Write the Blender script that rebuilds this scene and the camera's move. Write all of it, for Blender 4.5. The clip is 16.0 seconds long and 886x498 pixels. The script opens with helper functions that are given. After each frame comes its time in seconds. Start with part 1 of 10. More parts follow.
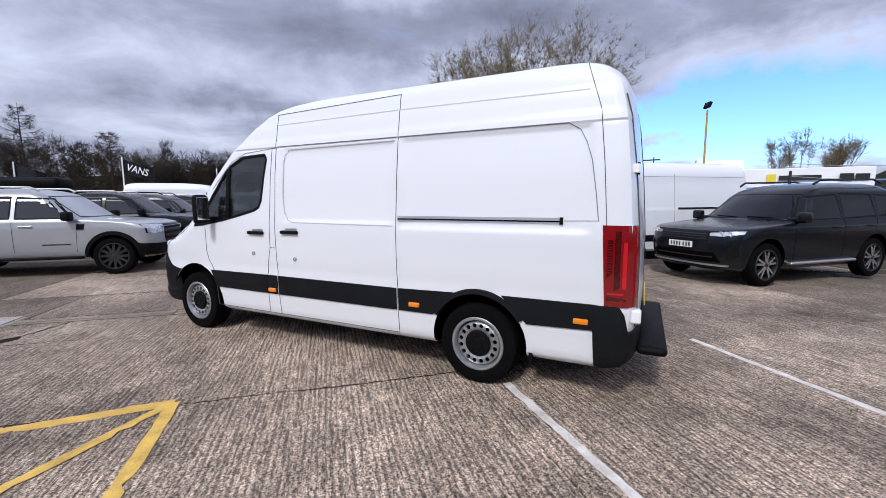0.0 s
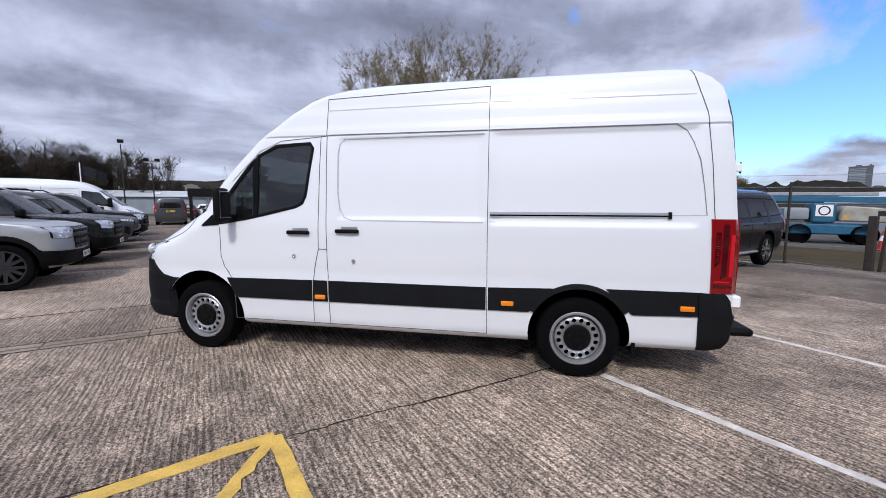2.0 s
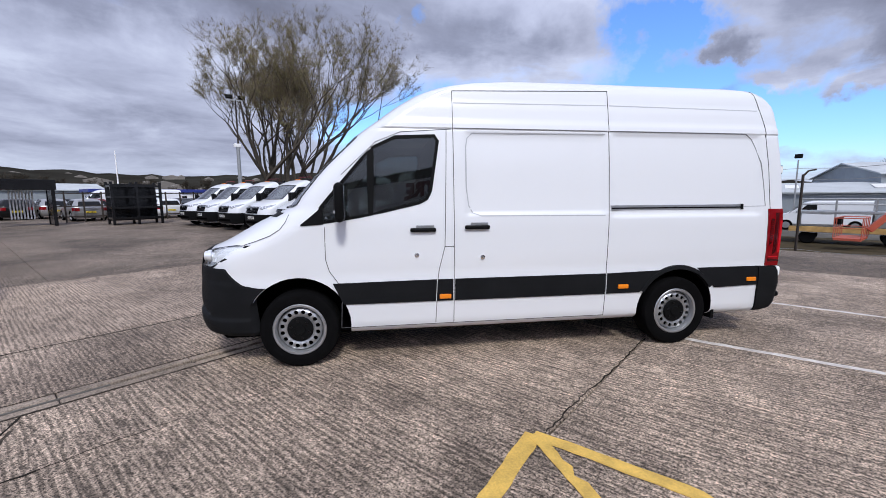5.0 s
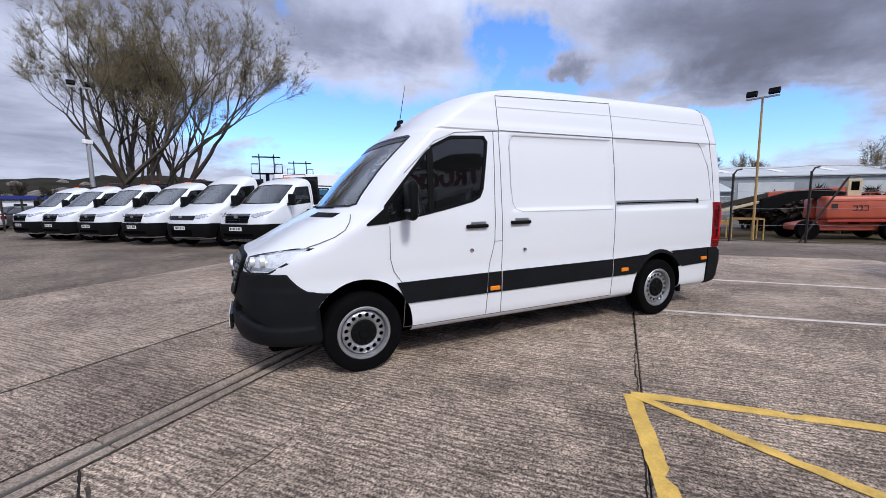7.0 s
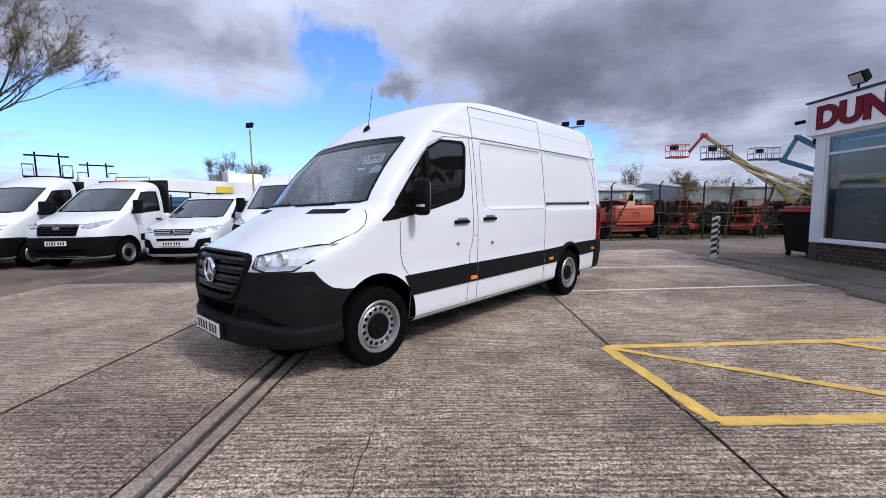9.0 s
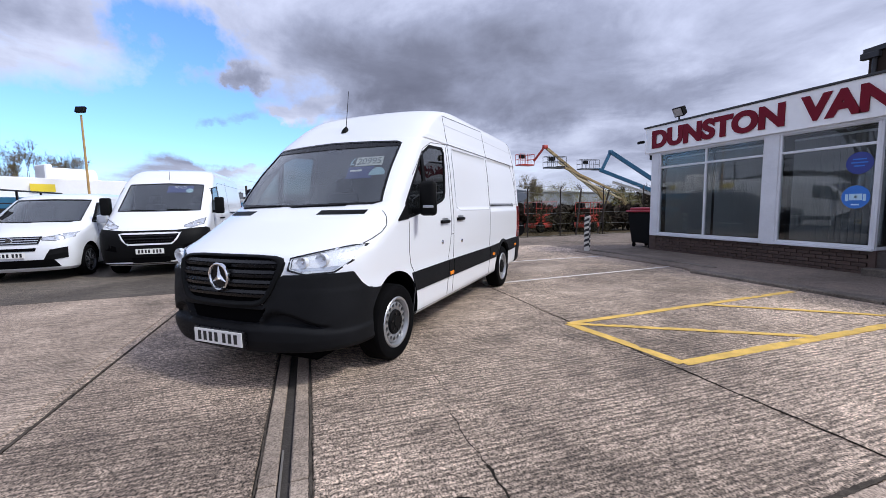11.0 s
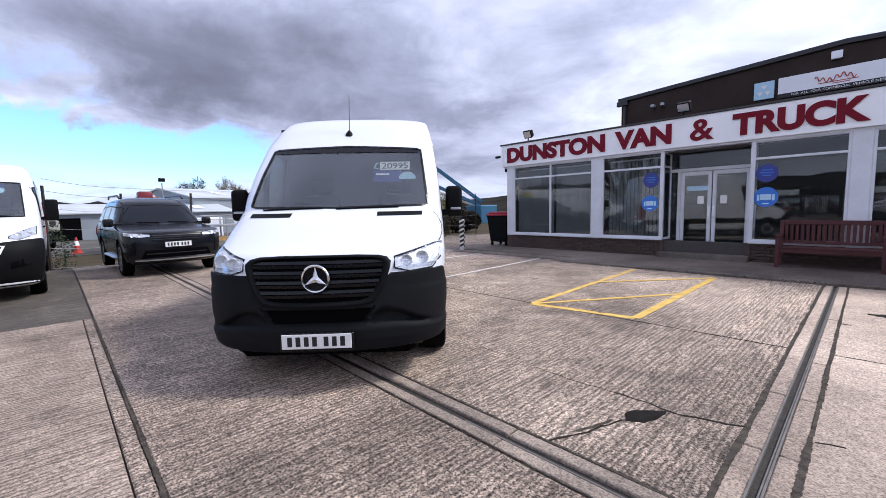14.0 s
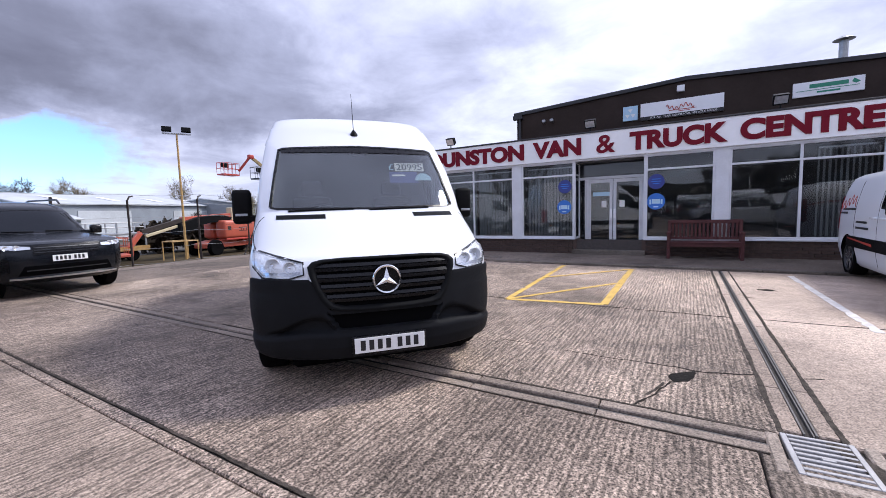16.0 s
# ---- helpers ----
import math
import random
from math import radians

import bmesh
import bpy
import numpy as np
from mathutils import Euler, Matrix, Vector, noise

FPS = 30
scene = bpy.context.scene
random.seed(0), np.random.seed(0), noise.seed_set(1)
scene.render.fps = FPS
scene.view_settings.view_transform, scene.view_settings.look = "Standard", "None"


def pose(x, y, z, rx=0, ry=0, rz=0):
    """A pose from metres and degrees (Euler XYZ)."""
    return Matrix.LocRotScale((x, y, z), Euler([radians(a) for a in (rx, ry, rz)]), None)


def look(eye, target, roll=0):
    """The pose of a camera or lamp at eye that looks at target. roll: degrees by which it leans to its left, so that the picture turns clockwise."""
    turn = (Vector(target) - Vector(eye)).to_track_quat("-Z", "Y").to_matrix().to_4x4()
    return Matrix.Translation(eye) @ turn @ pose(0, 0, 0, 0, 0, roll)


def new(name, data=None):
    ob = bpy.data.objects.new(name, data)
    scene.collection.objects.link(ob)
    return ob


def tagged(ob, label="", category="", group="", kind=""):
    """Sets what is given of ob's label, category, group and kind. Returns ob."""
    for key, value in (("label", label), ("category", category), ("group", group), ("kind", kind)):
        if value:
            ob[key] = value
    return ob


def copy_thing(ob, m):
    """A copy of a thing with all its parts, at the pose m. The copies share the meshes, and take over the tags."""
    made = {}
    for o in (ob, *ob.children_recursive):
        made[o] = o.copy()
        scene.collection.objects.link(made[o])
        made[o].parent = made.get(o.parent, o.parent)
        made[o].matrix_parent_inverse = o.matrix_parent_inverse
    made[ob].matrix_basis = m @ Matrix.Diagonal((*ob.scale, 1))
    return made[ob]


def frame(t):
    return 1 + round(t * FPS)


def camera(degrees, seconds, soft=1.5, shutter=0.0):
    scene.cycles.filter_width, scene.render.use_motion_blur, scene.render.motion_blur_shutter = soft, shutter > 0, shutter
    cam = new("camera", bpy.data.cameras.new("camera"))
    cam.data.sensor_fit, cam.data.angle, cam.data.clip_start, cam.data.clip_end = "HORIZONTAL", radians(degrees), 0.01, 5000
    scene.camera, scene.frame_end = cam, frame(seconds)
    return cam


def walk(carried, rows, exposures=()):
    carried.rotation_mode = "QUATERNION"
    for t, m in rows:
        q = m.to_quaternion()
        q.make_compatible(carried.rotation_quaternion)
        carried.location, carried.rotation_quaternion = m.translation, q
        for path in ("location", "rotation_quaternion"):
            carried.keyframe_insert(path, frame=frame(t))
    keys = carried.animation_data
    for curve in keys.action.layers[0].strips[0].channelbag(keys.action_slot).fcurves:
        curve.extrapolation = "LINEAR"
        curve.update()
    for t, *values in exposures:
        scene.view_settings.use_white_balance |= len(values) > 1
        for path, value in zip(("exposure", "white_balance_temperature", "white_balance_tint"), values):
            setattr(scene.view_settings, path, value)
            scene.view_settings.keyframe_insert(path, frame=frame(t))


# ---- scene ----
cam = camera(94.3, 16.0, soft=0.5)
PATH = [
    (0, (-0.052, 0.064, 1.551), (0.479, 1.977, 1.317), -0.3),
    (0.5, (-0.465, 0.301, 1.528), (0.208, 2.17, 1.3), 0.1),
    (1, (-0.858, 0.435, 1.497), (-0.072, 2.261, 1.28), 0.2),
    (1.5, (-1.22, 0.633, 1.483), (-0.326, 2.409, 1.264), 0.2),
    (2, (-1.576, 0.854, 1.483), (-0.581, 2.575, 1.266), 0.1),
    (2.5, (-1.913, 1.032, 1.512), (-0.83, 2.697, 1.279), -0.0),
    (3, (-2.226, 1.318, 1.499), (-1.049, 2.918, 1.264), -0.1),
    (3.5, (-2.568, 1.589, 1.494), (-1.294, 3.112, 1.257), -0.0),
    (4, (-2.891, 1.867, 1.513), (-1.528, 3.31, 1.271), 0.1),
    (6.5, (-4.284, 3.317, 1.509), (-2.539, 4.26, 1.252), -1.0),
    (7, (-4.485, 3.664, 1.48), (-2.665, 4.454, 1.235), -1.0),
    (7.5, (-4.698, 3.971, 1.457), (-2.812, 4.595, 1.226), -1.1),
    (8, (-4.896, 4.291, 1.435), (-2.957, 4.732, 1.216), -1.2),
    (8.5, (-4.988, 4.687, 1.409), (-3.013, 4.921, 1.197), -1.0),
    (9, (-5.12, 5.024, 1.373), (-3.13, 5.06, 1.169), -1.0),
    (11.5, (-5.256, 6.744, 1.391), (-3.416, 5.99, 1.182), -1.1),
    (12, (-5.204, 7.126, 1.395), (-3.426, 6.235, 1.183), -1.2),
    (12.5, (-5.068, 7.47, 1.382), (-3.364, 6.445, 1.168), -1.3),
    (13, (-4.939, 7.793, 1.379), (-3.312, 6.648, 1.173), -1.3),
    (13.5, (-4.812, 8.147, 1.396), (-3.274, 6.884, 1.196), -1.2),
    (14, (-4.611, 8.446, 1.381), (-3.163, 7.079, 1.188), -1.2),
    (14.5, (-4.408, 8.732, 1.368), (-3.056, 7.27, 1.178), -1.2),
    (15, (-4.195, 9.001, 1.369), (-2.949, 7.449, 1.176), -1.2),
    (15.5, (-3.9, 9.194, 1.369), (-2.764, 7.559, 1.181), -1.4),
    (16, (-3.642, 9.417, 1.356), (-2.617, 7.709, 1.18), -1.6),
]
walk(cam, [(t, look(eye, target, roll)) for t, eye, target, roll in PATH], exposures=[(0, 0.32, 6250, 8), (3.5, 0.25, 6250, 8), (9, 0.29, 6250, 8), (12, 0.58, 6250, 8), (16, 0.72, 6250, 12)])

# ---- sky and sun ----
SUN_EL, SUN_DIR = radians(47), Vector((-0.62, -0.78, 0)).normalized()
world = bpy.data.worlds.new("sky")
scene.world = world
world.use_nodes = True
wn, wl = world.node_tree.nodes, world.node_tree.links
wn.clear()


def wnode(kind, **sets):
    n = wn.new(kind)
    for k, v in sets.items():
        n.inputs[k.replace("_", " ")].default_value = v
    return n


def wramp(src, stops):
    r = wn.new("ShaderNodeValToRGB")
    while len(r.color_ramp.elements) < len(stops):
        r.color_ramp.elements.new(0.5)
    for e, (p, c) in zip(r.color_ramp.elements, stops):
        e.position, e.color = p, (*c, 1)
    wl.new(src, r.inputs[0])
    return r.outputs[0]


def wmix(a, b, fac, blend="MIX"):
    m = wn.new("ShaderNodeMix")
    m.data_type, m.blend_type = "RGBA", blend
    for sock, val in ((0, fac), (6, a), (7, b)):
        if isinstance(val, (int, float)):
            m.inputs[sock].default_value = val
        elif isinstance(val, tuple):
            m.inputs[sock].default_value = (*val, 1)
        else:
            wl.new(val, m.inputs[sock])
    return m.outputs[2]


def wmath(op, a, b=0.0):
    m = wn.new("ShaderNodeMath")
    m.operation = op
    for i, v in enumerate((a, b)):
        if isinstance(v, (int, float)):
            m.inputs[i].default_value = v
        else:
            wl.new(v, m.inputs[i])
    return m.outputs[0]


air = wn.new("ShaderNodeTexSky")
air.sky_type, air.sun_disc = "NISHITA", False
air.sun_elevation, air.sun_rotation = SUN_EL, math.atan2(SUN_DIR.x, SUN_DIR.y)
air.air_density, air.dust_density, air.ozone_density = 1.0, 0.6, 2.5
tc = wn.new("ShaderNodeTexCoord")
sep = wn.new("ShaderNodeSeparateXYZ")
wl.new(tc.outputs["Generated"], sep.inputs[0])
up = wmath("MAXIMUM", sep.outputs[2], 0.0)
flat = wmath("ADD", up, 0.16)
comb = wn.new("ShaderNodeCombineXYZ")
wl.new(wmath("DIVIDE", sep.outputs[0], flat), comb.inputs[0])
wl.new(wmath("DIVIDE", sep.outputs[1], flat), comb.inputs[1])
comb.inputs[2].default_value = 3.7
big = wnode("ShaderNodeTexNoise", Scale=0.62, Detail=7.0, Roughness=0.52, Distortion=0.25)
fine = wnode("ShaderNodeTexNoise", Scale=1.7, Detail=9.0, Roughness=0.58, Distortion=0.35)
warp = wnode("ShaderNodeTexNoise", Scale=5.5, Detail=6.0, Roughness=0.6)
wl.new(comb.outputs[0], big.inputs["Vector"])
wl.new(comb.outputs[0], fine.inputs["Vector"])
wl.new(tc.outputs["Generated"], warp.inputs["Vector"])
wsep = wn.new("ShaderNodeSeparateColor")
wl.new(warp.outputs["Color"], wsep.inputs[0])


def wsum(a, k, b):
    """a * k + b"""
    n = wmath("MULTIPLY_ADD", a, k)
    if isinstance(b, (int, float)):
        wn[-1].inputs[2].default_value = b
    else:
        wl.new(b, wn[-1].inputs[2])
    return n


# bearing and height over the horizon in degrees, ruffled so that cloud edges are ragged
bearing = wsum(wsep.outputs[0], 26.0, wsum(wmath("ARCTAN2", sep.outputs[1], sep.outputs[0]), math.degrees(1), -13.0))
rise = wsum(wsep.outputs[1], 9.0, wsum(wmath("ARCSINE", sep.outputs[2]), math.degrees(1), -4.5))


def bank(spots, start):
    """Soft-edged masses, each with bearing, height, half length, half depth and weight."""
    total = start
    for az, el, wide, deep, k in spots:
        u, v = wsum(bearing, 1 / wide, -az / wide), wsum(rise, 1 / deep, -el / deep)
        q = wmath("ADD", wmath("MULTIPLY", u, u), wmath("MULTIPLY", v, v))
        total = wsum(wmath("POWER", math.exp(-1), q), k, total)
    return total


# a grey ceiling of cloud, open in a blue band low in the east, with thick banks over it
OPEN = ((43, 9.0, 10, 4.6, -0.52), (24, 8.0, 12, 4.6, -0.50), (4, 8.5, 12, 5.0, -0.52), (14, 19.5, 5, 3.6, -0.42), (-11, 6.5, 9, 3.4, -0.46), (11, 13.5, 6, 3.0, -0.16), (44, 22, 3, 1.2, -0.25), (2, 12.4, 7, 0.9, 0.34), (-8, 10.6, 6, 0.8, 0.24), (47, 6.8, 4, 1.0, 0.30), (5, 4.6, 9, 1.0, 0.26), (9, 15.0, 3.2, 1.2, 0.46), (9, 11.0, 3.4, 0.8, 0.26))
BANKS = ((84, 21.5, 17, 4.6, 0.40), (62, 22.5, 14, 3.4, 0.38), (41, 19.5, 10, 2.4, 0.22), (99, 11.5, 10, 2.0, 0.30), (78, 9.0, 8, 1.6, 0.18), (28, 19, 8, 2.6, 0.22), (-8, 18.5, 13, 4.0, 0.36), (-27, 20, 13, 5.5, 0.36), (-29, 12.5, 11, 3.0, 0.36), (-16, 14, 7, 3.0, 0.34), (-43, 13, 8, 4.0, 0.22), (9, 15, 3.4, 1.4, 0.40), (9, 11, 3.6, 0.9, 0.36), (-70, 22, 12, 3.5, 0.12), (108, 20, 8, 4, 0.16))
ragged = wsum(fine.outputs[0], 0.5, wmath("MULTIPLY", big.outputs[0], 0.5))
cover = bank(OPEN, wsum(ragged, 0.85, 0.20))
amount = wramp(cover, [(0.34, (0, 0, 0)), (0.54, (1, 1, 1))])
# the ceiling overhead is thick and dull
over = wmath("MAXIMUM", wsum(up, 1.3, -0.78), 0.0)
shade = wmath("ADD", bank(BANKS, wsum(ragged, 1.6, -0.465)), wmath("MINIMUM", over, 0.32))
cloud = wramp(shade, [(0.16, (0.56, 0.59, 0.725)), (0.36, (0.385, 0.405, 0.53)), (0.56, (0.235, 0.25, 0.342)), (0.80, (0.142, 0.15, 0.207)), (1.0, (0.105, 0.11, 0.155))])
blue = wmix(air.outputs[0], (0.0, 0.0, 0.0), 0.0)
bluelit = wmix(blue, (0.102, 0.132, 0.188), 1.0, "MULTIPLY")
haze = wramp(up, [(0.0, (0.85, 0.85, 0.85)), (0.10, (0.0, 0.0, 0.0))])
# thin cloud glows round the hidden sun
toward = wn.new("ShaderNodeVectorMath")
toward.operation = "DOT_PRODUCT"
toward.inputs[1].default_value = (SUN_DIR.x * math.cos(SUN_EL), SUN_DIR.y * math.cos(SUN_EL), math.sin(SUN_EL))
wl.new(tc.outputs["Generated"], toward.inputs[0])
near = wmath("POWER", wmath("MAXIMUM", toward.outputs["Value"], 0.0), 5.0)
gain = wmath("ADD", wmath("ADD", wmath("MULTIPLY", near, 1.3), 0.80), wmath("MULTIPLY", up, 0.9))
glowing = wn.new("ShaderNodeVectorMath")
glowing.operation = "SCALE"
wl.new(cloud, glowing.inputs[0])
wl.new(gain, glowing.inputs["Scale"])
skycol = wmix(bluelit, glowing.outputs[0], amount)
skycol = wmix(skycol, (0.64, 0.69, 0.82), wmath("MULTIPLY", haze, 0.5))
bg = wnode("ShaderNodeBackground", Strength=1.1)
wl.new(skycol, bg.inputs[0])
wout = wn.new("ShaderNodeOutputWorld")
wl.new(bg.outputs[0], wout.inputs[0])
sun = new("sun", bpy.data.lights.new("sun", "SUN"))
sun.data.energy, sun.data.angle, sun.data.color = 2.1, radians(10.0), (1.0, 0.95, 0.88)
sun.matrix_world = look(SUN_DIR * math.cos(SUN_EL) * 50 + Vector((0, 0, math.sin(SUN_EL) * 50)), (0, 0, 0))

# ---- materials ----
def mat(name, color, rough=0.5, metal=0.0, vary=0.0, scale=3.0, bump=0.0, bscale=60.0, spec=0.5, coat=0.0, color2=None, glow=0.0, alpha=1.0, trans=0.0, piece=0.0):
    m = bpy.data.materials.new(name)
    m.use_nodes = True
    nt = m.node_tree
    p = nt.nodes["Principled BSDF"]
    p.inputs["Base Color"].default_value = (*color, 1)
    p.inputs["Roughness"].default_value, p.inputs["Metallic"].default_value = rough, metal
    p.inputs["Specular IOR Level"].default_value = spec
    p.inputs["Coat Weight"].default_value, p.inputs["Coat Roughness"].default_value = coat, 0.06
    p.inputs["Transmission Weight"].default_value, p.inputs["Alpha"].default_value = trans, alpha
    if glow:
        p.inputs["Emission Color"].default_value, p.inputs["Emission Strength"].default_value = (*color, 1), glow
    co = nt.nodes.new("ShaderNodeTexCoord")
    if vary:
        a, b = nt.nodes.new("ShaderNodeTexNoise"), nt.nodes.new("ShaderNodeTexNoise")
        a.inputs["Scale"].default_value, a.inputs["Detail"].default_value = scale, 6
        b.inputs["Scale"].default_value, b.inputs["Detail"].default_value = scale * 11, 4
        add = nt.nodes.new("ShaderNodeMath")
        add.operation = "MULTIPLY_ADD"
        nt.links.new(co.outputs["Object"], a.inputs["Vector"])
        nt.links.new(co.outputs["Object"], b.inputs["Vector"])
        nt.links.new(b.outputs[0], add.inputs[0])
        add.inputs[1].default_value = 0.5
        nt.links.new(a.outputs[0], add.inputs[2])
        src = add.outputs[0]
        if piece:
            info, more = nt.nodes.new("ShaderNodeObjectInfo"), nt.nodes.new("ShaderNodeMath")
            more.operation = "MULTIPLY_ADD"
            nt.links.new(info.outputs["Random"], more.inputs[0])
            more.inputs[1].default_value = piece
            nt.links.new(src, more.inputs[2])
            src = more.outputs[0]
        ramp = nt.nodes.new("ShaderNodeValToRGB")
        c2 = color2 or tuple(c * (1 - vary) for c in color)
        lift = tuple(min(1, c * (1 + vary * 0.5)) for c in color)
        ramp.color_ramp.elements[0].position, ramp.color_ramp.elements[0].color = 0.45, (*c2, 1)
        ramp.color_ramp.elements[1].position, ramp.color_ramp.elements[1].color = 1.0 + piece * 0.5, (*lift, 1)
        nt.links.new(src, ramp.inputs[0])
        nt.links.new(ramp.outputs[0], p.inputs["Base Color"])
        rr = nt.nodes.new("ShaderNodeMath")
        rr.operation = "MULTIPLY_ADD"
        nt.links.new(b.outputs[0], rr.inputs[0])
        rr.inputs[1].default_value, rr.inputs[2].default_value = 0.16, rough - 0.08
        nt.links.new(rr.outputs[0], p.inputs["Roughness"])
    if bump:
        n, bm_ = nt.nodes.new("ShaderNodeTexNoise"), nt.nodes.new("ShaderNodeBump")
        n.inputs["Scale"].default_value, n.inputs["Detail"].default_value = bscale, 5
        bm_.inputs["Strength"].default_value, bm_.inputs["Distance"].default_value = bump, 0.01
        nt.links.new(co.outputs["Object"], n.inputs["Vector"])
        nt.links.new(n.outputs[0], bm_.inputs["Height"])
        nt.links.new(bm_.outputs[0], p.inputs["Normal"])
    return m


def glass_mat(name, tint, rough=0.0, clear=0.6, base=0.075, edge=0.9):
    """Thin glazing: a tinted see-through sheet under a mirror gloss that grows towards grazing view."""
    m = bpy.data.materials.new(name)
    m.use_nodes = True
    nt = m.node_tree
    nt.nodes.clear()
    out = nt.nodes.new("ShaderNodeOutputMaterial")
    t, g, d = nt.nodes.new("ShaderNodeBsdfTransparent"), nt.nodes.new("ShaderNodeBsdfGlossy"), nt.nodes.new("ShaderNodeBsdfDiffuse")
    lw, mx, mb = nt.nodes.new("ShaderNodeLayerWeight"), nt.nodes.new("ShaderNodeMixShader"), nt.nodes.new("ShaderNodeMixShader")
    pw, ad = nt.nodes.new("ShaderNodeMath"), nt.nodes.new("ShaderNodeMath")
    pw.operation, ad.operation = "POWER", "MULTIPLY_ADD"
    lw.inputs["Blend"].default_value = 0.5
    pw.inputs[1].default_value = 4.0
    ad.inputs[1].default_value, ad.inputs[2].default_value = edge, base
    t.inputs[0].default_value = (*tint, 1)
    d.inputs[0].default_value = (0.10, 0.105, 0.11, 1)
    g.inputs["Roughness"].default_value = rough
    mb.inputs[0].default_value = 1 - clear
    nt.links.new(lw.outputs["Facing"], pw.inputs[0])
    nt.links.new(pw.outputs[0], ad.inputs[0])
    nt.links.new(t.outputs[0], mb.inputs[1])
    nt.links.new(d.outputs[0], mb.inputs[2])
    nt.links.new(ad.outputs[0], mx.inputs[0])
    nt.links.new(mb.outputs[0], mx.inputs[1])
    nt.links.new(g.outputs[0], mx.inputs[2])
    nt.links.new(mx.outputs[0], out.inputs[0])
    return m


def concrete_mat(name, c_lo, c_hi, rib, speckle=0.5):
    """Weathered yard concrete: blotches, aggregate speckle, and tamped ribs of a hand's spacing where rib > 0."""
    m = bpy.data.materials.new(name)
    m.use_nodes = True
    nt = m.node_tree
    p = nt.nodes["Principled BSDF"]
    c_lo, c_hi = [(c[0] * 1.07, c[1], c[2] * 0.90) for c in (c_lo, c_hi)]
    p.inputs["Specular IOR Level"].default_value = 0.25
    geo = nt.nodes.new("ShaderNodeNewGeometry")

    def noise_of(s, det, dist=0.0, vec=None, rg=0.6):
        n = nt.nodes.new("ShaderNodeTexNoise")
        n.inputs["Scale"].default_value, n.inputs["Detail"].default_value = s, det
        n.inputs["Distortion"].default_value, n.inputs["Roughness"].default_value = dist, rg
        nt.links.new(vec or geo.outputs["Position"], n.inputs["Vector"])
        return n.outputs[0]

    def math_of(op, a, b, c=None):
        n = nt.nodes.new("ShaderNodeMath")
        n.operation = op
        for i, v in enumerate((a, b, c)):
            if v is None:
                continue
            if isinstance(v, (int, float)):
                n.inputs[i].default_value = v
            else:
                nt.links.new(v, n.inputs[i])
        return n.outputs[0]

    def ramp_of(src, *stops):
        r = nt.nodes.new("ShaderNodeValToRGB")
        while len(r.color_ramp.elements) < len(stops):
            r.color_ramp.elements.new(0.5)
        for e, (q, c) in zip(r.color_ramp.elements, stops):
            e.position, e.color = q, (*c, 1) if isinstance(c, tuple) else (c, c, c, 1)
        nt.links.new(src, r.inputs[0])
        return r.outputs[0]

    def mul(a, b, f=1.0):
        x = nt.nodes.new("ShaderNodeMix")
        x.data_type, x.blend_type = "RGBA", "MULTIPLY"
        x.inputs[0].default_value = f
        nt.links.new(a, x.inputs[6])
        nt.links.new(b, x.inputs[7])
        return x.outputs[2]

    blotch = noise_of(0.45, 6, 0.4)
    mid = noise_of(3.2, 5, 0.3)
    grain = noise_of(75, 3)
    info = nt.nodes.new("ShaderNodeObjectInfo")
    tone = math_of("ADD", math_of("MULTIPLY_ADD", mid, 0.45, math_of("MULTIPLY", blotch, 0.75)), math_of("MULTIPLY", info.outputs["Random"], 0.10))
    patch = ramp_of(noise_of(0.28, 4, 0.8), (0.36, 0.74), (0.58, 1.28))
    col = mul(ramp_of(tone, (0.44, c_lo), (0.80, c_hi)), patch)
    spk = ramp_of(grain, (0.38, 1 - speckle), (0.50, 1.0), (0.60, 1.0 + speckle * 0.55))
    col = mul(col, spk)
    fleck = noise_of(26, 3, 0.4)
    col = mul(col, ramp_of(fleck, (0.36, 1 - speckle * 0.6), (0.50, 1.0), (0.62, 1.0 + speckle * 0.35)))
    oil = ramp_of(noise_of(0.9, 4, 0.6), (0.27, 0.62), (0.38, 1.0))
    col = mul(col, oil)
    height = math_of("MULTIPLY_ADD", fleck, 0.4, math_of("MULTIPLY", grain, 0.4))
    if rib:
        mp = nt.nodes.new("ShaderNodeMapping")
        mp.inputs["Scale"].default_value = (40, 3.2, 1)
        nt.links.new(geo.outputs["Position"], mp.inputs["Vector"])
        wav = nt.nodes.new("ShaderNodeTexWave")
        wav.wave_type, wav.bands_direction, wav.wave_profile = "BANDS", "X", "SIN"
        wav.inputs["Scale"].default_value, wav.inputs["Distortion"].default_value = 7.6, 5.5
        wav.inputs["Detail"].default_value, wav.inputs["Detail Scale"].default_value = 3.0, 2.6
        wav.inputs["Detail Roughness"].default_value = 0.6
        nt.links.new(geo.outputs["Position"], wav.inputs["Vector"])
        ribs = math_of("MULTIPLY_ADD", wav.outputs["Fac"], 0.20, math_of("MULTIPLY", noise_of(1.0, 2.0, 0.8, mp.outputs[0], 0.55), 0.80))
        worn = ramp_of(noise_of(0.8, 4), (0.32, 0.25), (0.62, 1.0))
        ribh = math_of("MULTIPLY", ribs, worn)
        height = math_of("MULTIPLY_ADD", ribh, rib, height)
        # colour follows the rib height: grooves darkened, crests lightened
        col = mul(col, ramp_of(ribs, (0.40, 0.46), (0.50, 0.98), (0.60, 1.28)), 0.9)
    nt.links.new(col, p.inputs["Base Color"])
    b = nt.nodes.new("ShaderNodeBump")
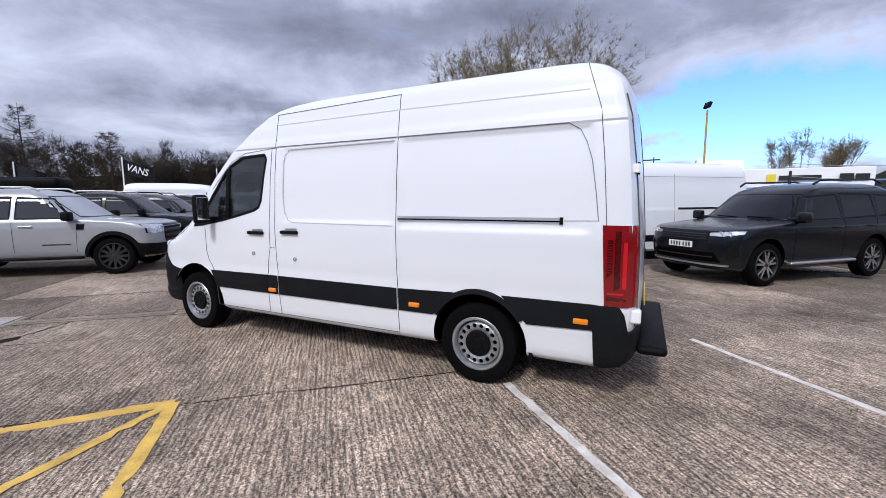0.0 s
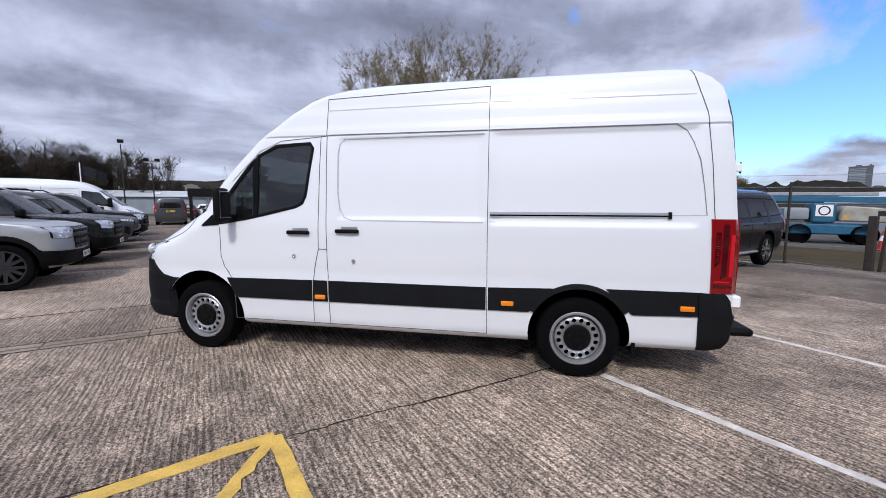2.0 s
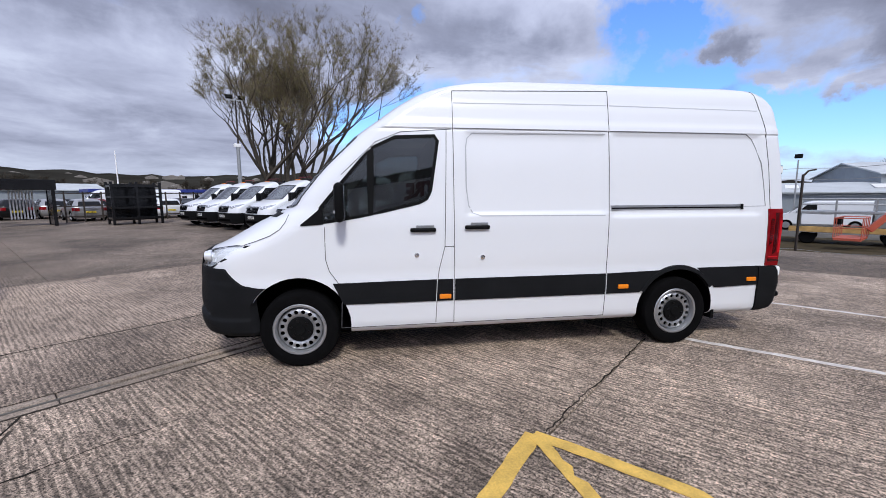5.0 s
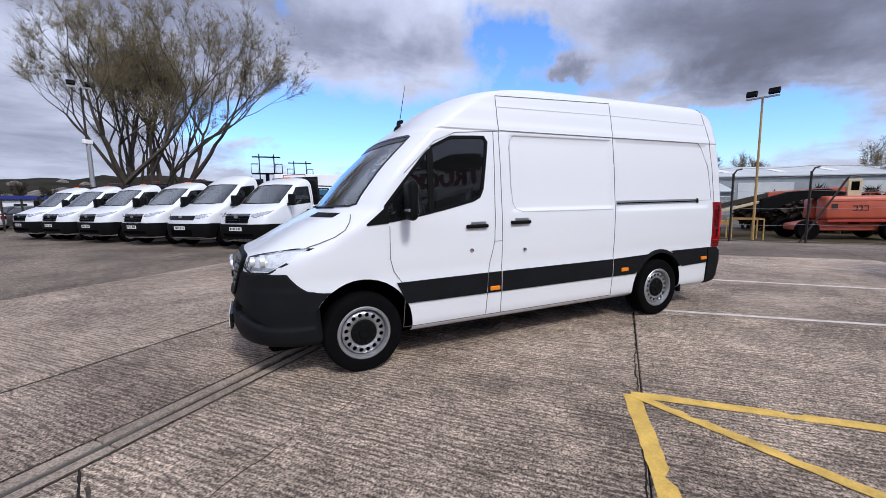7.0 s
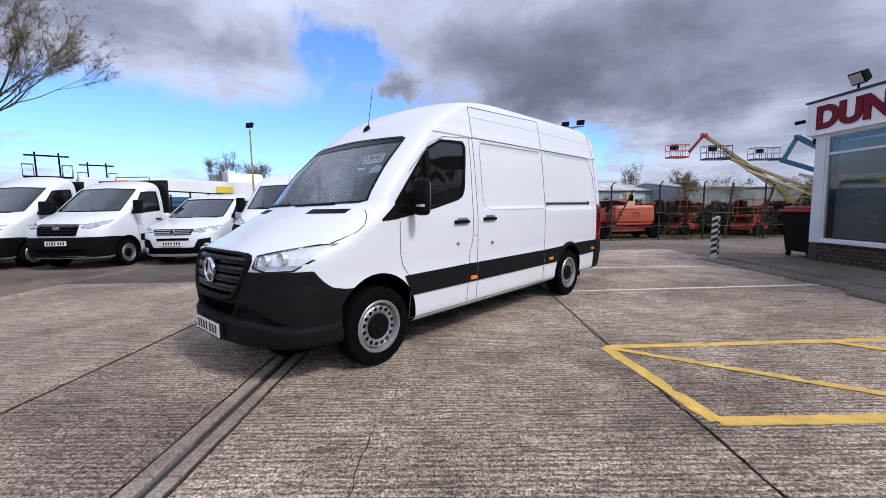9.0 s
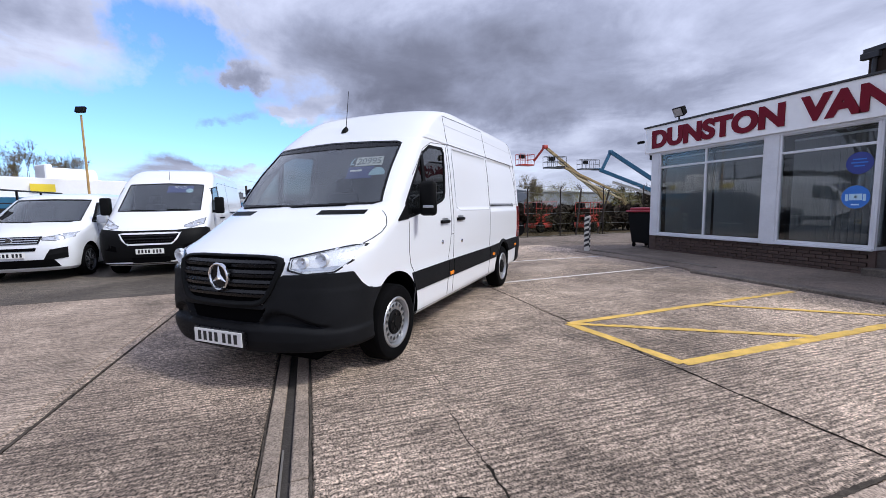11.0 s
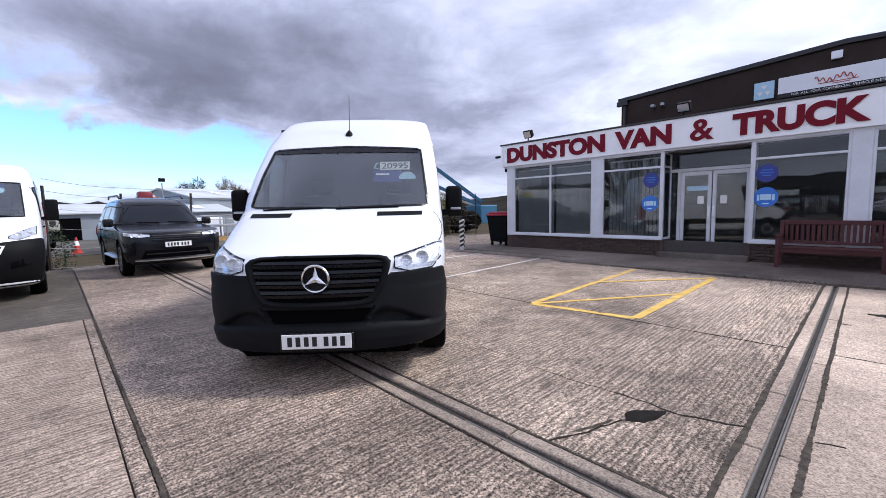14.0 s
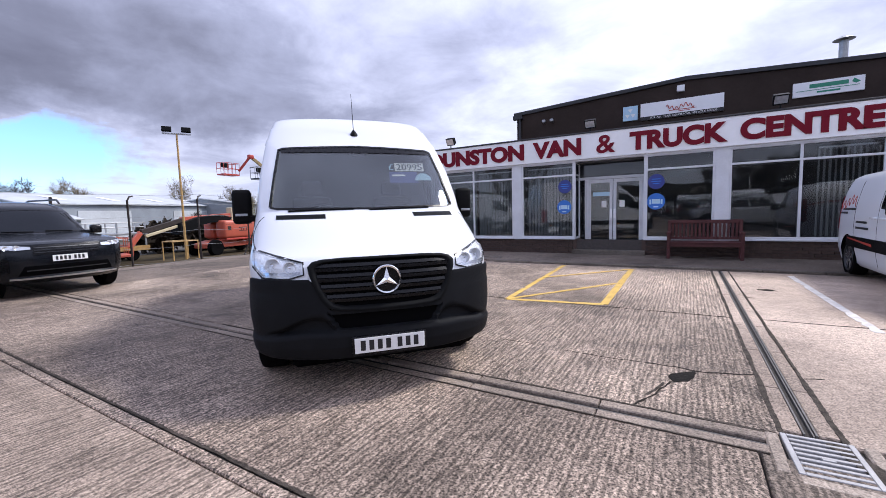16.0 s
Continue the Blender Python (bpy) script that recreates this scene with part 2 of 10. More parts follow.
    b.inputs["Strength"].default_value, b.inputs["Distance"].default_value = 0.9, 0.014
    nt.links.new(height, b.inputs["Height"])
    nt.links.new(b.outputs[0], p.inputs["Normal"])
    nt.links.new(ramp_of(mid, (0.3, 0.72), (0.7, 0.92)), p.inputs["Roughness"])
    return m


M_WHITE = mat("white_paint", (0.755, 0.775, 0.815), 0.28, coat=0.6)
M_BLACKPL = mat("black_plastic", (0.005, 0.0053, 0.0058), 0.55, spec=0.09, vary=0.25, scale=6, bump=0.15, bscale=300)
M_GREYPL = mat("dark_grey_plastic", (0.0105, 0.0112, 0.0128), 0.6, spec=0.08, vary=0.25, scale=5, bump=0.2, bscale=260)
M_GRILLE = mat("gloss_black", (0.005, 0.005, 0.006), 0.28, spec=0.25, vary=0.2)
# sheenless near-black that paints the shade inside openings and hollows
M_VOID = mat("hollow_shade", (0.004, 0.004, 0.0045), 0.95, spec=0.0)
M_SEAM = mat("panel_gap", (0.10, 0.10, 0.108), 0.9, spec=0.1)
M_SEAMDK = mat("dark_panel_gap", (0.006, 0.006, 0.007), 0.9, spec=0.05)
# two greys that put the shade of body folds into colour
M_FOLDSHADE = mat("fold_shadow", (0.22, 0.225, 0.24), 0.7, spec=0.2)
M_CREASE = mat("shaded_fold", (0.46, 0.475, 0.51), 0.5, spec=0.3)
M_TYRE = mat("tyre_rubber", (0.0045, 0.0045, 0.005), 0.8, spec=0.04, vary=0.35, scale=9, bump=0.25, bscale=90)
M_STEEL = mat("silver_wheel_paint", (0.42, 0.43, 0.45), 0.36, 0.75, vary=0.12, scale=9)
M_DARKRIM = mat("dark_alloy", (0.05, 0.052, 0.056), 0.35, 0.7, vary=0.15)
M_ALLOY = mat("machined_alloy", (0.62, 0.63, 0.65), 0.25, 0.9, vary=0.1)
M_CHROME = mat("chrome", (0.80, 0.81, 0.83), 0.12, 1.0)
M_ALU = mat("brushed_aluminium", (0.55, 0.56, 0.58), 0.38, 0.9, vary=0.1, scale=8)
M_GALV = mat("galvanised_steel", (0.40, 0.41, 0.42), 0.5, 0.7, vary=0.25, scale=6)
M_ORANGE = mat("amber_lens", (0.85, 0.24, 0.01), 0.25, coat=0.5)
M_RED = mat("red_lens", (0.22, 0.004, 0.007), 0.15, coat=0.6, vary=0.15)
M_REDBRIGHT = mat("bright_red_lens", (0.55, 0.012, 0.02), 0.15, coat=0.6)
M_REDDARK = mat("dark_red_lens", (0.06, 0.002, 0.003), 0.2, coat=0.6)
M_LENS = mat("lamp_lens", (0.62, 0.65, 0.70), 0.10, 0.55, coat=0.8, vary=0.3, scale=14)
M_LENSIN = mat("lamp_reflector", (0.88, 0.90, 0.93), 0.28, 0.6)
M_LIP = mat("dull_steel_lip", (0.15, 0.14, 0.13), 0.7, 0.0, spec=0.2, vary=0.3, scale=12)
M_GLASS = glass_mat("car_glass", (0.80, 0.84, 0.83), clear=0.95, base=0.12)
M_LAMPGLASS = glass_mat("clear_lamp_cover", (0.96, 0.97, 0.98), clear=1.0, base=0.05, edge=0.5)
M_LAMPBACK = mat("lamp_housing", (0.90, 0.91, 0.94), 0.22, 0.25, vary=0.18, scale=26, bump=0.25, bscale=40)
M_CABIN = mat("grey_cab_lining", (0.13, 0.13, 0.135), 0.85, vary=0.15, scale=4)
M_GLASSDK = glass_mat("tinted_car_glass", (0.42, 0.45, 0.45), clear=0.96, base=0.065)
M_SHOPGLASS = glass_mat("shop_glass", (0.80, 0.83, 0.83), clear=0.97, base=0.065, edge=0.6)
M_SEAT = mat("seat_cloth", (0.045, 0.045, 0.048), 0.9, vary=0.2)
M_PLATEW = mat("white_plate", (0.82, 0.82, 0.80), 0.35)
M_PLATEY = mat("yellow_plate", (0.80, 0.62, 0.05), 0.35)
M_INK = mat("black_print", (0.012, 0.012, 0.014), 0.5)
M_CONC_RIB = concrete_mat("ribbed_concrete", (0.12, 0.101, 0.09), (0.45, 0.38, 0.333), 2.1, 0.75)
M_CONC_WEST = concrete_mat("pinkish_worn_concrete", (0.23, 0.192, 0.17), (0.47, 0.40, 0.357), 0.0, 0.45)
M_CONC_RIBPALE = concrete_mat("pale_ribbed_concrete", (0.165, 0.137, 0.12), (0.35, 0.295, 0.261), 0.6, 0.45)
M_CONC = concrete_mat("stippled_concrete", (0.15, 0.124, 0.109), (0.35, 0.295, 0.261), 0.12, 0.8)
M_CONC_FAR = concrete_mat("dark_outer_concrete", (0.088, 0.074, 0.066), (0.205, 0.175, 0.156), 0.5, 0.55)
M_CONC_PALE = concrete_mat("pale_concrete_edging", (0.26, 0.228, 0.207), (0.44, 0.39, 0.355), 0.0, 0.35)
M_CONC_DARK = concrete_mat("dark_slab_concrete", (0.05, 0.044, 0.041), (0.13, 0.118, 0.108), 0.4, 0.4)
# forecourt tone has the showroom's shade mixed into its colour
M_CONC_PAVE = concrete_mat("shaded_forecourt_concrete", (0.075, 0.064, 0.057), (0.20, 0.172, 0.154), 0.0, 0.45)
M_CONC_KERB = concrete_mat("drain_concrete", (0.17, 0.145, 0.13), (0.34, 0.296, 0.267), 0.0, 0.4)
M_KERB = concrete_mat("kerb_concrete", (0.06, 0.055, 0.05), (0.17, 0.155, 0.145), 0.0, 0.4)
M_DIRT = mat("joint_dirt", (0.040, 0.034, 0.030), 0.95, vary=0.4, scale=14, bump=0.6, bscale=80)
M_CRACK = mat("crack_dirt", (0.028, 0.024, 0.020), 0.95, spec=0.1, vary=0.5, scale=20, bump=1.0, bscale=90)
M_WETDIRT = mat("wet_pothole_dirt", (0.013, 0.011, 0.009), 0.85, spec=0.12, vary=0.5, scale=14, bump=0.5, bscale=40)
M_GRATE = mat("worn_grey_grate", (0.36, 0.35, 0.35), 0.5, 0.3, vary=0.25, scale=10, bump=0.2, bscale=60)
M_GRIT = mat("gritty_dirt", (0.085, 0.072, 0.060), 0.95, spec=0.1, vary=0.7, scale=16, color2=(0.020, 0.017, 0.014), bump=1.0, bscale=110)
M_YELLOW = mat("worn_yellow_paint", (0.70, 0.455, 0.10), 0.7, vary=0.28, scale=7, color2=(0.42, 0.27, 0.06), bump=0.5, bscale=70)
M_LINE = mat("worn_white_paint", (0.70, 0.67, 0.64), 0.75, vary=0.3, scale=9, color2=(0.45, 0.41, 0.38), bump=0.5, bscale=70)
M_GRASS = mat("rough_grass", (0.066, 0.050, 0.029), 0.95, spec=0.1, vary=0.5, scale=0.6, color2=(0.034, 0.029, 0.016), bump=0.8, bscale=12)
M_BRICK = mat("dark_brick", (0.060, 0.038, 0.030), 0.85, vary=0.45, scale=9, bump=0.5, bscale=60, piece=0.35)
M_MORTAR = mat("mortar", (0.07, 0.06, 0.055), 0.95, vary=0.3, scale=20)
M_CLAD = mat("brown_cladding", (0.042, 0.030, 0.025), 0.8, spec=0.15, vary=0.3, scale=1.5)
M_ROOFEDGE = mat("dark_roof_edge", (0.03, 0.03, 0.033), 0.6, vary=0.2)
M_SIGN = mat("white_sign_board", (0.88, 0.88, 0.89), 0.35, vary=0.06, scale=0.8)
M_MAROON = mat("maroon_letters", (0.16, 0.006, 0.018), 0.5, spec=0.15, vary=0.1)
M_FRAME = mat("white_window_frame", (0.66, 0.67, 0.70), 0.42, vary=0.12, scale=3)
M_BENCH = mat("maroon_stained_wood", (0.075, 0.016, 0.016), 0.6, vary=0.4, scale=5, bump=0.3, bscale=40)
M_BLIND = mat("vertical_blind_cloth", (0.30, 0.305, 0.315), 0.85, vary=0.1)
# dark grey puts the dimness of the unlit room into its surfaces
M_ROOM = mat("dimmed_room", (0.10, 0.10, 0.105), 0.9, vary=0.2, scale=0.7)
M_BLUE = mat("blue_disc", (0.03, 0.16, 0.55), 0.45)
M_NAVY = mat("navy_disc", (0.025, 0.04, 0.22), 0.45)
M_PALEBLUE = mat("pale_blue_sign", (0.45, 0.66, 0.80), 0.4, vary=0.05)
M_GREEN = mat("green_print", (0.03, 0.25, 0.15), 0.5)
M_ROT = mat("weathered_steel", (0.045, 0.035, 0.030), 0.8, 0.3, vary=0.4, scale=8)
M_MAST = mat("ochre_painted_steel", (0.50, 0.31, 0.11), 0.5, vary=0.35, scale=5)
M_JLG = mat("faded_orange_paint", (0.50, 0.105, 0.06), 0.45, vary=0.25, scale=2)
M_LIFTRED = mat("red_paint", (0.42, 0.045, 0.03), 0.45, vary=0.2)
M_CRIMSON = mat("crimson_paint", (0.19, 0.014, 0.022), 0.45, vary=0.25)
M_LIFTBLUE = mat("blue_paint", (0.022, 0.115, 0.21), 0.45, vary=0.2)
M_HOODPALE = mat("stained_pale_hood", (0.36, 0.35, 0.31), 0.6, vary=0.4, scale=2.2, color2=(0.20, 0.185, 0.14))
M_LIFTYEL = mat("buff_paint", (0.33, 0.24, 0.11), 0.5, vary=0.2)
M_CREAM = mat("cream_paint", (0.55, 0.47, 0.30), 0.5, vary=0.2)
M_SHED = mat("grey_shed_cladding", (0.26, 0.29, 0.32), 0.55, vary=0.2, scale=0.8)
M_TOWER = mat("grey_tower_render", (0.135, 0.145, 0.165), 0.8, vary=0.2, scale=0.05)
M_GRAVEL = mat("grey_hardcore", (0.115, 0.109, 0.10), 0.95, spec=0.1, vary=0.4, scale=0.35, color2=(0.065, 0.061, 0.054), bump=0.7, bscale=14)
M_HIVIS = mat("lime_reflective_tape", (0.62, 0.70, 0.02), 0.5)
M_SHEDROOF = mat("pale_shed_roof", (0.50, 0.53, 0.55), 0.55, vary=0.2, scale=0.5)
M_BARK = mat("bark", (0.075, 0.062, 0.048), 0.9, vary=0.4, scale=3)
M_BARKDARK = mat("dark_brown_bark", (0.050, 0.038, 0.028), 0.95, spec=0.1, vary=0.4, scale=3)
M_TWIG = mat("twigs", (0.19, 0.15, 0.10), 0.9, vary=0.3, scale=1)
M_BUD = mat("spring_buds", (0.22, 0.20, 0.08), 0.85, vary=0.35, scale=0.8)
M_BUSH = mat("dark_evergreen", (0.022, 0.034, 0.014), 0.9, vary=0.4, scale=1.5)
M_BLOSSOM = mat("white_blossom", (0.62, 0.60, 0.52), 0.8, vary=0.3, scale=4)
M_SCRUB = mat("brown_scrub", (0.060, 0.052, 0.028), 0.9, spec=0.1, vary=0.5, scale=2)
M_HILL = mat("far_wooded_hill", (0.034, 0.033, 0.028), 1.0, vary=0.55, scale=0.03, color2=(0.018, 0.016, 0.014), spec=0.0)
M_WOODFAR = mat("bare_woodland", (0.055, 0.046, 0.036), 1.0, vary=0.4, scale=0.4, spec=0.0)
M_STRIPE = mat("white_stripe", (0.62, 0.60, 0.56), 0.6, vary=0.15)
M_BINRED = mat("red_plastic", (0.33, 0.015, 0.03), 0.45, vary=0.15)


def paint(name, c, metal=0.4, rough=0.3):
    return mat(name, c, rough, metal, vary=0.06, scale=1.5, coat=0.6 if max(c) > 0.2 else 0.15, spec=0.5 if max(c) > 0.2 else 0.28)


M_SILVER = paint("silver_paint", (0.40, 0.415, 0.44), 0.45, 0.34)
M_SUVGREY = paint("graphite_paint", (0.009, 0.011, 0.015), 0.3, 0.2)
M_DKGREY = paint("dark_grey_paint", (0.018, 0.019, 0.022), 0.3, 0.28)
M_MIDGREY = paint("mid_grey_paint", (0.075, 0.075, 0.08), 0.4, 0.3)
M_BLACKP = paint("black_paint", (0.010, 0.010, 0.011), 0.2, 0.25)
M_SKYBLUE = paint("sky_blue_paint", (0.02, 0.24, 0.50), 0.1, 0.3)
M_CARRED = paint("dark_red_paint", (0.16, 0.012, 0.014), 0.2, 0.3)
M_CARSILV = paint("pale_silver_paint", (0.36, 0.36, 0.37), 0.5, 0.3)


# ---- mesh tools ----
def part(name, bm, material, parent, label="", smooth=False, angle=0.6):
    me = bpy.data.meshes.new(name)
    bmesh.ops.recalc_face_normals(bm, faces=bm.faces)
    bm.to_mesh(me)
    bm.free()
    mats = material if isinstance(material, (list, tuple)) else [material]
    for m in mats:
        me.materials.append(m)
    if smooth:
        me.polygons.foreach_set("use_smooth", [True] * len(me.polygons))
        me.set_sharp_from_angle(angle=angle)
    ob = new(name, me)
    ob.parent = parent
    if label:
        tagged(ob, label)
    return ob


def thing(name, label, category, m=None, group="", kind=""):
    ob = new(name)
    ob.empty_display_size = 0.1
    if m is not None:
        ob.matrix_basis = m
    return tagged(ob, label, category, group, kind)


def box(x0, x1, y0, y1, z0, z1, bev=0.0, seg=1, bm=None):
    b = bmesh.new()
    bmesh.ops.create_cube(b, size=1.0, matrix=Matrix.LocRotScale(((x0 + x1) / 2, (y0 + y1) / 2, (z0 + z1) / 2), None, (abs(x1 - x0), abs(y1 - y0), abs(z1 - z0))))
    if bev:
        bmesh.ops.bevel(b, geom=b.edges[:], offset=bev, segments=seg, affect="EDGES", profile=0.5)
    return join(bm, b)


def join(bm, b):
    if bm is None:
        return b
    me = bpy.data.meshes.new("tmp")
    b.to_mesh(me)
    b.free()
    bm.from_mesh(me)
    bpy.data.meshes.remove(me)
    return bm


def cyl(p, q, r0, r1=None, seg=12, bm=None, cap=True):
    p, q = Vector(p), Vector(q)
    b = bmesh.new()
    d = q - p
    m = Matrix.Translation((p + q) / 2) @ d.to_track_quat("Z", "Y").to_matrix().to_4x4()
    bmesh.ops.create_cone(b, cap_ends=cap, segments=seg, radius1=r0, radius2=r0 if r1 is None else r1, depth=d.length, matrix=m)
    return join(bm, b)


def prism(pts, axis, a, b_, bm=None, bev=0.0):
    """A flat outline pushed from a to b_ along an axis; pts are the two other coordinates in xyz order."""
    bm2 = bmesh.new()

    def at(u, v, w):
        return {"x": (w, u, v), "y": (u, w, v), "z": (u, v, w)}[axis]
    lo, hi = [bm2.verts.new(at(u, v, a)) for u, v in pts], [bm2.verts.new(at(u, v, b_)) for u, v in pts]
    bm2.faces.new(lo)
    bm2.faces.new(hi[::-1])
    n = len(pts)
    for i in range(n):
        bm2.faces.new((lo[i], hi[i], hi[(i + 1) % n], lo[(i + 1) % n]))
    if bev:
        bmesh.ops.bevel(bm2, geom=bm2.edges[:], offset=bev, segments=1, affect="EDGES")
    return join(bm, bm2)


def grid_mesh(pts, bm=None, close=False):
    """pts[i][j]: rows of points joined by quads."""
    b = bmesh.new()
    vs = [[b.verts.new(p) for p in row] for row in pts]
    n = len(vs[0])
    for i in range(len(vs) - 1):
        for j in range(n if close else n - 1):
            k = (j + 1) % n
            b.faces.new((vs[i][j], vs[i][k], vs[i + 1][k], vs[i + 1][j]))
    return join(bm, b)


def tube(pts, r, seg=6, bm=None, taper=None):
    pts = [Vector(p) for p in pts]
    rows = []
    for i, p in enumerate(pts):
        d = (pts[min(i + 1, len(pts) - 1)] - pts[max(i - 1, 0)]).normalized()
        q = d.to_track_quat("Z", "Y")
        rr = r if taper is None else r * taper[i]
        rows.append([p + q @ Vector((rr * math.cos(2 * math.pi * k / seg), rr * math.sin(2 * math.pi * k / seg), 0)) for k in range(seg)])
    b = bmesh.new()
    vs = [[b.verts.new(p) for p in row] for row in rows]
    for i in range(len(vs) - 1):
        for j in range(seg):
            k = (j + 1) % seg
            b.faces.new((vs[i][j], vs[i][k], vs[i + 1][k], vs[i + 1][j]))
    b.faces.new(vs[0][::-1])
    b.faces.new(vs[-1])
    return join(bm, b)


def revolve(profile, axis="y", seg=40, bm=None):
    """profile: (radius, along) pairs turned round an axis."""
    rows = []
    for r, a in profile:
        ring = []
        for k in range(seg):
            c, s = math.cos(2 * math.pi * k / seg), math.sin(2 * math.pi * k / seg)
            ring.append({"y": (r * c, a, r * s), "z": (r * c, r * s, a), "x": (a, r * c, r * s)}[axis])
        rows.append(ring)
    return grid_mesh(rows, bm, close=True)


def lerp_table(table):
    xs, ys = [t[0] for t in table], [t[1] for t in table]
    return lambda v: float(np.interp(v, xs, ys))


def text_part(name, words, size, depth, material, parent, m, fit_w=None, label="", bold=0.0):
    cu = bpy.data.curves.new(name, "FONT")
    cu.body, cu.size, cu.extrude, cu.align_x, cu.align_y = words, size, depth, "LEFT", "BOTTOM_BASELINE"
    cu.offset = bold
    tmp = bpy.data.objects.new("tmp", cu)
    scene.collection.objects.link(tmp)
    bpy.context.view_layer.update()
    me = bpy.data.meshes.new_from_object(tmp.evaluated_get(bpy.context.evaluated_depsgraph_get()))
    bpy.data.objects.remove(tmp)
    bpy.data.curves.remove(cu)
    xs = [v.co.x for v in me.vertices]
    zs = [v.co.y for v in me.vertices if abs(v.co.y) < 10]
    x0, x1 = min(xs), max(xs)
    k = (fit_w / (x1 - x0)) if fit_w else 1.0
    h0, h1 = min(zs), max(zs)
    me.transform(Matrix.Diagonal((k, size / (h1 - h0), 1, 1)) @ Matrix.Translation((-x0, -h0, 0)))
    me.transform(m)
    me.materials.clear()
    me.materials.append(material)
    ob = new(name, me)
    ob.parent = parent
    if label:
        tagged(ob, label)
    return ob

# ---- vehicles: one rounded shell per kind, cut for arches, cab and windows ----
class Shell:
    """Body seen as level slices: nose(z) and tail(z) on the centre line, half width, corner depths."""

    def __init__(self, nose, tail, half, fdeep, rdeep, nf=2.6, nr=3.0, dents=()):
        self.nose, self.tail, self.half = lerp_table(nose), lerp_table(tail), lerp_table(half)
        self.fdeep, self.rdeep, self.nf, self.nr, self.dents = lerp_table(fdeep), lerp_table(rdeep), nf, nr, dents

    def side(self, x, z):
        w, lf, lr = self.half(z), self.fdeep(z), self.rdeep(z)
        u = (self.nose(z) - x) / lf
        if u < 1:
            w *= max(0.0, 1 - (1 - max(u, 0.0)) ** self.nf) ** (1 / self.nf)
        u = (x - self.tail(z)) / lr
        if u < 1:
            w *= max(0.0, 1 - (1 - max(u, 0.0)) ** self.nr) ** (1 / self.nr)
        for x0, x1, z0, z1, soft, deep in self.dents:
            d = min(x - x0, x1 - x, z - z0, z1 - z)
            w -= deep * min(1.0, max(0.0, d / soft))
        return w

    def front(self, y, z, grow=0.0):
        q = min(1.0, abs(y) / (self.half(z) + grow))
        return self.nose(z) + grow - self.fdeep(z) * (1 - max(0.0, 1 - q ** self.nf) ** (1 / self.nf))

    def rear(self, y, z):
        q = min(1.0, abs(y) / self.half(z))
        return self.tail(z) + self.rdeep(z) * (1 - max(0.0, 1 - q ** self.nr) ** (1 / self.nr))

    def rings(self, zs, na=9, ns=24, nb=6, inset=0.0, x0=None, x1=None):
        rows = []
        for z in zs:
            w, lf, lr = self.half(z) - inset, self.fdeep(z), self.rdeep(z)
            a, b = self.nose(z) - inset, self.tail(z) + inset
            if x1 is not None:
                a = min(a, x1)
            if x0 is not None:
                b, lr = max(b, x0), 0.02
            half = []
            for i in range(na + 1):
                q = math.sin(math.pi / 2 * i / na)
                half.append((a - lf * (1 - max(0.0, 1 - q ** self.nf) ** (1 / self.nf)), w * q))
            for i in range(1, ns):
                x = (a - lf) + (b + lr - a + lf) * i / ns
                half.append((x, self.side(x, z) if not inset else w))
            for i in range(nb, -1, -1):
                q = math.sin(math.pi / 2 * i / nb)
                half.append((b + lr * (1 - max(0.0, 1 - q ** self.nr) ** (1 / self.nr)), w * q))
            ring = [(x, y, z) for x, y in half] + [(x, -y, z) for x, y in half[-2:0:-1]]
            rows.append(ring)
        return rows

    def solid(self, zs, **kw):
        bm = bmesh.new()
        vs = [[bm.verts.new(p) for p in ring] for ring in self.rings(zs, **kw)]
        n = len(vs[0])
        for i in range(len(vs) - 1):
            for j in range(n):
                k = (j + 1) % n
                bm.faces.new((vs[i][j], vs[i][k], vs[i + 1][k], vs[i + 1][j]))
        bm.faces.new(vs[0][::-1])
        bm.faces.new(vs[-1])
        bmesh.ops.recalc_face_normals(bm, faces=bm.faces)
        return bm


def sheet(outer, inner):
    """A closed thin slab between two grids of points."""
    bm = bmesh.new()
    o, i_ = [[bm.verts.new(p) for p in r] for r in outer], [[bm.verts.new(p) for p in r] for r in inner]
    n, m = len(o), len(o[0])
    for a in range(n - 1):
        for b in range(m - 1):
            bm.faces.new((o[a][b], o[a][b + 1], o[a + 1][b + 1], o[a + 1][b]))
            bm.faces.new((i_[a][b], i_[a + 1][b], i_[a + 1][b + 1], i_[a][b + 1]))
    for a in range(n - 1):
        bm.faces.new((o[a][0], o[a + 1][0], i_[a + 1][0], i_[a][0]))
        bm.faces.new((o[a][-1], i_[a][-1], i_[a + 1][-1], o[a + 1][-1]))
    for b in range(m - 1):
        bm.faces.new((o[0][b], i_[0][b], i_[0][b + 1], o[0][b + 1]))
        bm.faces.new((o[-1][b], o[-1][b + 1], i_[-1][b + 1], i_[-1][b]))
    return bm


def spans(lo, hi, nu, nv):
    """Points of the region between two polylines, each run through from its first to its last u."""
    def frac(line):
        a, b = line[0][0], line[-1][0]
        return [(p[0] - a) / (b - a) for p in line]
    fl, fh = frac(lo), frac(hi)
    ts = sorted(set(round(t, 5) for t in [k / nu for k in range(nu + 1)] + fl + fh))
    out = []
    for t in ts:
        p = [float(np.interp(t, fl, [q[i] for q in lo])) for i in (0, 1)]
        q = [float(np.interp(t, fh, [r[i] for r in hi])) for i in (0, 1)]
        q[1] = max(q[1], p[1] + 0.002)
        out.append([(p[0] + (q[0] - p[0]) * k / nv, p[1] + (q[1] - p[1]) * k / nv) for k in range(nv + 1)])
    return out


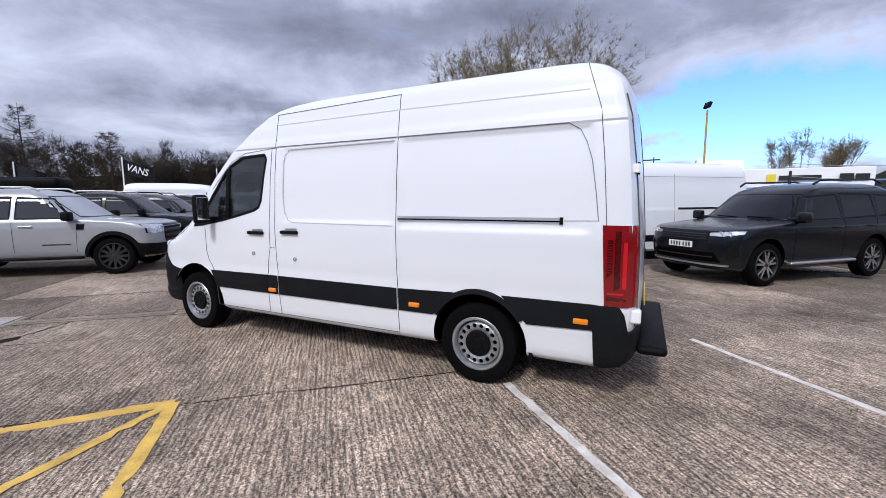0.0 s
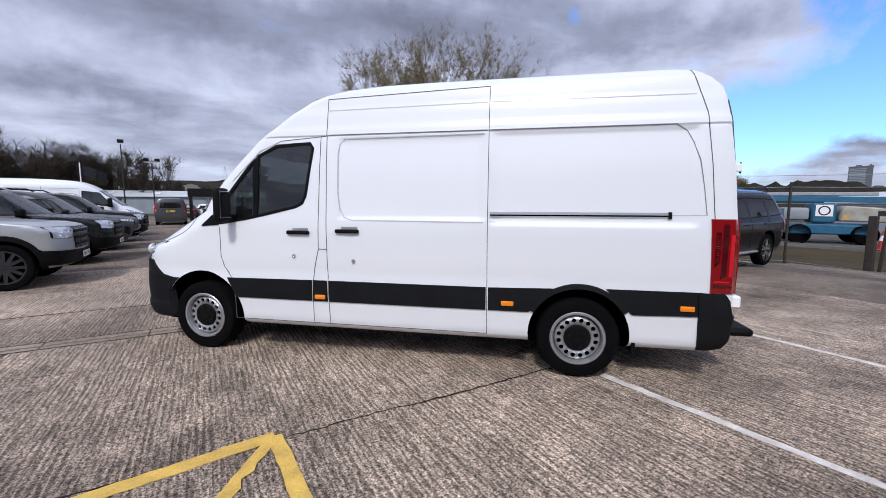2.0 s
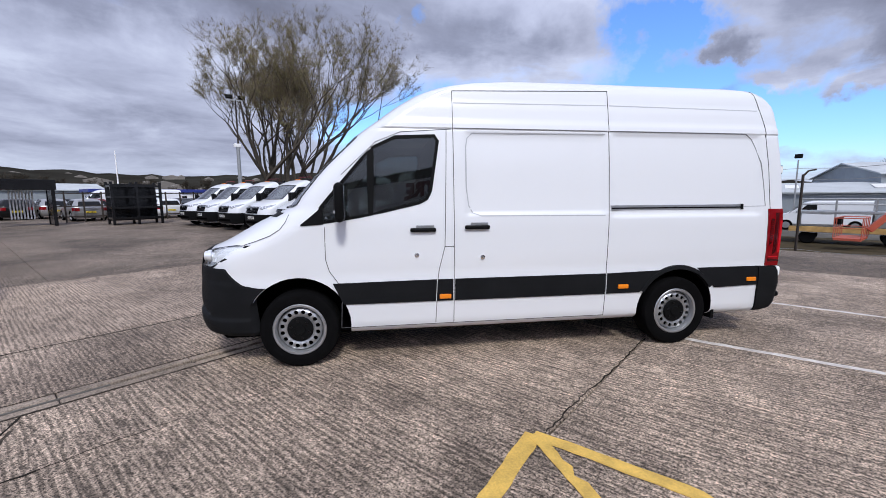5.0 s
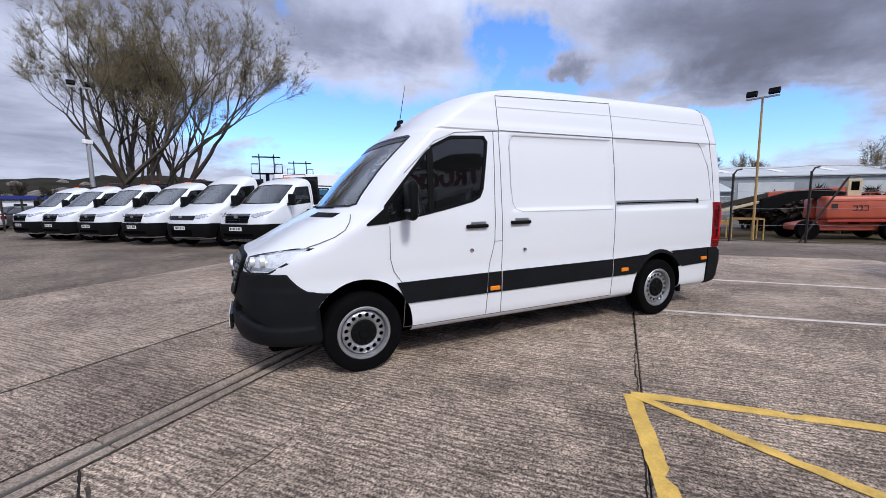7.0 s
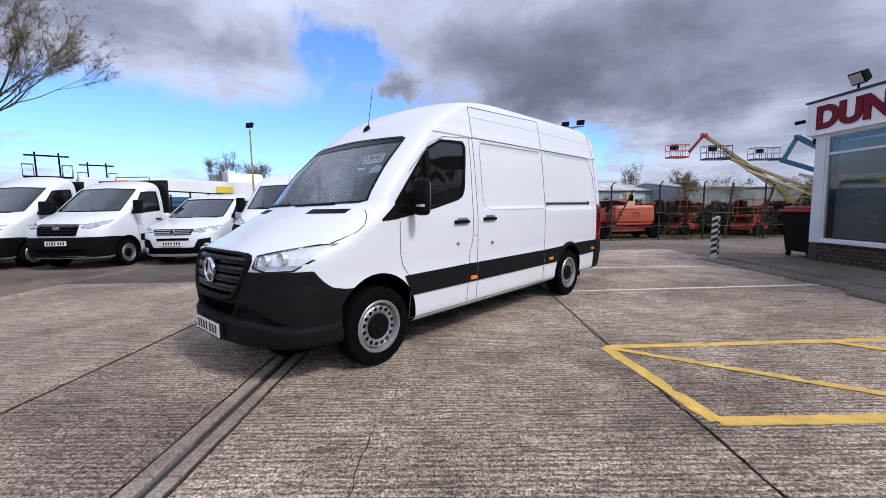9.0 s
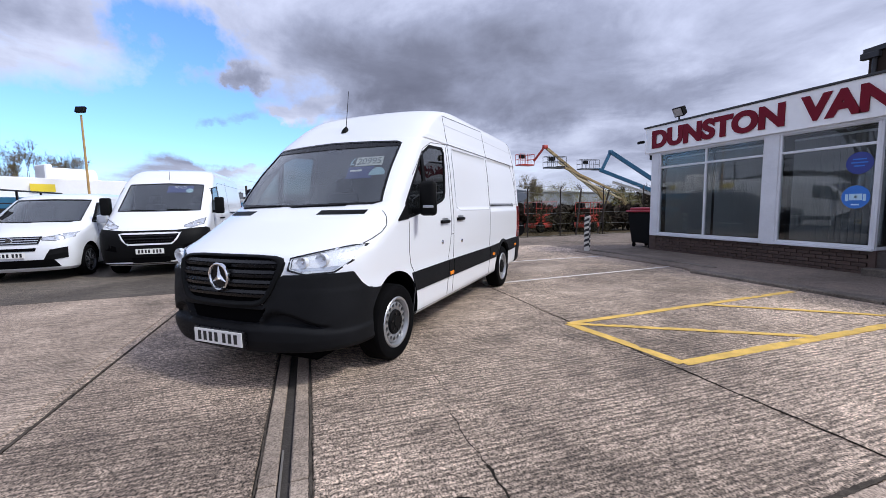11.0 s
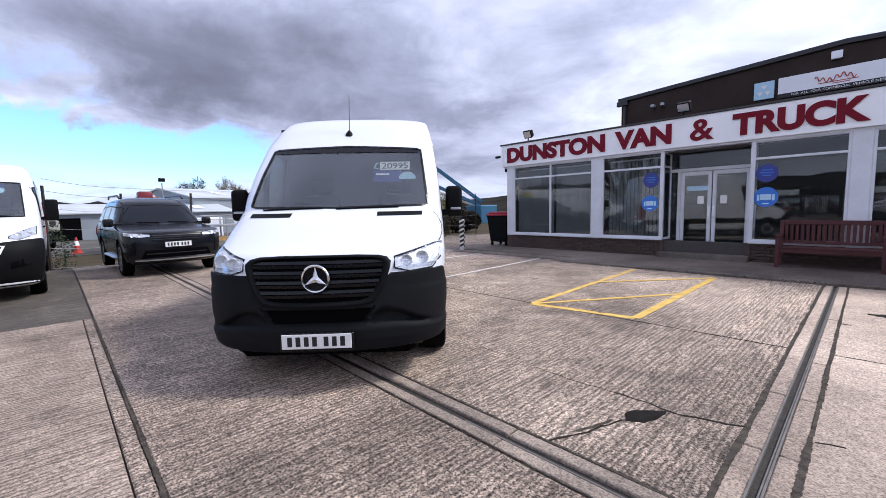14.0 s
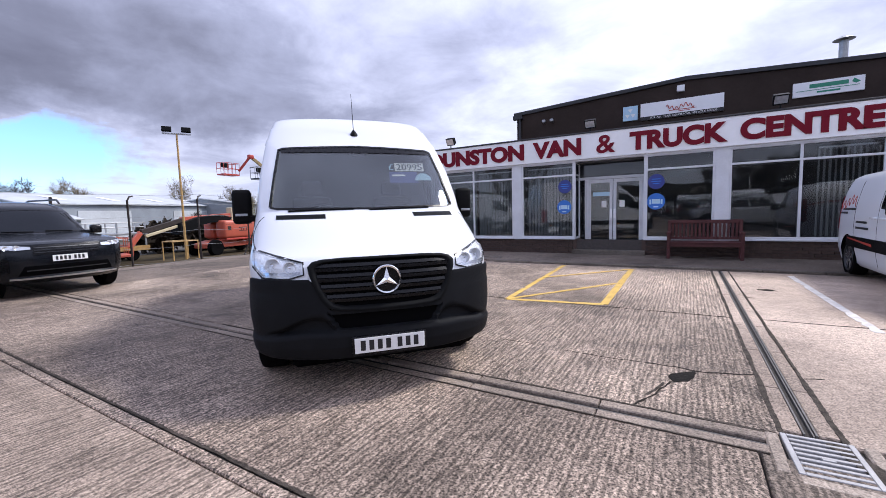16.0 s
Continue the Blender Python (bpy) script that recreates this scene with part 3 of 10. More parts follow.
def side_patch(sh, lo, hi, s, off=0.004, thick=0.02, nu=8, nv=4):
    pts = spans(lo, hi, nu, nv)
    return sheet([[(x, s * (sh.side(x, z) + off), z) for x, z in r] for r in pts], [[(x, s * (sh.side(x, z) + off - thick), z) for x, z in r] for r in pts])


def front_patch(sh, lo, hi, off=0.004, thick=0.02, nu=8, nv=4):
    pts = spans(lo, hi, nu, nv)
    return sheet([[(sh.front(y, z) + off, y, z) for y, z in r] for r in pts], [[(sh.front(y, z) + off - thick, y, z) for y, z in r] for r in pts])


def rear_patch(sh, lo, hi, off=0.004, thick=0.02, nu=6, nv=4):
    pts = spans(lo, hi, nu, nv)
    return sheet([[(sh.rear(y, z) - off, y, z) for y, z in r] for r in pts], [[(sh.rear(y, z) - off + thick, y, z) for y, z in r] for r in pts])


def wrap_patch(sh, ztop, zbot, xend, off=0.012, thick=0.05, na=12, ns=6, nv=8, front=True, sculpt=None):
    """A bumper skin round the whole nose or tail; ztop and zbot run over 0 (middle) to 1 (its ends)."""
    cols = [("q", k / na) for k in range(na + 1)] + [("f", k / ns) for k in range(1, ns + 1)]

    def spot(col, z, grow):
        kind, t = col
        w = sh.half(z) + grow
        tip, deep, n = (sh.nose(z), sh.fdeep(z), sh.nf) if front else (sh.tail(z), sh.rdeep(z), sh.nr)
        k = 1 if front else -1
        tip += k * grow
        if kind == "q":
            q = math.sin(math.pi / 2 * t)
            return tip - k * deep * (1 - max(0.0, 1 - q ** n) ** (1 / n)), w * q
        x0 = tip - k * deep
        xe = xend(z)
        xe = min(xe, x0 - 0.01) if front else max(xe, x0 + 0.01)
        return x0 + (xe - x0) * t, w
    outer, inner = [], []
    for s in (-1, 1):
        order = cols[::-1] if s < 0 else cols[1:]
        for c in order:
            u = c[1] * 0.6 if c[0] == "q" else 0.6 + 0.4 * c[1]
            a, b = zbot(u), ztop(u)
            zz = [a + (b - a) * k / nv for k in range(nv + 1)]
            row = []
            for z in zz:
                x, y = spot(c, z, off)
                if sculpt:
                    x, y = spot(c, z, off + sculpt(x, y, z))
                row.append((x, s * y, z))
            outer.append(row)
            inner.append([(spot(c, z, off - thick)[0], s * spot(c, z, off - thick)[1], z) for z in zz])
    return sheet(outer, inner)


def resample(poly, step, close=True):
    out, n = [], len(poly)
    for i in range(n if close else n - 1):
        p, q = Vector(poly[i]), Vector(poly[(i + 1) % n])
        k = max(1, int((q - p).length / step))
        out += [tuple(p.lerp(q, j / k)) for j in range(k)]
    if not close:
        out.append(tuple(poly[-1]))
    return out


def side_line(sh, poly, s, width=0.006, off=0.0015, close=False, bm=None, step=0.08):
    """A narrow strip that follows the body side, for gaps, seals and folds."""
    pts = resample(poly, step, close)
    if close:
        pts.append(pts[0])
    a, b = [], []
    for i, (x, z) in enumerate(pts):
        p, q = pts[max(i - 1, 0)], pts[min(i + 1, len(pts) - 1)]
        if close and i in (0, len(pts) - 1):
            p, q = pts[-2], pts[1]
        d = Vector((q[0] - p[0], q[1] - p[1])).normalized() * (width / 2)
        for row, k in ((a, 1), (b, -1)):
            xx, zz = x - d.y * k, z + d.x * k
            row.append((xx, s * (sh.side(xx, zz) + off), zz))
    inn = [[(x, y - s * (off + 0.004), z) for x, y, z in r] for r in (a, b)]
    return join(bm, sheet([a, b], inn))


def front_line(sh, poly, width=0.006, off=0.0015, bm=None, step=0.08, close=False):
    pts = resample(poly, step, close)
    if close:
        pts.append(pts[0])
    a, b = [], []
    for i, (y, z) in enumerate(pts):
        p, q = pts[max(i - 1, 0)], pts[min(i + 1, len(pts) - 1)]
        d = Vector((q[0] - p[0], q[1] - p[1])).normalized() * (width / 2)
        for row, k in ((a, 1), (b, -1)):
            yy, zz = y - d.y * k, z + d.x * k
            row.append((sh.front(yy, zz) + off, yy, zz))
    inn = [[(x - off - 0.004, y, z) for x, y, z in r] for r in (a, b)]
    return join(bm, sheet([a, b], inn))


def cut(bm, material, cutters, dark):
    """The solid less the cutters; the faces left by a cutter take the dark material."""
    def ob_of(b, m):
        me = bpy.data.meshes.new("tmp")
        bmesh.ops.recalc_face_normals(b, faces=b.faces)
        b.to_mesh(me)
        b.free()
        me.materials.append(m)
        o = bpy.data.objects.new("tmp", me)
        scene.collection.objects.link(o)
        return o
    base, tools = ob_of(bm, material), [ob_of(*c) if isinstance(c, tuple) else ob_of(c, dark) for c in cutters]
    for t in tools:
        md = base.modifiers.new("cut", "BOOLEAN")
        md.operation, md.object, md.solver, md.material_mode = "DIFFERENCE", t, "EXACT", "TRANSFER"
    bpy.context.view_layer.update()
    me = bpy.data.meshes.new_from_object(base.evaluated_get(bpy.context.evaluated_depsgraph_get()))
    for o in (base, *tools):
        data = o.data
        bpy.data.objects.remove(o)
        bpy.data.meshes.remove(data)
    me.polygons.foreach_set("use_smooth", [True] * len(me.polygons))
    me.set_sharp_from_angle(angle=0.55)
    return me


def wheel(parent, x, y, r, style, s, width=0.21):
    """A wheel under its vehicle; s = 1 faces +y. Rim styles: steel, five, six."""
    rim_r = r * (0.64 if style == "steel" else 0.70)
    tyre = [(rim_r - 0.004, -0.04), (rim_r + 0.012, 0.0), (r * 0.86, 0.012), (r * 0.955, 0.0), (r * 0.993, -0.022), (r, -0.05), (r, 0.02 - width), (r * 0.96, -width), (rim_r, -width + 0.02)]
    w = new("wheel")
    w.parent, w.empty_display_size = parent, 0.1
    w.matrix_basis = Matrix.Translation((x, y, r)) @ (Matrix.Identity(4) if s > 0 else Matrix.Rotation(math.pi, 4, "Z"))
    part("tyre", revolve(tyre, seg=48), M_TYRE, w, smooth=True)
    lip = [(rim_r + 0.012, -0.002), (rim_r + 0.004, 0.006), (rim_r - 0.012, 0.004), (rim_r - 0.02, -0.014), (rim_r - 0.026, -0.05), (rim_r - 0.04, -0.15)]
    if style == "steel":
        part("rim", revolve(lip, seg=48), M_STEEL, w, smooth=True)
        bm = bmesh.new()
        r0, r1, rc, rh, nh = rim_r * 0.48, rim_r * 0.85, rim_r * 0.70, rim_r * 0.088, 16

        def dish(rad):
            return -0.012 - 0.030 * min(1, abs(rad - rim_r * 0.66) / (rim_r * 0.26)) ** 1.5
        for k in range(nh):
            a0, a1 = 2 * math.pi * k / nh, 2 * math.pi * (k + 1) / nh
            am = (a0 + a1) / 2
            ring, hole, well = [], [], []
            bound = [(r1, a0 + (a1 - a0) * t / 4) for t in range(4)] + [(r1 + (r0 - r1) * t / 4, a1) for t in range(4)] + [(r0, a1 + (a0 - a1) * t / 4) for t in range(4)] + [(r0 + (r1 - r0) * t / 4, a0) for t in range(4)]
            for rad, a in bound:
                ring.append(bm.verts.new((rad * math.cos(a), dish(rad), rad * math.sin(a))))
                px, pz = rad * math.cos(a) - rc * math.cos(am), rad * math.sin(a) - rc * math.sin(am)
                d = math.hypot(px, pz)
                hx, hz = rc * math.cos(am) + rh * px / d, rc * math.sin(am) + rh * pz / d
                hole.append(bm.verts.new((hx, dish(rc) - 0.004, hz)))
                well.append(bm.verts.new((hx, dish(rc) - 0.02, hz)))
            for i in range(16):
                j = (i + 1) % 16
                bm.faces.new((ring[i], ring[j], hole[j], hole[i]))
                bm.faces.new((hole[i], hole[j], well[j], well[i]))
        bmesh.ops.remove_doubles(bm, verts=bm.verts, dist=0.0004)
        revolve([(r1, dish(r1)), (r1 + 0.004, dish(r1) - 0.008), (r1 + 0.004, -0.07)], seg=48, bm=bm)
        part("wheel_disc", bm, M_STEEL, w, smooth=True)
        part("hub_cap", revolve([(0.001, 0.006), (rim_r * 0.2, 0.006), (rim_r * 0.22, -0.002), (rim_r * 0.47, -0.006), (rim_r * 0.5, -0.014), (rim_r * 0.52, -0.04)], seg=32), M_BLACKPL, w, "black plastic hub cap", smooth=True)
        for k in range(6):
            a = 2 * math.pi * (k + 0.3) / 6
            part("nut_cover", cyl((rim_r * 0.36 * math.cos(a), -0.02, rim_r * 0.36 * math.sin(a)), (rim_r * 0.36 * math.cos(a), 0.004, rim_r * 0.36 * math.sin(a)), 0.017, 0.013, seg=8), M_GRILLE, w)
    else:
        dark, n = (M_DARKRIM, 5) if style == "five" else (M_DARKRIM, 6)
        part("rim", revolve(lip, seg=48), dark, w, smooth=True)
        bm, fc = bmesh.new(), bmesh.new()
        for k in range(n):
            for d in (-0.5, 0.5):
                a = 2 * math.pi * (k + 0.25) / n
                wide = 0.22 if style == "five" else 0.26
                tip = a + d * wide * 2
                c, s_ = math.cos(a + d * 0.10), math.sin(a + d * 0.10)
                p = Vector((rim_r * 0.14 * c, -0.006, rim_r * 0.14 * s_))
                q = Vector((rim_r * 0.93 * math.cos(tip), -0.012, rim_r * 0.93 * math.sin(tip)))
                t = Vector((-(q - p).z, 0, (q - p).x)).normalized()
                for b, h0, h1, deep in ((bm, 0.032, 0.024, 0.05), (fc, 0.022, 0.015, 0.004)):
                    up_ = 0.0 if b is bm else 0.002
                    rows = [[p + t * h0 + Vector((0, up_, 0)), q + t * h1 + Vector((0, up_, 0))], [p - t * h0 + Vector((0, up_, 0)), q - t * h1 + Vector((0, up_, 0))]]
                    join(b, sheet(rows, [[v - Vector((0, deep, 0)) for v in r_] for r_ in rows]))
        part("spoke_set", bm, dark, w)
        part("spoke_face", fc, M_ALLOY if style == "five" else M_DARKRIM, w, "machined spoke faces" if style == "five" else "")
        part("hub_cap", revolve([(0.001, 0.004), (rim_r * 0.13, 0.002), (rim_r * 0.17, -0.02)], seg=20), dark, w, smooth=True)
    part("brake_drum", revolve([(0.001, -0.075), (rim_r * 0.9, -0.08), (rim_r * 0.92, -0.1)], seg=24), M_VOID, w)
    return w


def plate(parent, m, yellow=False, w=0.52, h=0.111):
    """A number plate whose characters are plain bars."""
    p = part("number_plate", box(-w / 2, w / 2, -h / 2, h / 2, 0, 0.006, 0.002), M_PLATEY if yellow else M_PLATEW, parent, "white number plate with black bars" if not yellow else "yellow number plate with black bars")
    p.matrix_basis = m
    x = -w * 0.43
    for k in range(7):
        part("plate_bar", box(x + w * 0.012, x + w * 0.080, -h * 0.33, h * 0.33, 0.0062, 0.0075), M_INK, p)
        x += w * (0.118 if k != 3 else 0.165)
    return p


FACE_FRONT = Matrix(((0, 0, 1, 0), (1, 0, 0, 0), (0, 1, 0, 0), (0, 0, 0, 1)))
FACE_REAR = Matrix(((0, 0, -1, 0), (-1, 0, 0, 0), (0, 1, 0, 0), (0, 0, 0, 1)))


def seat(parent, x, y):
    bm = box(x - 0.25, x + 0.28, y - 0.24, y + 0.24, 0.82, 1.0, 0.05, 2)
    b2 = box(-0.07, 0.07, -0.23, 0.23, 0, 0.64, 0.05, 2)
    b2.transform(Matrix.Translation((x - 0.24, y, 0.95)) @ Matrix.Rotation(-0.22, 4, "Y"))
    join(bm, b2)
    b3 = box(-0.05, 0.05, -0.13, 0.13, 0.66, 0.86, 0.04, 2)
    b3.transform(Matrix.Translation((x - 0.24, y, 0.95)) @ Matrix.Rotation(-0.22, 4, "Y"))
    part("seat", join(bm, b3), M_SEAT, parent, smooth=True)


def vehicle(name, label, category, spec, m, group=""):
    """A vehicle with x forwards, y to its left, the front axle over its origin."""
    g = spec.get
    sh = Shell(spec["nose"], spec["tail"], spec["half"], spec["fdeep"], spec["rdeep"], g("nf", 2.6), g("nr", 3.0), g("dents", ()))
    v = thing(name, label, category, None, group)
    body_m, r = spec["paint"], spec["r"]
    zs = g("levels")
    cutters = []
    arch_r = g("arch", r + 0.085)
    for ax in spec["axles"]:
        for s in (1, -1):
            cutters.append(cyl((ax, s * (spec["track"] - 0.42), r + 0.02), (ax, s * (spec["track"] + 0.5), r + 0.02), arch_r if ax == 0.0 else g("rear_arch", arch_r), seg=40))
    cab = g("cab")
    wins = spec["windows"]
    if cab:
        x0, x1, z0, z1 = cab
        lv = [z0 + (z1 - z0) * i / 8 for i in range(9)]
        cutters.append((sh.solid(lv, na=6, ns=6, nb=2, inset=0.055, x0=x0, x1=x1), M_CABIN))
        for lo, hi in wins:
            pts = list(lo) + list(hi)[::-1]
            cutters.append(prism(pts, "y", -1.4, 1.4))
        lo, hi = spec["screen"]
        cutters.append(front_patch(sh, lo, hi, 0.15, 0.32, 10, 4))
    for lo, hi, deep in g("nose_cuts", ()):
        cutters.append(front_patch(sh, lo, hi, 0.12, 0.12 + deep, 14, 6))
    ring_kw = g("mesh", dict(na=9, ns=28, nb=6))
    me = cut(sh.solid(zs, **ring_kw), body_m, cutters, M_VOID)
    body = new("body", me)
    body.parent = v
    glass = g("glass", M_GLASSDK)
    if g("screen"):
        lo, hi = spec["screen"]
        ws = part("windscreen", front_patch(sh, lo, hi, -0.004, 0.006, 14, 6), g("screen_glass", M_GLASS), v, smooth=True)
        ws.visible_shadow = False
        edge = list(lo) + list(hi)[::-1]
        part("windscreen_seal", front_line(sh, edge, 0.018, 0.006, close=True), M_GRILLE, v)
    for s in (1, -1):
        for lo, hi in wins:
            pts = list(lo) + list(hi)[::-1]
            gl = part("side_window", side_patch(sh, lo, hi, s, -0.006 if cab else 0.003, 0.006, 8, 4), glass, v)
            gl.visible_shadow = False
            part("window_seal", side_line(sh, pts, s, g("seal", 0.028), 0.003, True), M_BLACKPL, v)
        for lo, hi, mm, nm in g("side_trim", ()):
            part(nm, side_patch(sh, lo, hi, s, 0.010, 0.03, 16, 3), mm, v, smooth=True, angle=0.9)
        if g("seams"):
            for poly in spec["seams"]:
                part("panel_gap", side_line(sh, poly, s, 0.0055, 0.003, False, None, 0.04), M_SEAM if g("paint", M_WHITE) is M_WHITE else M_SEAMDK, v)
        for x, z in g("handles", ()):
            y = s * (sh.side(x, z) + 0.012)
            part("door_handle", box(x - 0.115, x + 0.115, y - 0.02, y + 0.02, z - 0.018, z + 0.018, 0.012, 2), g("handle_paint", M_BLACKPL), v, smooth=True)
        mx, my, mz, mh = spec["mirror"]
        ma, mb, mw = g("mirror_size", (0.07, 0.09, 0.10))
        bm = box(mx - ma, mx + mb, s * my - mw, s * my + mw, mz, mz + mh, 0.04, 3)
        box(mx - 0.02, mx + 0.04, min(s * my, s * (my - 0.28)), max(s * my, s * (my - 0.28)), mz + 0.02, mz + 0.08, 0.01, bm=bm)
        part("door_mirror", bm, g("mirror_paint", M_BLACKPL), v, smooth=True)
        for ax in spec["axles"]:
            wheel(v, ax, s * spec["track"], r, spec["rim"], s)
        lo, hi = spec["lamp"]
        mir = [(s * y, z) for y, z in lo], [(s * y, z) for y, z in hi]
        if s < 0:
            mir = mir[0][::-1], mir[1][::-1]
        deep_lamp = g("deep_lamp")
        hl = part("headlight", front_patch(sh, *mir, 0.008, 0.006 if deep_lamp else 0.03, 12, 5), M_LAMPGLASS if deep_lamp else M_LENS, v, "clear headlight", smooth=True)
        part("lamp_bezel", front_line(sh, mir[0] + mir[1][::-1], 0.012, 0.009, close=True), M_GRILLE, hl)
        if deep_lamp:
            deep_lamp(sh, hl, lo, hi, s)
            hl.visible_shadow = False
        ly = (lo[0][0] + lo[-1][0]) / 2
        lz = (lerp_table(lo)(ly) + lerp_table(hi)(ly)) / 2
        for dy in (-0.05, 0.08) if not deep_lamp else ():
            part("reflector", revolve([(0.012, 0.0), (0.036, 0.012), (0.044, 0.012), (0.046, 0.0)], "x", 16), M_LENSIN, hl).matrix_basis = Matrix.Translation((sh.front(ly + dy, lz) + 0.006, s * (ly + dy), lz))
        tl = g("tail_lamp")
        if tl:
            y0, y1, z0, z1, wrap = tl
            lo2, hi2 = [(s * y0, z0), (s * y1, z0)], [(s * y0, z1), (s * y1, z1)]
            if s < 0:
                lo2, hi2 = lo2[::-1], hi2[::-1]
            t = part("tail_light", rear_patch(sh, lo2, hi2, 0.012, 0.03, 6, 5), M_RED, v, "red tail light", smooth=True)
            xr = sh.rear(y1, z0)
            part("lamp_wrap", side_patch(sh, [(xr, z0), (xr + wrap, z0)], [(xr, z1), (xr + wrap * 1.15, z1)], s, 0.010, 0.03, 5, 5), M_RED, t, smooth=True)
    for lo, hi, mm, nm, off in g("front_trim", ()):
        part(nm, front_patch(sh, lo, hi, off, 0.04, 18, 4), mm, v, smooth=True, angle=0.9)
    for lo, hi, mm, nm, off in g("rear_trim", ()):
        part(nm, rear_patch(sh, lo, hi, off, 0.04, 12, 4), mm, v, smooth=True)
    for zt, zb, xe, mm, nm, off, fr in g("wraps", ()):
        part(nm, wrap_patch(sh, lerp_table(zt), lerp_table(zb), xe, off, front=fr, **(g('bumper_shape', {}) if fr else {})), mm, v, smooth=True, angle=0.9)
    if g("slats"):
        for y0, y1, z, h in spec["slats"]:
            part("grille_bar", front_patch(sh, [(y0, z - h / 2), (y1, z - h / 2)], [(y0, z + h / 2), (y1, z + h / 2)], g("slat_off", 0.03), 0.03, 12, 1), g("slat_paint", M_GRILLE), v)
    if g("plate"):
        px, pz = spec["plate"]
        plate(v, Matrix.Translation((sh.front(0, pz) + px, 0, pz)) @ FACE_FRONT)
    if g("rear_plate"):
        px, pz = spec["rear_plate"]
        plate(v, Matrix.Translation((sh.rear(0, pz) - px, 0, pz)) @ FACE_REAR, True)
    if cab:
        x0, x1, z0, z1 = cab
        for yy in g("seats_y", (-0.48, 0.48)):
            seat(v, g("seat_x", x0 + 0.42), yy)
        part("dashboard", box(g("dash_x", 0.02) - 0.30, g("dash_x", 0.02) + 0.15, -0.80, 0.80, 1.0, g("dash_z", 1.24), 0.06, 2), M_SEAT, v, smooth=True)
        bm = bmesh.new()
        ring = [(0.19 * math.cos(a), 0.19 * math.sin(a), 0) for a in [2 * math.pi * k / 24 for k in range(25)]]
        tube(ring, 0.016, 6, bm)
        box(-0.18, 0.18, -0.02, 0.02, -0.02, 0.01, bm=bm)
        cyl((0, 0, 0), (0, 0, -0.3), 0.03, seg=8, bm=bm)
        bm.transform(Matrix.Translation((g("dash_x", 0.02) - 0.34, -0.42, g("dash_z", 1.24) + 0.02)) @ Matrix.Rotation(-0.9, 4, "Y"))
        part("steering_wheel", bm, M_BLACKPL, v, smooth=True)
    if g("extra"):
        spec["extra"](v, sh)
    v.matrix_basis = m
    return v, sh

# ---- ground ----
def land(x, y):
    """Level under the yard, falling away east of it and again beyond the lift park."""
    far = min(1.0, max(0.0, (x - 30.0) / 16.0)) * min(1.0, max(0.0, (-12.0 - y) / 8.0))
    return -0.035 - 0.78 * min(1.0, max(0.0, (x - 9.5) / 11.0)) - 1.9 * far


gx = [-900, -300, -100, -30, 0, 9.4, 11, 13, 15, 17, 19, 21, 26, 30, 34, 38, 42, 46, 60, 100, 300, 900]
gy = [-900, -300, -100, -40, -20, -16, -12, 0, 15, 30, 60, 100, 300, 900]
ground = tagged(part("ground", grid_mesh([[(x, y, land(x, y)) for y in gy] for x in gx]), M_GRASS, None), "rough winter grass and earth round the yard", "ground", kind="structure")
hardstanding = tagged(part("hardstanding", box(26.3, 49.5, -10.5, 17.5, -1.1, -0.79, 0.01), M_GRAVEL, None), "grey hardcore standing under the parked lifts and lorries", "hardstanding", kind="structure")
yard = tagged(part("yard", box(-26, 9.5, -6, 60, -0.4, -0.022), M_DIRT, None), "large concrete yard cast in slabs with dirty joints", "yard", kind="structure")


def fall(bm):
    for v in bm.verts:
        if v.co.x > 9.45:
            v.co.z += land(v.co.x, 0) + 0.035
    return bm


def skew(bm):
    """The cross drain runs a little off square; the slab edges along it follow."""
    for v in bm.verts:
        if -4.42 < v.co.x < -4.07:
            v.co.x -= 0.0105 * (v.co.y - 3.0)
    return bm


def slab(x0, x1, y0, y1, m, z=0.0, gap=0.005):
    return part("slab", skew(fall(box(x0 + gap, x1 - gap, y0 + gap, y1 - gap, -0.03, z, 0.008))), m, yard)


# near the van: ribbed slabs up to the slot drain, stippled ones beyond it
XS = [-20.0, -14.5, -9.2, -4.385]
for a, b in zip(XS, XS[1:]):
    slab(a, b, -0.9, 3.44, M_CONC_WEST)
    slab(a, b, 3.44, 6.42, M_CONC_WEST)
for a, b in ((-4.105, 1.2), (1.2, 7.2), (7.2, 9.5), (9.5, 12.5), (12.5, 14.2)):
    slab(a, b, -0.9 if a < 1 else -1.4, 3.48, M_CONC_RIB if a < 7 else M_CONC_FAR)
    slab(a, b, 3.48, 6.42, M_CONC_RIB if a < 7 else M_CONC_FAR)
for a, b in ((-20, -12), (-12, -4.0), (-4.0, 4.6), (4.6, 9.5), (9.5, 12.5)):
    slab(a, b, 6.70, 8.15, M_CONC if a > -10 else M_CONC_FAR)
# darker concrete beneath the west pickups stands in for their shadow
for a, b, m in ((-20, -12, M_CONC_FAR), (-12, -5.2, M_CONC_FAR), (-5.2, 2.68, M_CONC_RIBPALE)):
    slab(a, b, 8.262, 12.6, m, gap=0.004)
    slab(a, b, 8.165, 8.26, M_CONC if a > -10 else m, gap=0.004)
slab(2.68, 8.0, 8.165, 12.6, M_CONC_DARK)
slab(8.0, 9.5, 8.165, 12.6, M_CONC_DARK)
slab(9.5, 12.2, 8.165, 12.6, M_CONC_DARK)
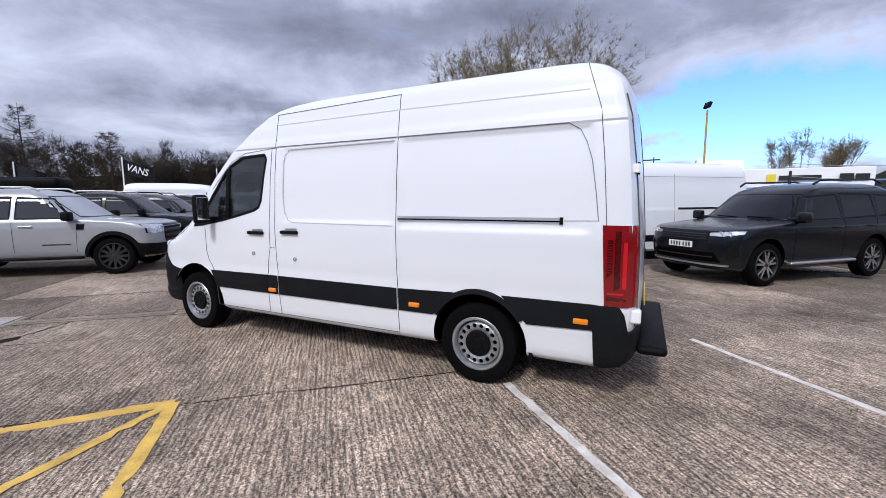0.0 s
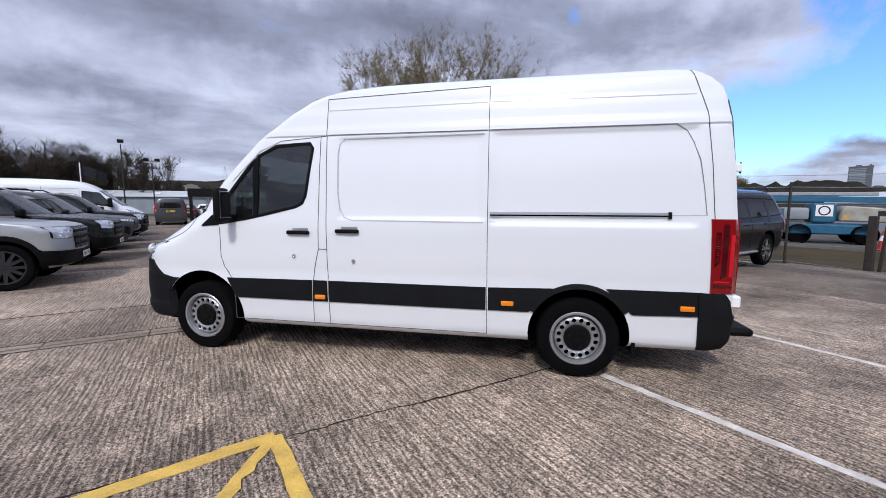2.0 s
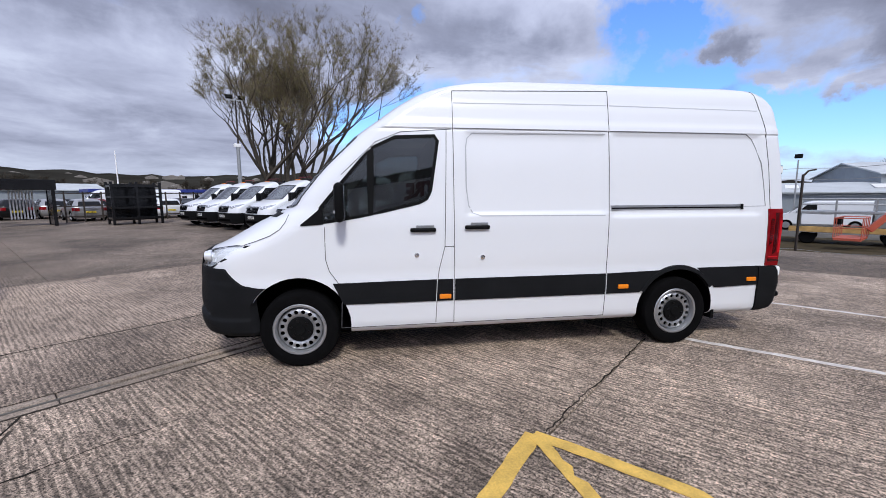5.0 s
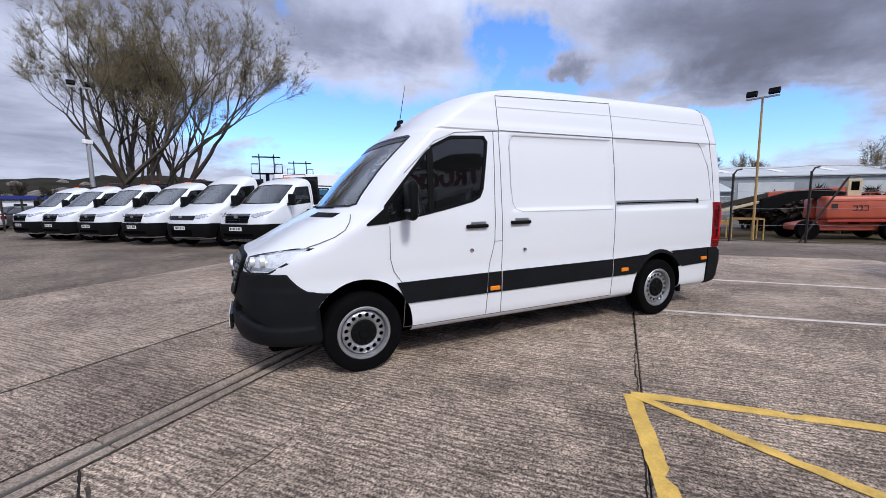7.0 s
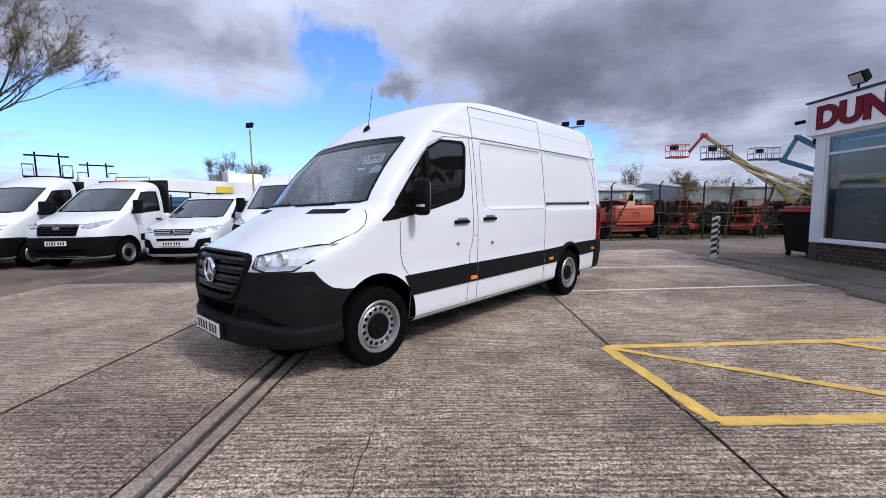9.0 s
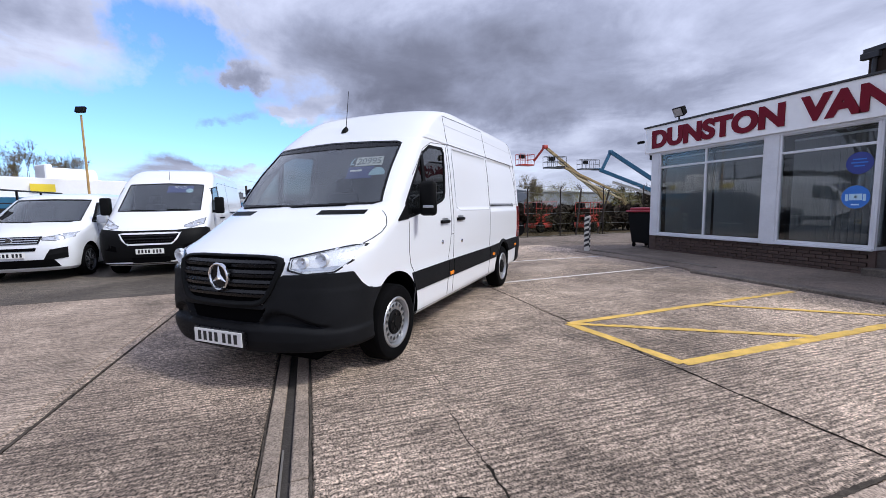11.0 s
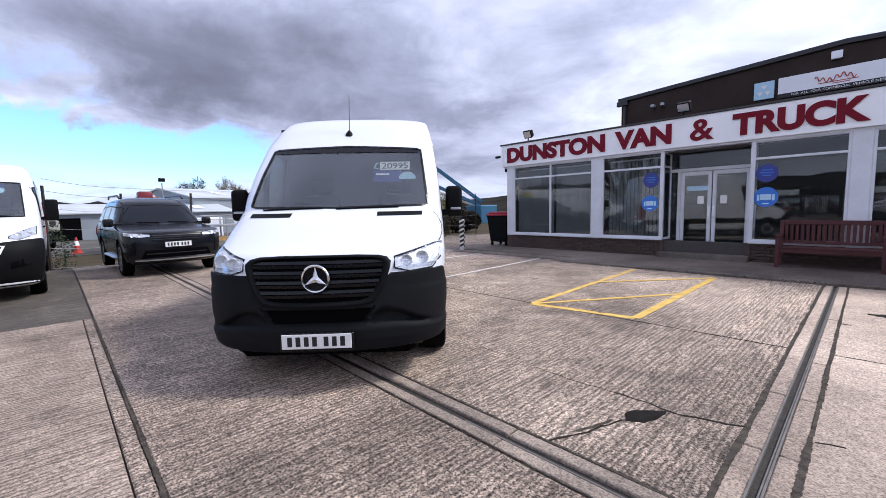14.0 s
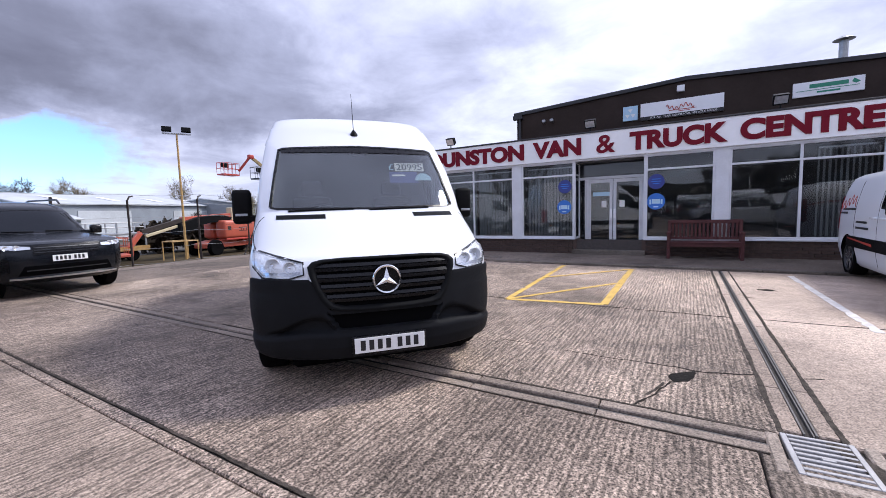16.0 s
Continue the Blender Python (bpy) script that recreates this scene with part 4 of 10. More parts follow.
for j, (c, d) in enumerate(((12.6, 18.0), (18.0, 24.0), (24, 31), (31, 38), (38, 46), (46, 59.9))):
    for i, (a, b) in enumerate(((-25.9, -16), (-16, -8), (-8, -2.5), (-2.5, 3.2), (3.2, 9.5), (9.5, 13.0))):
        slab(a, b, c, d, M_CONC_FAR, gap=0.003)
for a, b in ((4.95, 9.5), (9.5, 13.6)):
    slab(a, b, -9.9, -5.0, M_CONC_FAR)
    slab(a, b, -5.0, -1.4, M_CONC_FAR)
for a, b in ((-25.9, -20.0),):
    slab(a, b, -0.9, 12.6, M_CONC_FAR)


# slot drains: two kerb strips with a dark slot between
def drain(x0, x1, y0, y1, along, m=None):
    d = thing("drain_channel", "pale concrete slot drain with a dark steel-lipped slot", "drain", m, kind="structure")
    lo, hi = (x0, x1) if along == "x" else (y0, y1)
    mid = (y0 + y1) / 2 if along == "x" else (x0 + x1) / 2
    wide = (y1 - y0) / 2 if along == "x" else (x1 - x0) / 2
    p = lo
    rnd = random.Random(5)

    def laid(p, q, a, b, z0, z1, bev=0.0):
        return box(p, q, a, b, z0, z1, bev) if along == "x" else box(a, b, p, q, z0, z1, bev)
    half = 0.031 if along == "x" else 0.024
    while p < hi - 0.2:
        q = min(hi, p + 0.93)
        for s in (1, -1):
            a, b = sorted((mid + s * (half + (0.012 if along == "y" else 0.001)), mid + s * (wide - 0.004)))
            dz = rnd.uniform(-0.003, 0.002)
            part("channel_stone", laid(p + 0.005, q - 0.005, a, b, -0.05, dz, 0.007), M_CONC_WEST if along == "y" else M_CONC_KERB, d)
        p = q
    if along == "y":
        for s in (1, -1):
            a, b = sorted((mid + s * half, mid + s * (half + 0.011)))
            part("steel_lip", laid(lo, hi, a, b, -0.05, 0.001), M_LIP, d)
    # a worn bar lies in the slot, set to one side
    a, b = (mid + 0.012, mid + 0.024) if along == "x" else (mid - half + 0.003, mid - half + 0.014)
    part("slot_bar", laid(lo, lo + 1.25 if along == "x" else hi, a, b, -0.03, -0.006, 0.002), M_LIP, d)
    # black floor paints the shade down in the slot
    part("slot", laid(lo, hi, mid - half, mid + half, -0.06, -0.04), M_VOID, d)


drain(-4.06, 9.4, 6.43, 6.69, "x")
drain(-4.385, -4.105, -0.85, 6.36, "y", Matrix.Translation((-4.245, 3.0, 0)) @ Matrix.Rotation(0.0105, 4, "Z") @ Matrix.Translation((4.245, -3.0, 0)))
grate = thing("drain_grate", "grey steel gully grate set in the concrete", "grate", Matrix.Translation((-4.30, 6.615, 0)) @ Matrix.Rotation(0.04, 4, "Z"), kind="structure")
part("grate_pit", box(-0.165, 0.165, -0.215, 0.215, -0.10, -0.045), M_VOID, grate)
for k in range(9):
    y = -0.215 + 0.0505 * k
    part("grate_bar", box(-0.135, 0.135, y, y + (0.024 if k < 8 else 0.028), -0.03, 0.004, 0.003), M_GRATE, grate)
for x in (-0.165, 0.135):
    part("grate_frame", box(x, x + 0.03, -0.215, 0.217, -0.03, 0.0045, 0.003), M_GRATE, grate)
part("grate_frame", box(-0.03, 0.03, 0.0, 0.03, -0.03, 0.005, 0.003), M_GRATE, grate)
for x0, x1, y0, y1 in ((-4.12, -4.05, 6.42, 6.86), (-4.56, -4.49, 6.38, 6.70), (-4.46, -4.14, 6.845, 6.93)):
    part("grate_surround", box(x0, x1, y0, y1, -0.05, 0.002, 0.01), M_CONC_PALE, yard)


def crack(pts, w, seed, name="crack", step=0.05, wobble=0.02, m=None):
    """A jagged dirt-filled crack lying in the concrete."""
    rnd = random.Random(seed)
    line = [Vector((x, y, 0)) for x, y in resample(pts, step, False)]
    a, b = [], []
    for i, p in enumerate(line):
        d = (line[min(i + 1, len(line) - 1)] - line[max(i - 1, 0)]).normalized()
        nrm = Vector((-d.y, d.x, 0))
        drift = noise.noise(Vector((i * step * 2.2, seed, 0.5))) * wobble * 0.8
        p = p + nrm * (rnd.uniform(-wobble, wobble) * 0.5 + drift)
        k = w * (rnd.uniform(0.35, 1.0) if m is None else 0.75 + 0.45 * noise.noise(Vector((i * step * 3.0, seed, 7.5))) + rnd.uniform(-0.12, 0.12))
        a.append(p + nrm * k + Vector((0, 0, 0.0025)))
        b.append(p - nrm * k + Vector((0, 0, 0.0025)))
    part(name, sheet([a, b], [[p - Vector((0, 0, 0.004)) for p in r] for r in (a, b)]), m or M_CRACK, yard)


crack([(-1.95, 5.45), (-2.31, 5.46)], 0.0022, 1)
crack([(-2.65, 5.52), (-2.97, 5.53), (-3.35, 5.52)], 0.003, 12)
crack([(-3.35, 5.52), (-3.60, 5.53), (-3.72, 5.56), (-3.97, 5.495), (-4.12, 5.43)], 0.011, 13)
crack([(-3.55, 5.88), (-3.47, 6.11), (-3.33, 6.41)], 0.010, 3)
crack([(-3.50, 5.92), (-3.46, 6.04), (-3.40, 6.20)], 0.014, 14, m=M_GRIT)
crack([(-4.09, 3.47), (-1.2, 3.50), (1.1, 3.48)], 0.007, 2)
crack([(-4.40, 3.46), (-4.94, 3.44), (-5.40, 3.42), (-9.0, 3.42)], 0.009, 15)
crack([(-4.43, 5.36), (-4.50, 5.33), (-4.56, 5.32)], 0.008, 16)
crack([(-4.38, 2.09), (-4.42, 2.10), (-4.47, 2.09)], 0.022, 17, step=0.02)
# gritty dirt along both edges of the drains
for i, (p, q, w) in enumerate((((-4.35, -0.8), (-4.425, 6.4), 0.018), ((-4.06, -0.8), (-4.135, 6.4), 0.022), ((-4.05, 6.424), (1.5, 6.424), 0.010), ((-4.05, 6.694), (1.5, 6.694), 0.006), ((-4.36, 6.42), (-4.62, 6.95), 0.05), ((-12.0, 8.157), (2.6, 8.157), 0.012))):
    crack([p, q], w, 70 + i, "joint_grit", 0.018, 0.007, M_GRIT)
rnd = random.Random(91)
gv, gf = [], []
for k in range(520):
    y = rnd.uniform(-0.8, 6.3)
    x, r = -4.232 - 0.0105 * (y - 3.0) + rnd.uniform(-0.012, 0.014), rnd.uniform(0.003, 0.007)
    i = len(gv)
    gv.extend([(x - r, y, -0.035), (x, y - r, -0.034), (x + r, y, -0.036), (x, y + r, -0.035), (x, y, -0.035 + r)])
    gf.extend([(i, i + 1, i + 4), (i + 1, i + 2, i + 4), (i + 2, i + 3, i + 4), (i + 3, i, i + 4)])
grit = bpy.data.meshes.new("grit")
grit.from_pydata(gv, [], gf)
grit.materials.append(M_CONC_PALE)
grit_ob = new("grit", grit)
grit_ob.parent = yard
tagged(grit_ob, kind="stuff")
crack([(0.9, 3.9), (2.0, 4.2), (3.4, 4.1)], 0.005, 6)
rnd = random.Random(11)
hole = resample([(-3.53, 5.74), (-3.57, 5.68), (-3.62, 5.63), (-3.72, 5.56), (-3.71, 5.65), (-3.69, 5.74), (-3.66, 5.82), (-3.57, 5.87), (-3.53, 5.82)], 0.03)
hole = [(x + rnd.uniform(-0.008, 0.008), y + rnd.uniform(-0.008, 0.008)) for x, y in hole]
part("pothole", prism(hole, "z", -0.01, 0.003), M_WETDIRT, yard)
hole = [(-4.72 + 0.13 * rnd.uniform(0.4, 1.1) * math.cos(a), 1.35 + 0.10 * rnd.uniform(0.4, 1.1) * math.sin(a)) for a in [2 * math.pi * k / 18 for k in range(18)]]
part("pothole", prism(hole, "z", -0.01, 0.004), M_CRACK, yard)


# painted lines, with worn edges
def stripe(name, p, q, w, m, seed, z=0.004):
    rnd = random.Random(seed)
    p, q = Vector((*p, 0)), Vector((*q, 0))
    d = (q - p).normalized()
    nrm = Vector((-d.y, d.x, 0))
    n = max(2, int((q - p).length / 0.07))
    a, b = [], []
    for i in range(n + 1):
        c = p + (q - p) * i / n
        bite = w * (rnd.uniform(0.2, 0.45) if rnd.random() < 0.08 else 0.0)
        a.append(c + nrm * (w / 2 + rnd.uniform(-0.006, 0.006) - bite) + Vector((0, 0, z)))
        b.append(c - nrm * (w / 2 + rnd.uniform(-0.006, 0.006)) + Vector((0, 0, z)))
    return part(name, sheet([a, b], [[v - Vector((0, 0, 0.003)) for v in r] for r in (a, b)]), m, None)


hatch = thing("yellow_bay_marking", "worn yellow painted hatched bay on the concrete", "road marking", kind="structure")
YA, YB, YC, YD = (-1.26, 3.55), (-2.63, 3.36), (-1.06, -0.55), (-2.58, -0.36)
for i, (p, q, w) in enumerate(((YA, YB, 0.11), (YB, YD, 0.11), (YA, YC, 0.09), (YA, (-2.56, 1.55), 0.085), ((-1.15, 1.38), YD, 0.085))):
    o = stripe("yellow_line", p, q, w, M_YELLOW, 20 + i, 0.004 + 0.0012 * i)
    o.parent = hatch
for i, (p, q, w) in enumerate((((1.36, 3.15), (1.64, -1.45), 0.068), ((3.80, 3.6), (3.74, -1.38), 0.068), ((-5.35, 3.6), (-5.28, -0.35), 0.095))):
    tagged(stripe("bay_line", p, q, w, M_LINE, 40 + i), "worn white painted parking bay line", "road marking", kind="structure", group="bay lines")


# forecourt in front of the showroom, with its two low kerbs, both darkened for the building's shade
pavement = tagged(part("pavement", box(-16, 4.95, -3.35, -1.0, -0.3, 0.03, 0.01), M_CONC_PAVE, None), "concrete forecourt along the showroom, toned darker for the building's shade", "pavement", kind="structure")
part("pavement_step", box(-16, 0.84, -1.0, -0.82, -0.3, 0.045, 0.012), M_KERB, pavement)
for k in range(4):
    part("kerb", box(0.95 + k * 0.96, 1.90 + k * 0.96, -1.58 - 0.0 * k, -1.45, -0.2, 0.055, 0.015), M_KERB, pavement)
for k in range(16):
    part("kerb", box(-14.5 + k * 0.96, -13.55 + k * 0.96, -0.82, -0.70, -0.2, 0.055, 0.015), M_KERB, pavement)

# ---- showroom ----
FY = -3.1
shop = thing("showroom", "low white-framed showroom with large windows and a lettered fascia", "building", kind="structure")
# brick plinth, ends and back
part("plinth_core", box(-15.9, 4.30, FY - 0.30, FY - 0.07, 0, 0.44), M_MORTAR, shop)
part("end_wall", box(4.10, 4.32, -11, FY - 0.02, 0, 2.8), M_BRICK, shop)
part("back_wall", box(-16, 4.32, -11.3, -11.0, 0, 4.3), M_BRICK, shop)
part("far_end_wall", box(-16.2, -16, -11.3, FY, 0, 3.5), M_BRICK, shop)
part("flat_roof", box(-16, 4.40, -5.0, FY - 0.05, 3.30, 3.46, 0.01), M_ROOFEDGE, shop)
part("fascia_board", box(-16, 4.50, FY, FY + 0.06, 2.79, 3.50, 0.006), M_SIGN, shop, "white fascia board")
part("fascia_return", box(4.44, 4.50, -5.0, FY, 2.79, 3.50, 0.006), M_SIGN, shop)
part("fascia_cap", box(-16, 4.54, FY - 0.08, FY + 0.09, 3.50, 3.545, 0.008), M_ROOFEDGE, shop)
part("soffit", box(-16, 4.42, FY - 0.25, FY, 2.74, 2.79), M_FRAME, shop)
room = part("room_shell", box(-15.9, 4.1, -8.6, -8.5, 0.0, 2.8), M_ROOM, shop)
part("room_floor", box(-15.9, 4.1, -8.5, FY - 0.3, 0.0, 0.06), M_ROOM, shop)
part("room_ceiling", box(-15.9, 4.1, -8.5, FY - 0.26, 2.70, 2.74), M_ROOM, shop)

# brickwork of the plinth
bricks = []
brick_me = bpy.data.meshes.new("brick")
bb = box(-0.1075, 0.1075, -0.035, 0.035, -0.0325, 0.0325, 0.004)
bb.to_mesh(brick_me)
bb.free()
brick_me.materials.append(M_BRICK)


def lay(x, y, z, rot=0.0):
    b = new("brick", brick_me)
    b.parent = shop
    b.matrix_basis = Matrix.Translation((x, y, z)) @ Matrix.Rotation(rot, 4, "Z")


for course in range(6):
    for k in range(51):
        bx = 4.19 - k * 0.225 - (0.1125 if course % 2 else 0)
        if -2.62 < bx < -0.68:
            continue
        lay(bx, FY - 0.065, 0.045 + course * 0.075)


def window(x0, x1, z0, z1, mulls, name, blinds=(), recess=0.0, transom=2.36):
    """A white-framed shop window: frame, transom, mullions, panes, sill; blinds hang behind."""
    w = thing(name, "white-framed showroom window with vertical blinds behind", "window", kind="structure")
    y = FY - 0.06 - recess
    f = 0.05
    part("window_frame", box(x0, x0 + f, y - 0.04, y + 0.04, z0, z1, 0.006), M_FRAME, w)
    part("window_frame", box(x1 - f, x1, y - 0.04, y + 0.04, z0, z1, 0.006), M_FRAME, w)
    for a, b in ((z0, z0 + f), (transom - f / 2, transom + f / 2), (z1 - f, z1)):
        part("window_frame", box(x0 + f, x1 - f, y - 0.035, y + 0.035, a, b, 0.006), M_FRAME, w)
    for mx in mulls:
        for a, b in ((z0 + f, transom - f / 2), (transom + f / 2, z1 - f)):
            part("mullion", box(mx - 0.028, mx + 0.028, y - 0.035, y + 0.035, a, b, 0.006), M_FRAME, w)
    part("window_sill", box(x0 - 0.03, x1 + 0.03, y - 0.06, y + 0.09, z0 - 0.05, z0, 0.008), M_FRAME, w)
    edges = [x0 + f, *[v for mx in mulls for v in (mx - 0.028, mx + 0.028)], x1 - f]
    for a, b in zip(edges[::2], edges[1::2]):
        for c, d in ((z0 + f, transom - f / 2), (transom + f / 2, z1 - f)):
            part("pane", box(a, b, y - 0.004, y + 0.004, c, d), M_SHOPGLASS, w).visible_shadow = False
    return w


def blind(x0, x1):
    b = thing("vertical_blind", "pale grey vertical slat blind behind the glass", "blind")
    k = 0
    part("head_rail", box(x0, x1, FY - 0.31, FY - 0.27, 2.60, 2.64), M_FRAME, b)
    x = x0
    while x < x1:
        s = part("slat", box(-0.045, 0.045, -0.002, 0.002, 0.55, 2.60), M_BLIND, b)
        s.matrix_basis = Matrix.Translation((x, FY - 0.29, 0)) @ Matrix.Rotation(0.9 + 0.08 * math.sin(k * 2.1), 4, "Z")
        x += 0.10
        k += 1


WINS = ((1.20, 4.05, (2.62,)), (-0.70, 0.92, ()), (-4.18, -2.60, ()), (-7.26, -4.48, (-5.85,)), (-10.9, -7.6, (-9.2,)), (-14.4, -11.2, (-12.8,)))
for i, (a, b, mulls) in enumerate(WINS):
    window(a, b, 0.50, 2.76, mulls, "window_%d" % (i + 1))
for a, b in ((2.68, 4.0), (1.3, 2.55), (-0.65, 0.8), (-7.2, -6.2)):
    blind(a, b)
for a, b in ((4.05, 4.32), (0.92, 1.20), (-4.48, -4.18), (-7.6, -7.26), (-11.2, -10.9), (-16.0, -14.4)):
    part("pier", box(a, b, FY - 0.14, FY - 0.005, 0.44, 2.78, 0.01), M_FRAME, shop)

# recessed entrance
ent = thing("door_1", "recessed white double entrance door with glass leaves", "door", kind="structure")
dy = FY - 0.62
for a, b in ((-0.74, -0.70), (-2.60, -2.56)):
    for c, d in ((dy, dy + 0.06), (FY - 0.09, FY - 0.02)):
        part("return_frame", box(a, b, c, d, 0.46, 2.74, 0.004), M_FRAME, ent)
    for c, d in ((0.46, 0.52), (2.34, 2.39), (2.69, 2.74)):
        part("return_rail", box(a, b, dy + 0.06, FY - 0.09, c, d, 0.004), M_FRAME, ent)
    for c, d in ((0.52, 2.34), (2.39, 2.69)):
        part("return_pane", box((a + b) / 2 - 0.004, (a + b) / 2 + 0.004, dy + 0.06, FY - 0.09, c, d), M_SHOPGLASS, ent).visible_shadow = False
    part("return_plinth", box(a - 0.03, b + 0.03, dy, FY - 0.02, 0.0, 0.46), M_BRICK, ent)
part("step", box(-2.62, -0.68, FY - 0.62, FY + 0.18, 0, 0.16, 0.012), M_KERB, ent, "dark concrete entrance step")
part("lintel", box(-2.56, -0.74, dy - 0.05, dy + 0.04, 2.22, 2.30, 0.006), M_FRAME, ent)
part("fanlight", box(-2.56, -0.74, dy - 0.01, dy, 2.30, 2.70), M_SHOPGLASS, ent)
part("door_frame", box(-0.98, -0.90, dy - 0.05, dy + 0.05, 0.16, 2.22, 0.006), M_FRAME, ent)
part("door_frame", box(-2.56, -2.48, dy - 0.05, dy + 0.05, 0.16, 2.22, 0.006), M_FRAME, ent)
part("side_pane", box(-0.90, -0.74, dy - 0.01, dy, 0.30, 2.22), M_SHOPGLASS, ent)
for a, b, hs in ((-1.68, -0.98, -1), (-2.48, -1.70, 1)):
    leaf = part("door_leaf", box(a, a + 0.085, dy - 0.025, dy + 0.025, 0.17, 2.21, 0.006), M_FRAME, ent, "white door leaf with a large pane")
    part("stile", box(b - 0.085, b, dy - 0.025, dy + 0.025, 0.17, 2.21, 0.006), M_FRAME, leaf)
    part("rail", box(a + 0.085, b - 0.085, dy - 0.025, dy + 0.025, 0.17, 0.30, 0.006), M_FRAME, leaf)
    part("rail", box(a + 0.085, b - 0.085, dy - 0.025, dy + 0.025, 2.11, 2.21, 0.006), M_FRAME, leaf)
    part("pane", box(a + 0.085, b - 0.085, dy - 0.004, dy + 0.004, 0.30, 2.11), M_SHOPGLASS, leaf).visible_shadow = False
    hx = a + 0.04 if hs < 0 else b - 0.04
    part("handle", box(hx - 0.035, hx + 0.035, dy + 0.03, dy + 0.055, 1.05, 1.33, 0.012, 2), M_SIGN, leaf, "white pull handle")
    part("notice", box(hx + hs * -0.20 - 0.07, hx + hs * -0.20 + 0.07, dy + 0.006, dy + 0.009, 1.38, 1.58), M_PLATEW, leaf, "white paper notice")
part("door_sticker", box(-1.62, -1.12, dy + 0.006, dy + 0.009, 1.72, 1.84), M_PALEBLUE, ent)


# round stickers on the glass
def sticker(x, z, r, m, m2):
    s = tagged(part("window_sticker", revolve([(0.001, 0.004), (r, 0.004), (r, 0.0)], "y", 32), m, None), "round blue notice stuck on the showroom glass", "sticker")
    s.matrix_basis = Matrix.Translation((x, FY - 0.055, z))
    bm = bmesh.new()
    if m2 is M_PALEBLUE:
        box(-r * 0.45, r * 0.45, 0.0045, 0.006, -r * 0.28, r * 0.28, 0.002, bm=bm)
        for q in (-0.62, 0.62):
            box(r * q - r * 0.10, r * q + r * 0.10, 0.0045, 0.006, -r * 0.35, r * 0.25, 0.002, bm=bm)
            join(bm, revolve([(0.001, 0.006), (r * 0.10, 0.006), (r * 0.10, 0.0045)], "y", 12)).transform(Matrix.Identity(4))
    for k, wd in enumerate((0.9, 1.1, 0.7) if m2 is not M_PALEBLUE else (0.5,)):
        z0 = r * (0.35 - 0.3 * k) if m2 is not M_PALEBLUE else -r * 0.66
        box(-r * wd * 0.55, r * wd * 0.55, 0.0045, 0.006, z0 - r * 0.06, z0 + r * 0.06, bm=bm)
    part("print_block", bm, m2, s)


sticker(-0.42, 2.03, 0.20, M_NAVY, M_BLUE)
sticker(-0.40, 1.42, 0.21, M_BLUE, M_PALEBLUE)
sticker(-2.86, 2.03, 0.20, M_NAVY, M_BLUE)
sticker(-2.86, 1.50, 0.22, M_BLUE, M_PALEBLUE)

# fascia lettering: x runs against the reading direction
READ = Matrix(((-1, 0, 0, 0), (0, 0, 1, 0), (0, 1, 0, 0), (0, 0, 0, 1)))
for word, xa, xb in (("DUNSTON", 4.24, 0.80), ("VAN", 0.52, -0.92), ("&", -1.34, -1.84), ("TRUCK", -2.20, -4.42), ("CENTRE", -4.66, -7.16)):
    text_part("sign_letters", word, 0.50, 0.012, M_MAROON, shop, Matrix.Translation((xa, FY + 0.074, 2.90)) @ READ, xa - xb, "maroon raised fascia letters", 0.026 if len(word) > 1 else 0.008)

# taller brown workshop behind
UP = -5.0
# the workshop stands well behind the showroom: its parts are laid out near, then enlarged from the camera's last eye
# point to fit its view
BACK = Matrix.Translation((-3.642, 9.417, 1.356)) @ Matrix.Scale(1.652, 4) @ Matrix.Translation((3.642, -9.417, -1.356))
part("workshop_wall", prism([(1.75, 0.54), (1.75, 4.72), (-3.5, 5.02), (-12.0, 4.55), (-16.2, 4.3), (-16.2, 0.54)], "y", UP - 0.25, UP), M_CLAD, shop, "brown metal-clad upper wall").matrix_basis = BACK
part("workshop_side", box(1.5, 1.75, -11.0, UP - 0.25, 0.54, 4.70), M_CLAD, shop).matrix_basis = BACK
bm = bmesh.new()
for p, q in (((1.85, 4.72), (-3.5, 5.03)), ((-3.5, 5.03), (-12.0, 4.56)), ((-12.0, 4.56), (-16.2, 4.31))):
    prism([(p[0], p[1]), (p[0], p[1] + 0.11), (q[0], q[1] + 0.11), (q[0], q[1])], "y", UP - 6.0, UP + 0.06, bm)
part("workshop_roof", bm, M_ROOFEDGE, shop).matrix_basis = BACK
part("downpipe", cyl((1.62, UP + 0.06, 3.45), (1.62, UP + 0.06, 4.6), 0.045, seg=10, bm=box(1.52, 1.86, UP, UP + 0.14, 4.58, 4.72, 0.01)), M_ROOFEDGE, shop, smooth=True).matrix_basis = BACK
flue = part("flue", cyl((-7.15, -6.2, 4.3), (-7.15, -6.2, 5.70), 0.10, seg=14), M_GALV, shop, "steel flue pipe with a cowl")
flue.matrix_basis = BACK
part("cowl", cyl((-7.15, -6.2, 5.73), (-7.15, -6.2, 5.81), 0.24, 0.10, seg=16), M_GALV, flue)


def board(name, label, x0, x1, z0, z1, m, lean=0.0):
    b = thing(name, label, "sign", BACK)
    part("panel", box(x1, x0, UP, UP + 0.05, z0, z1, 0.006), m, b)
    return b


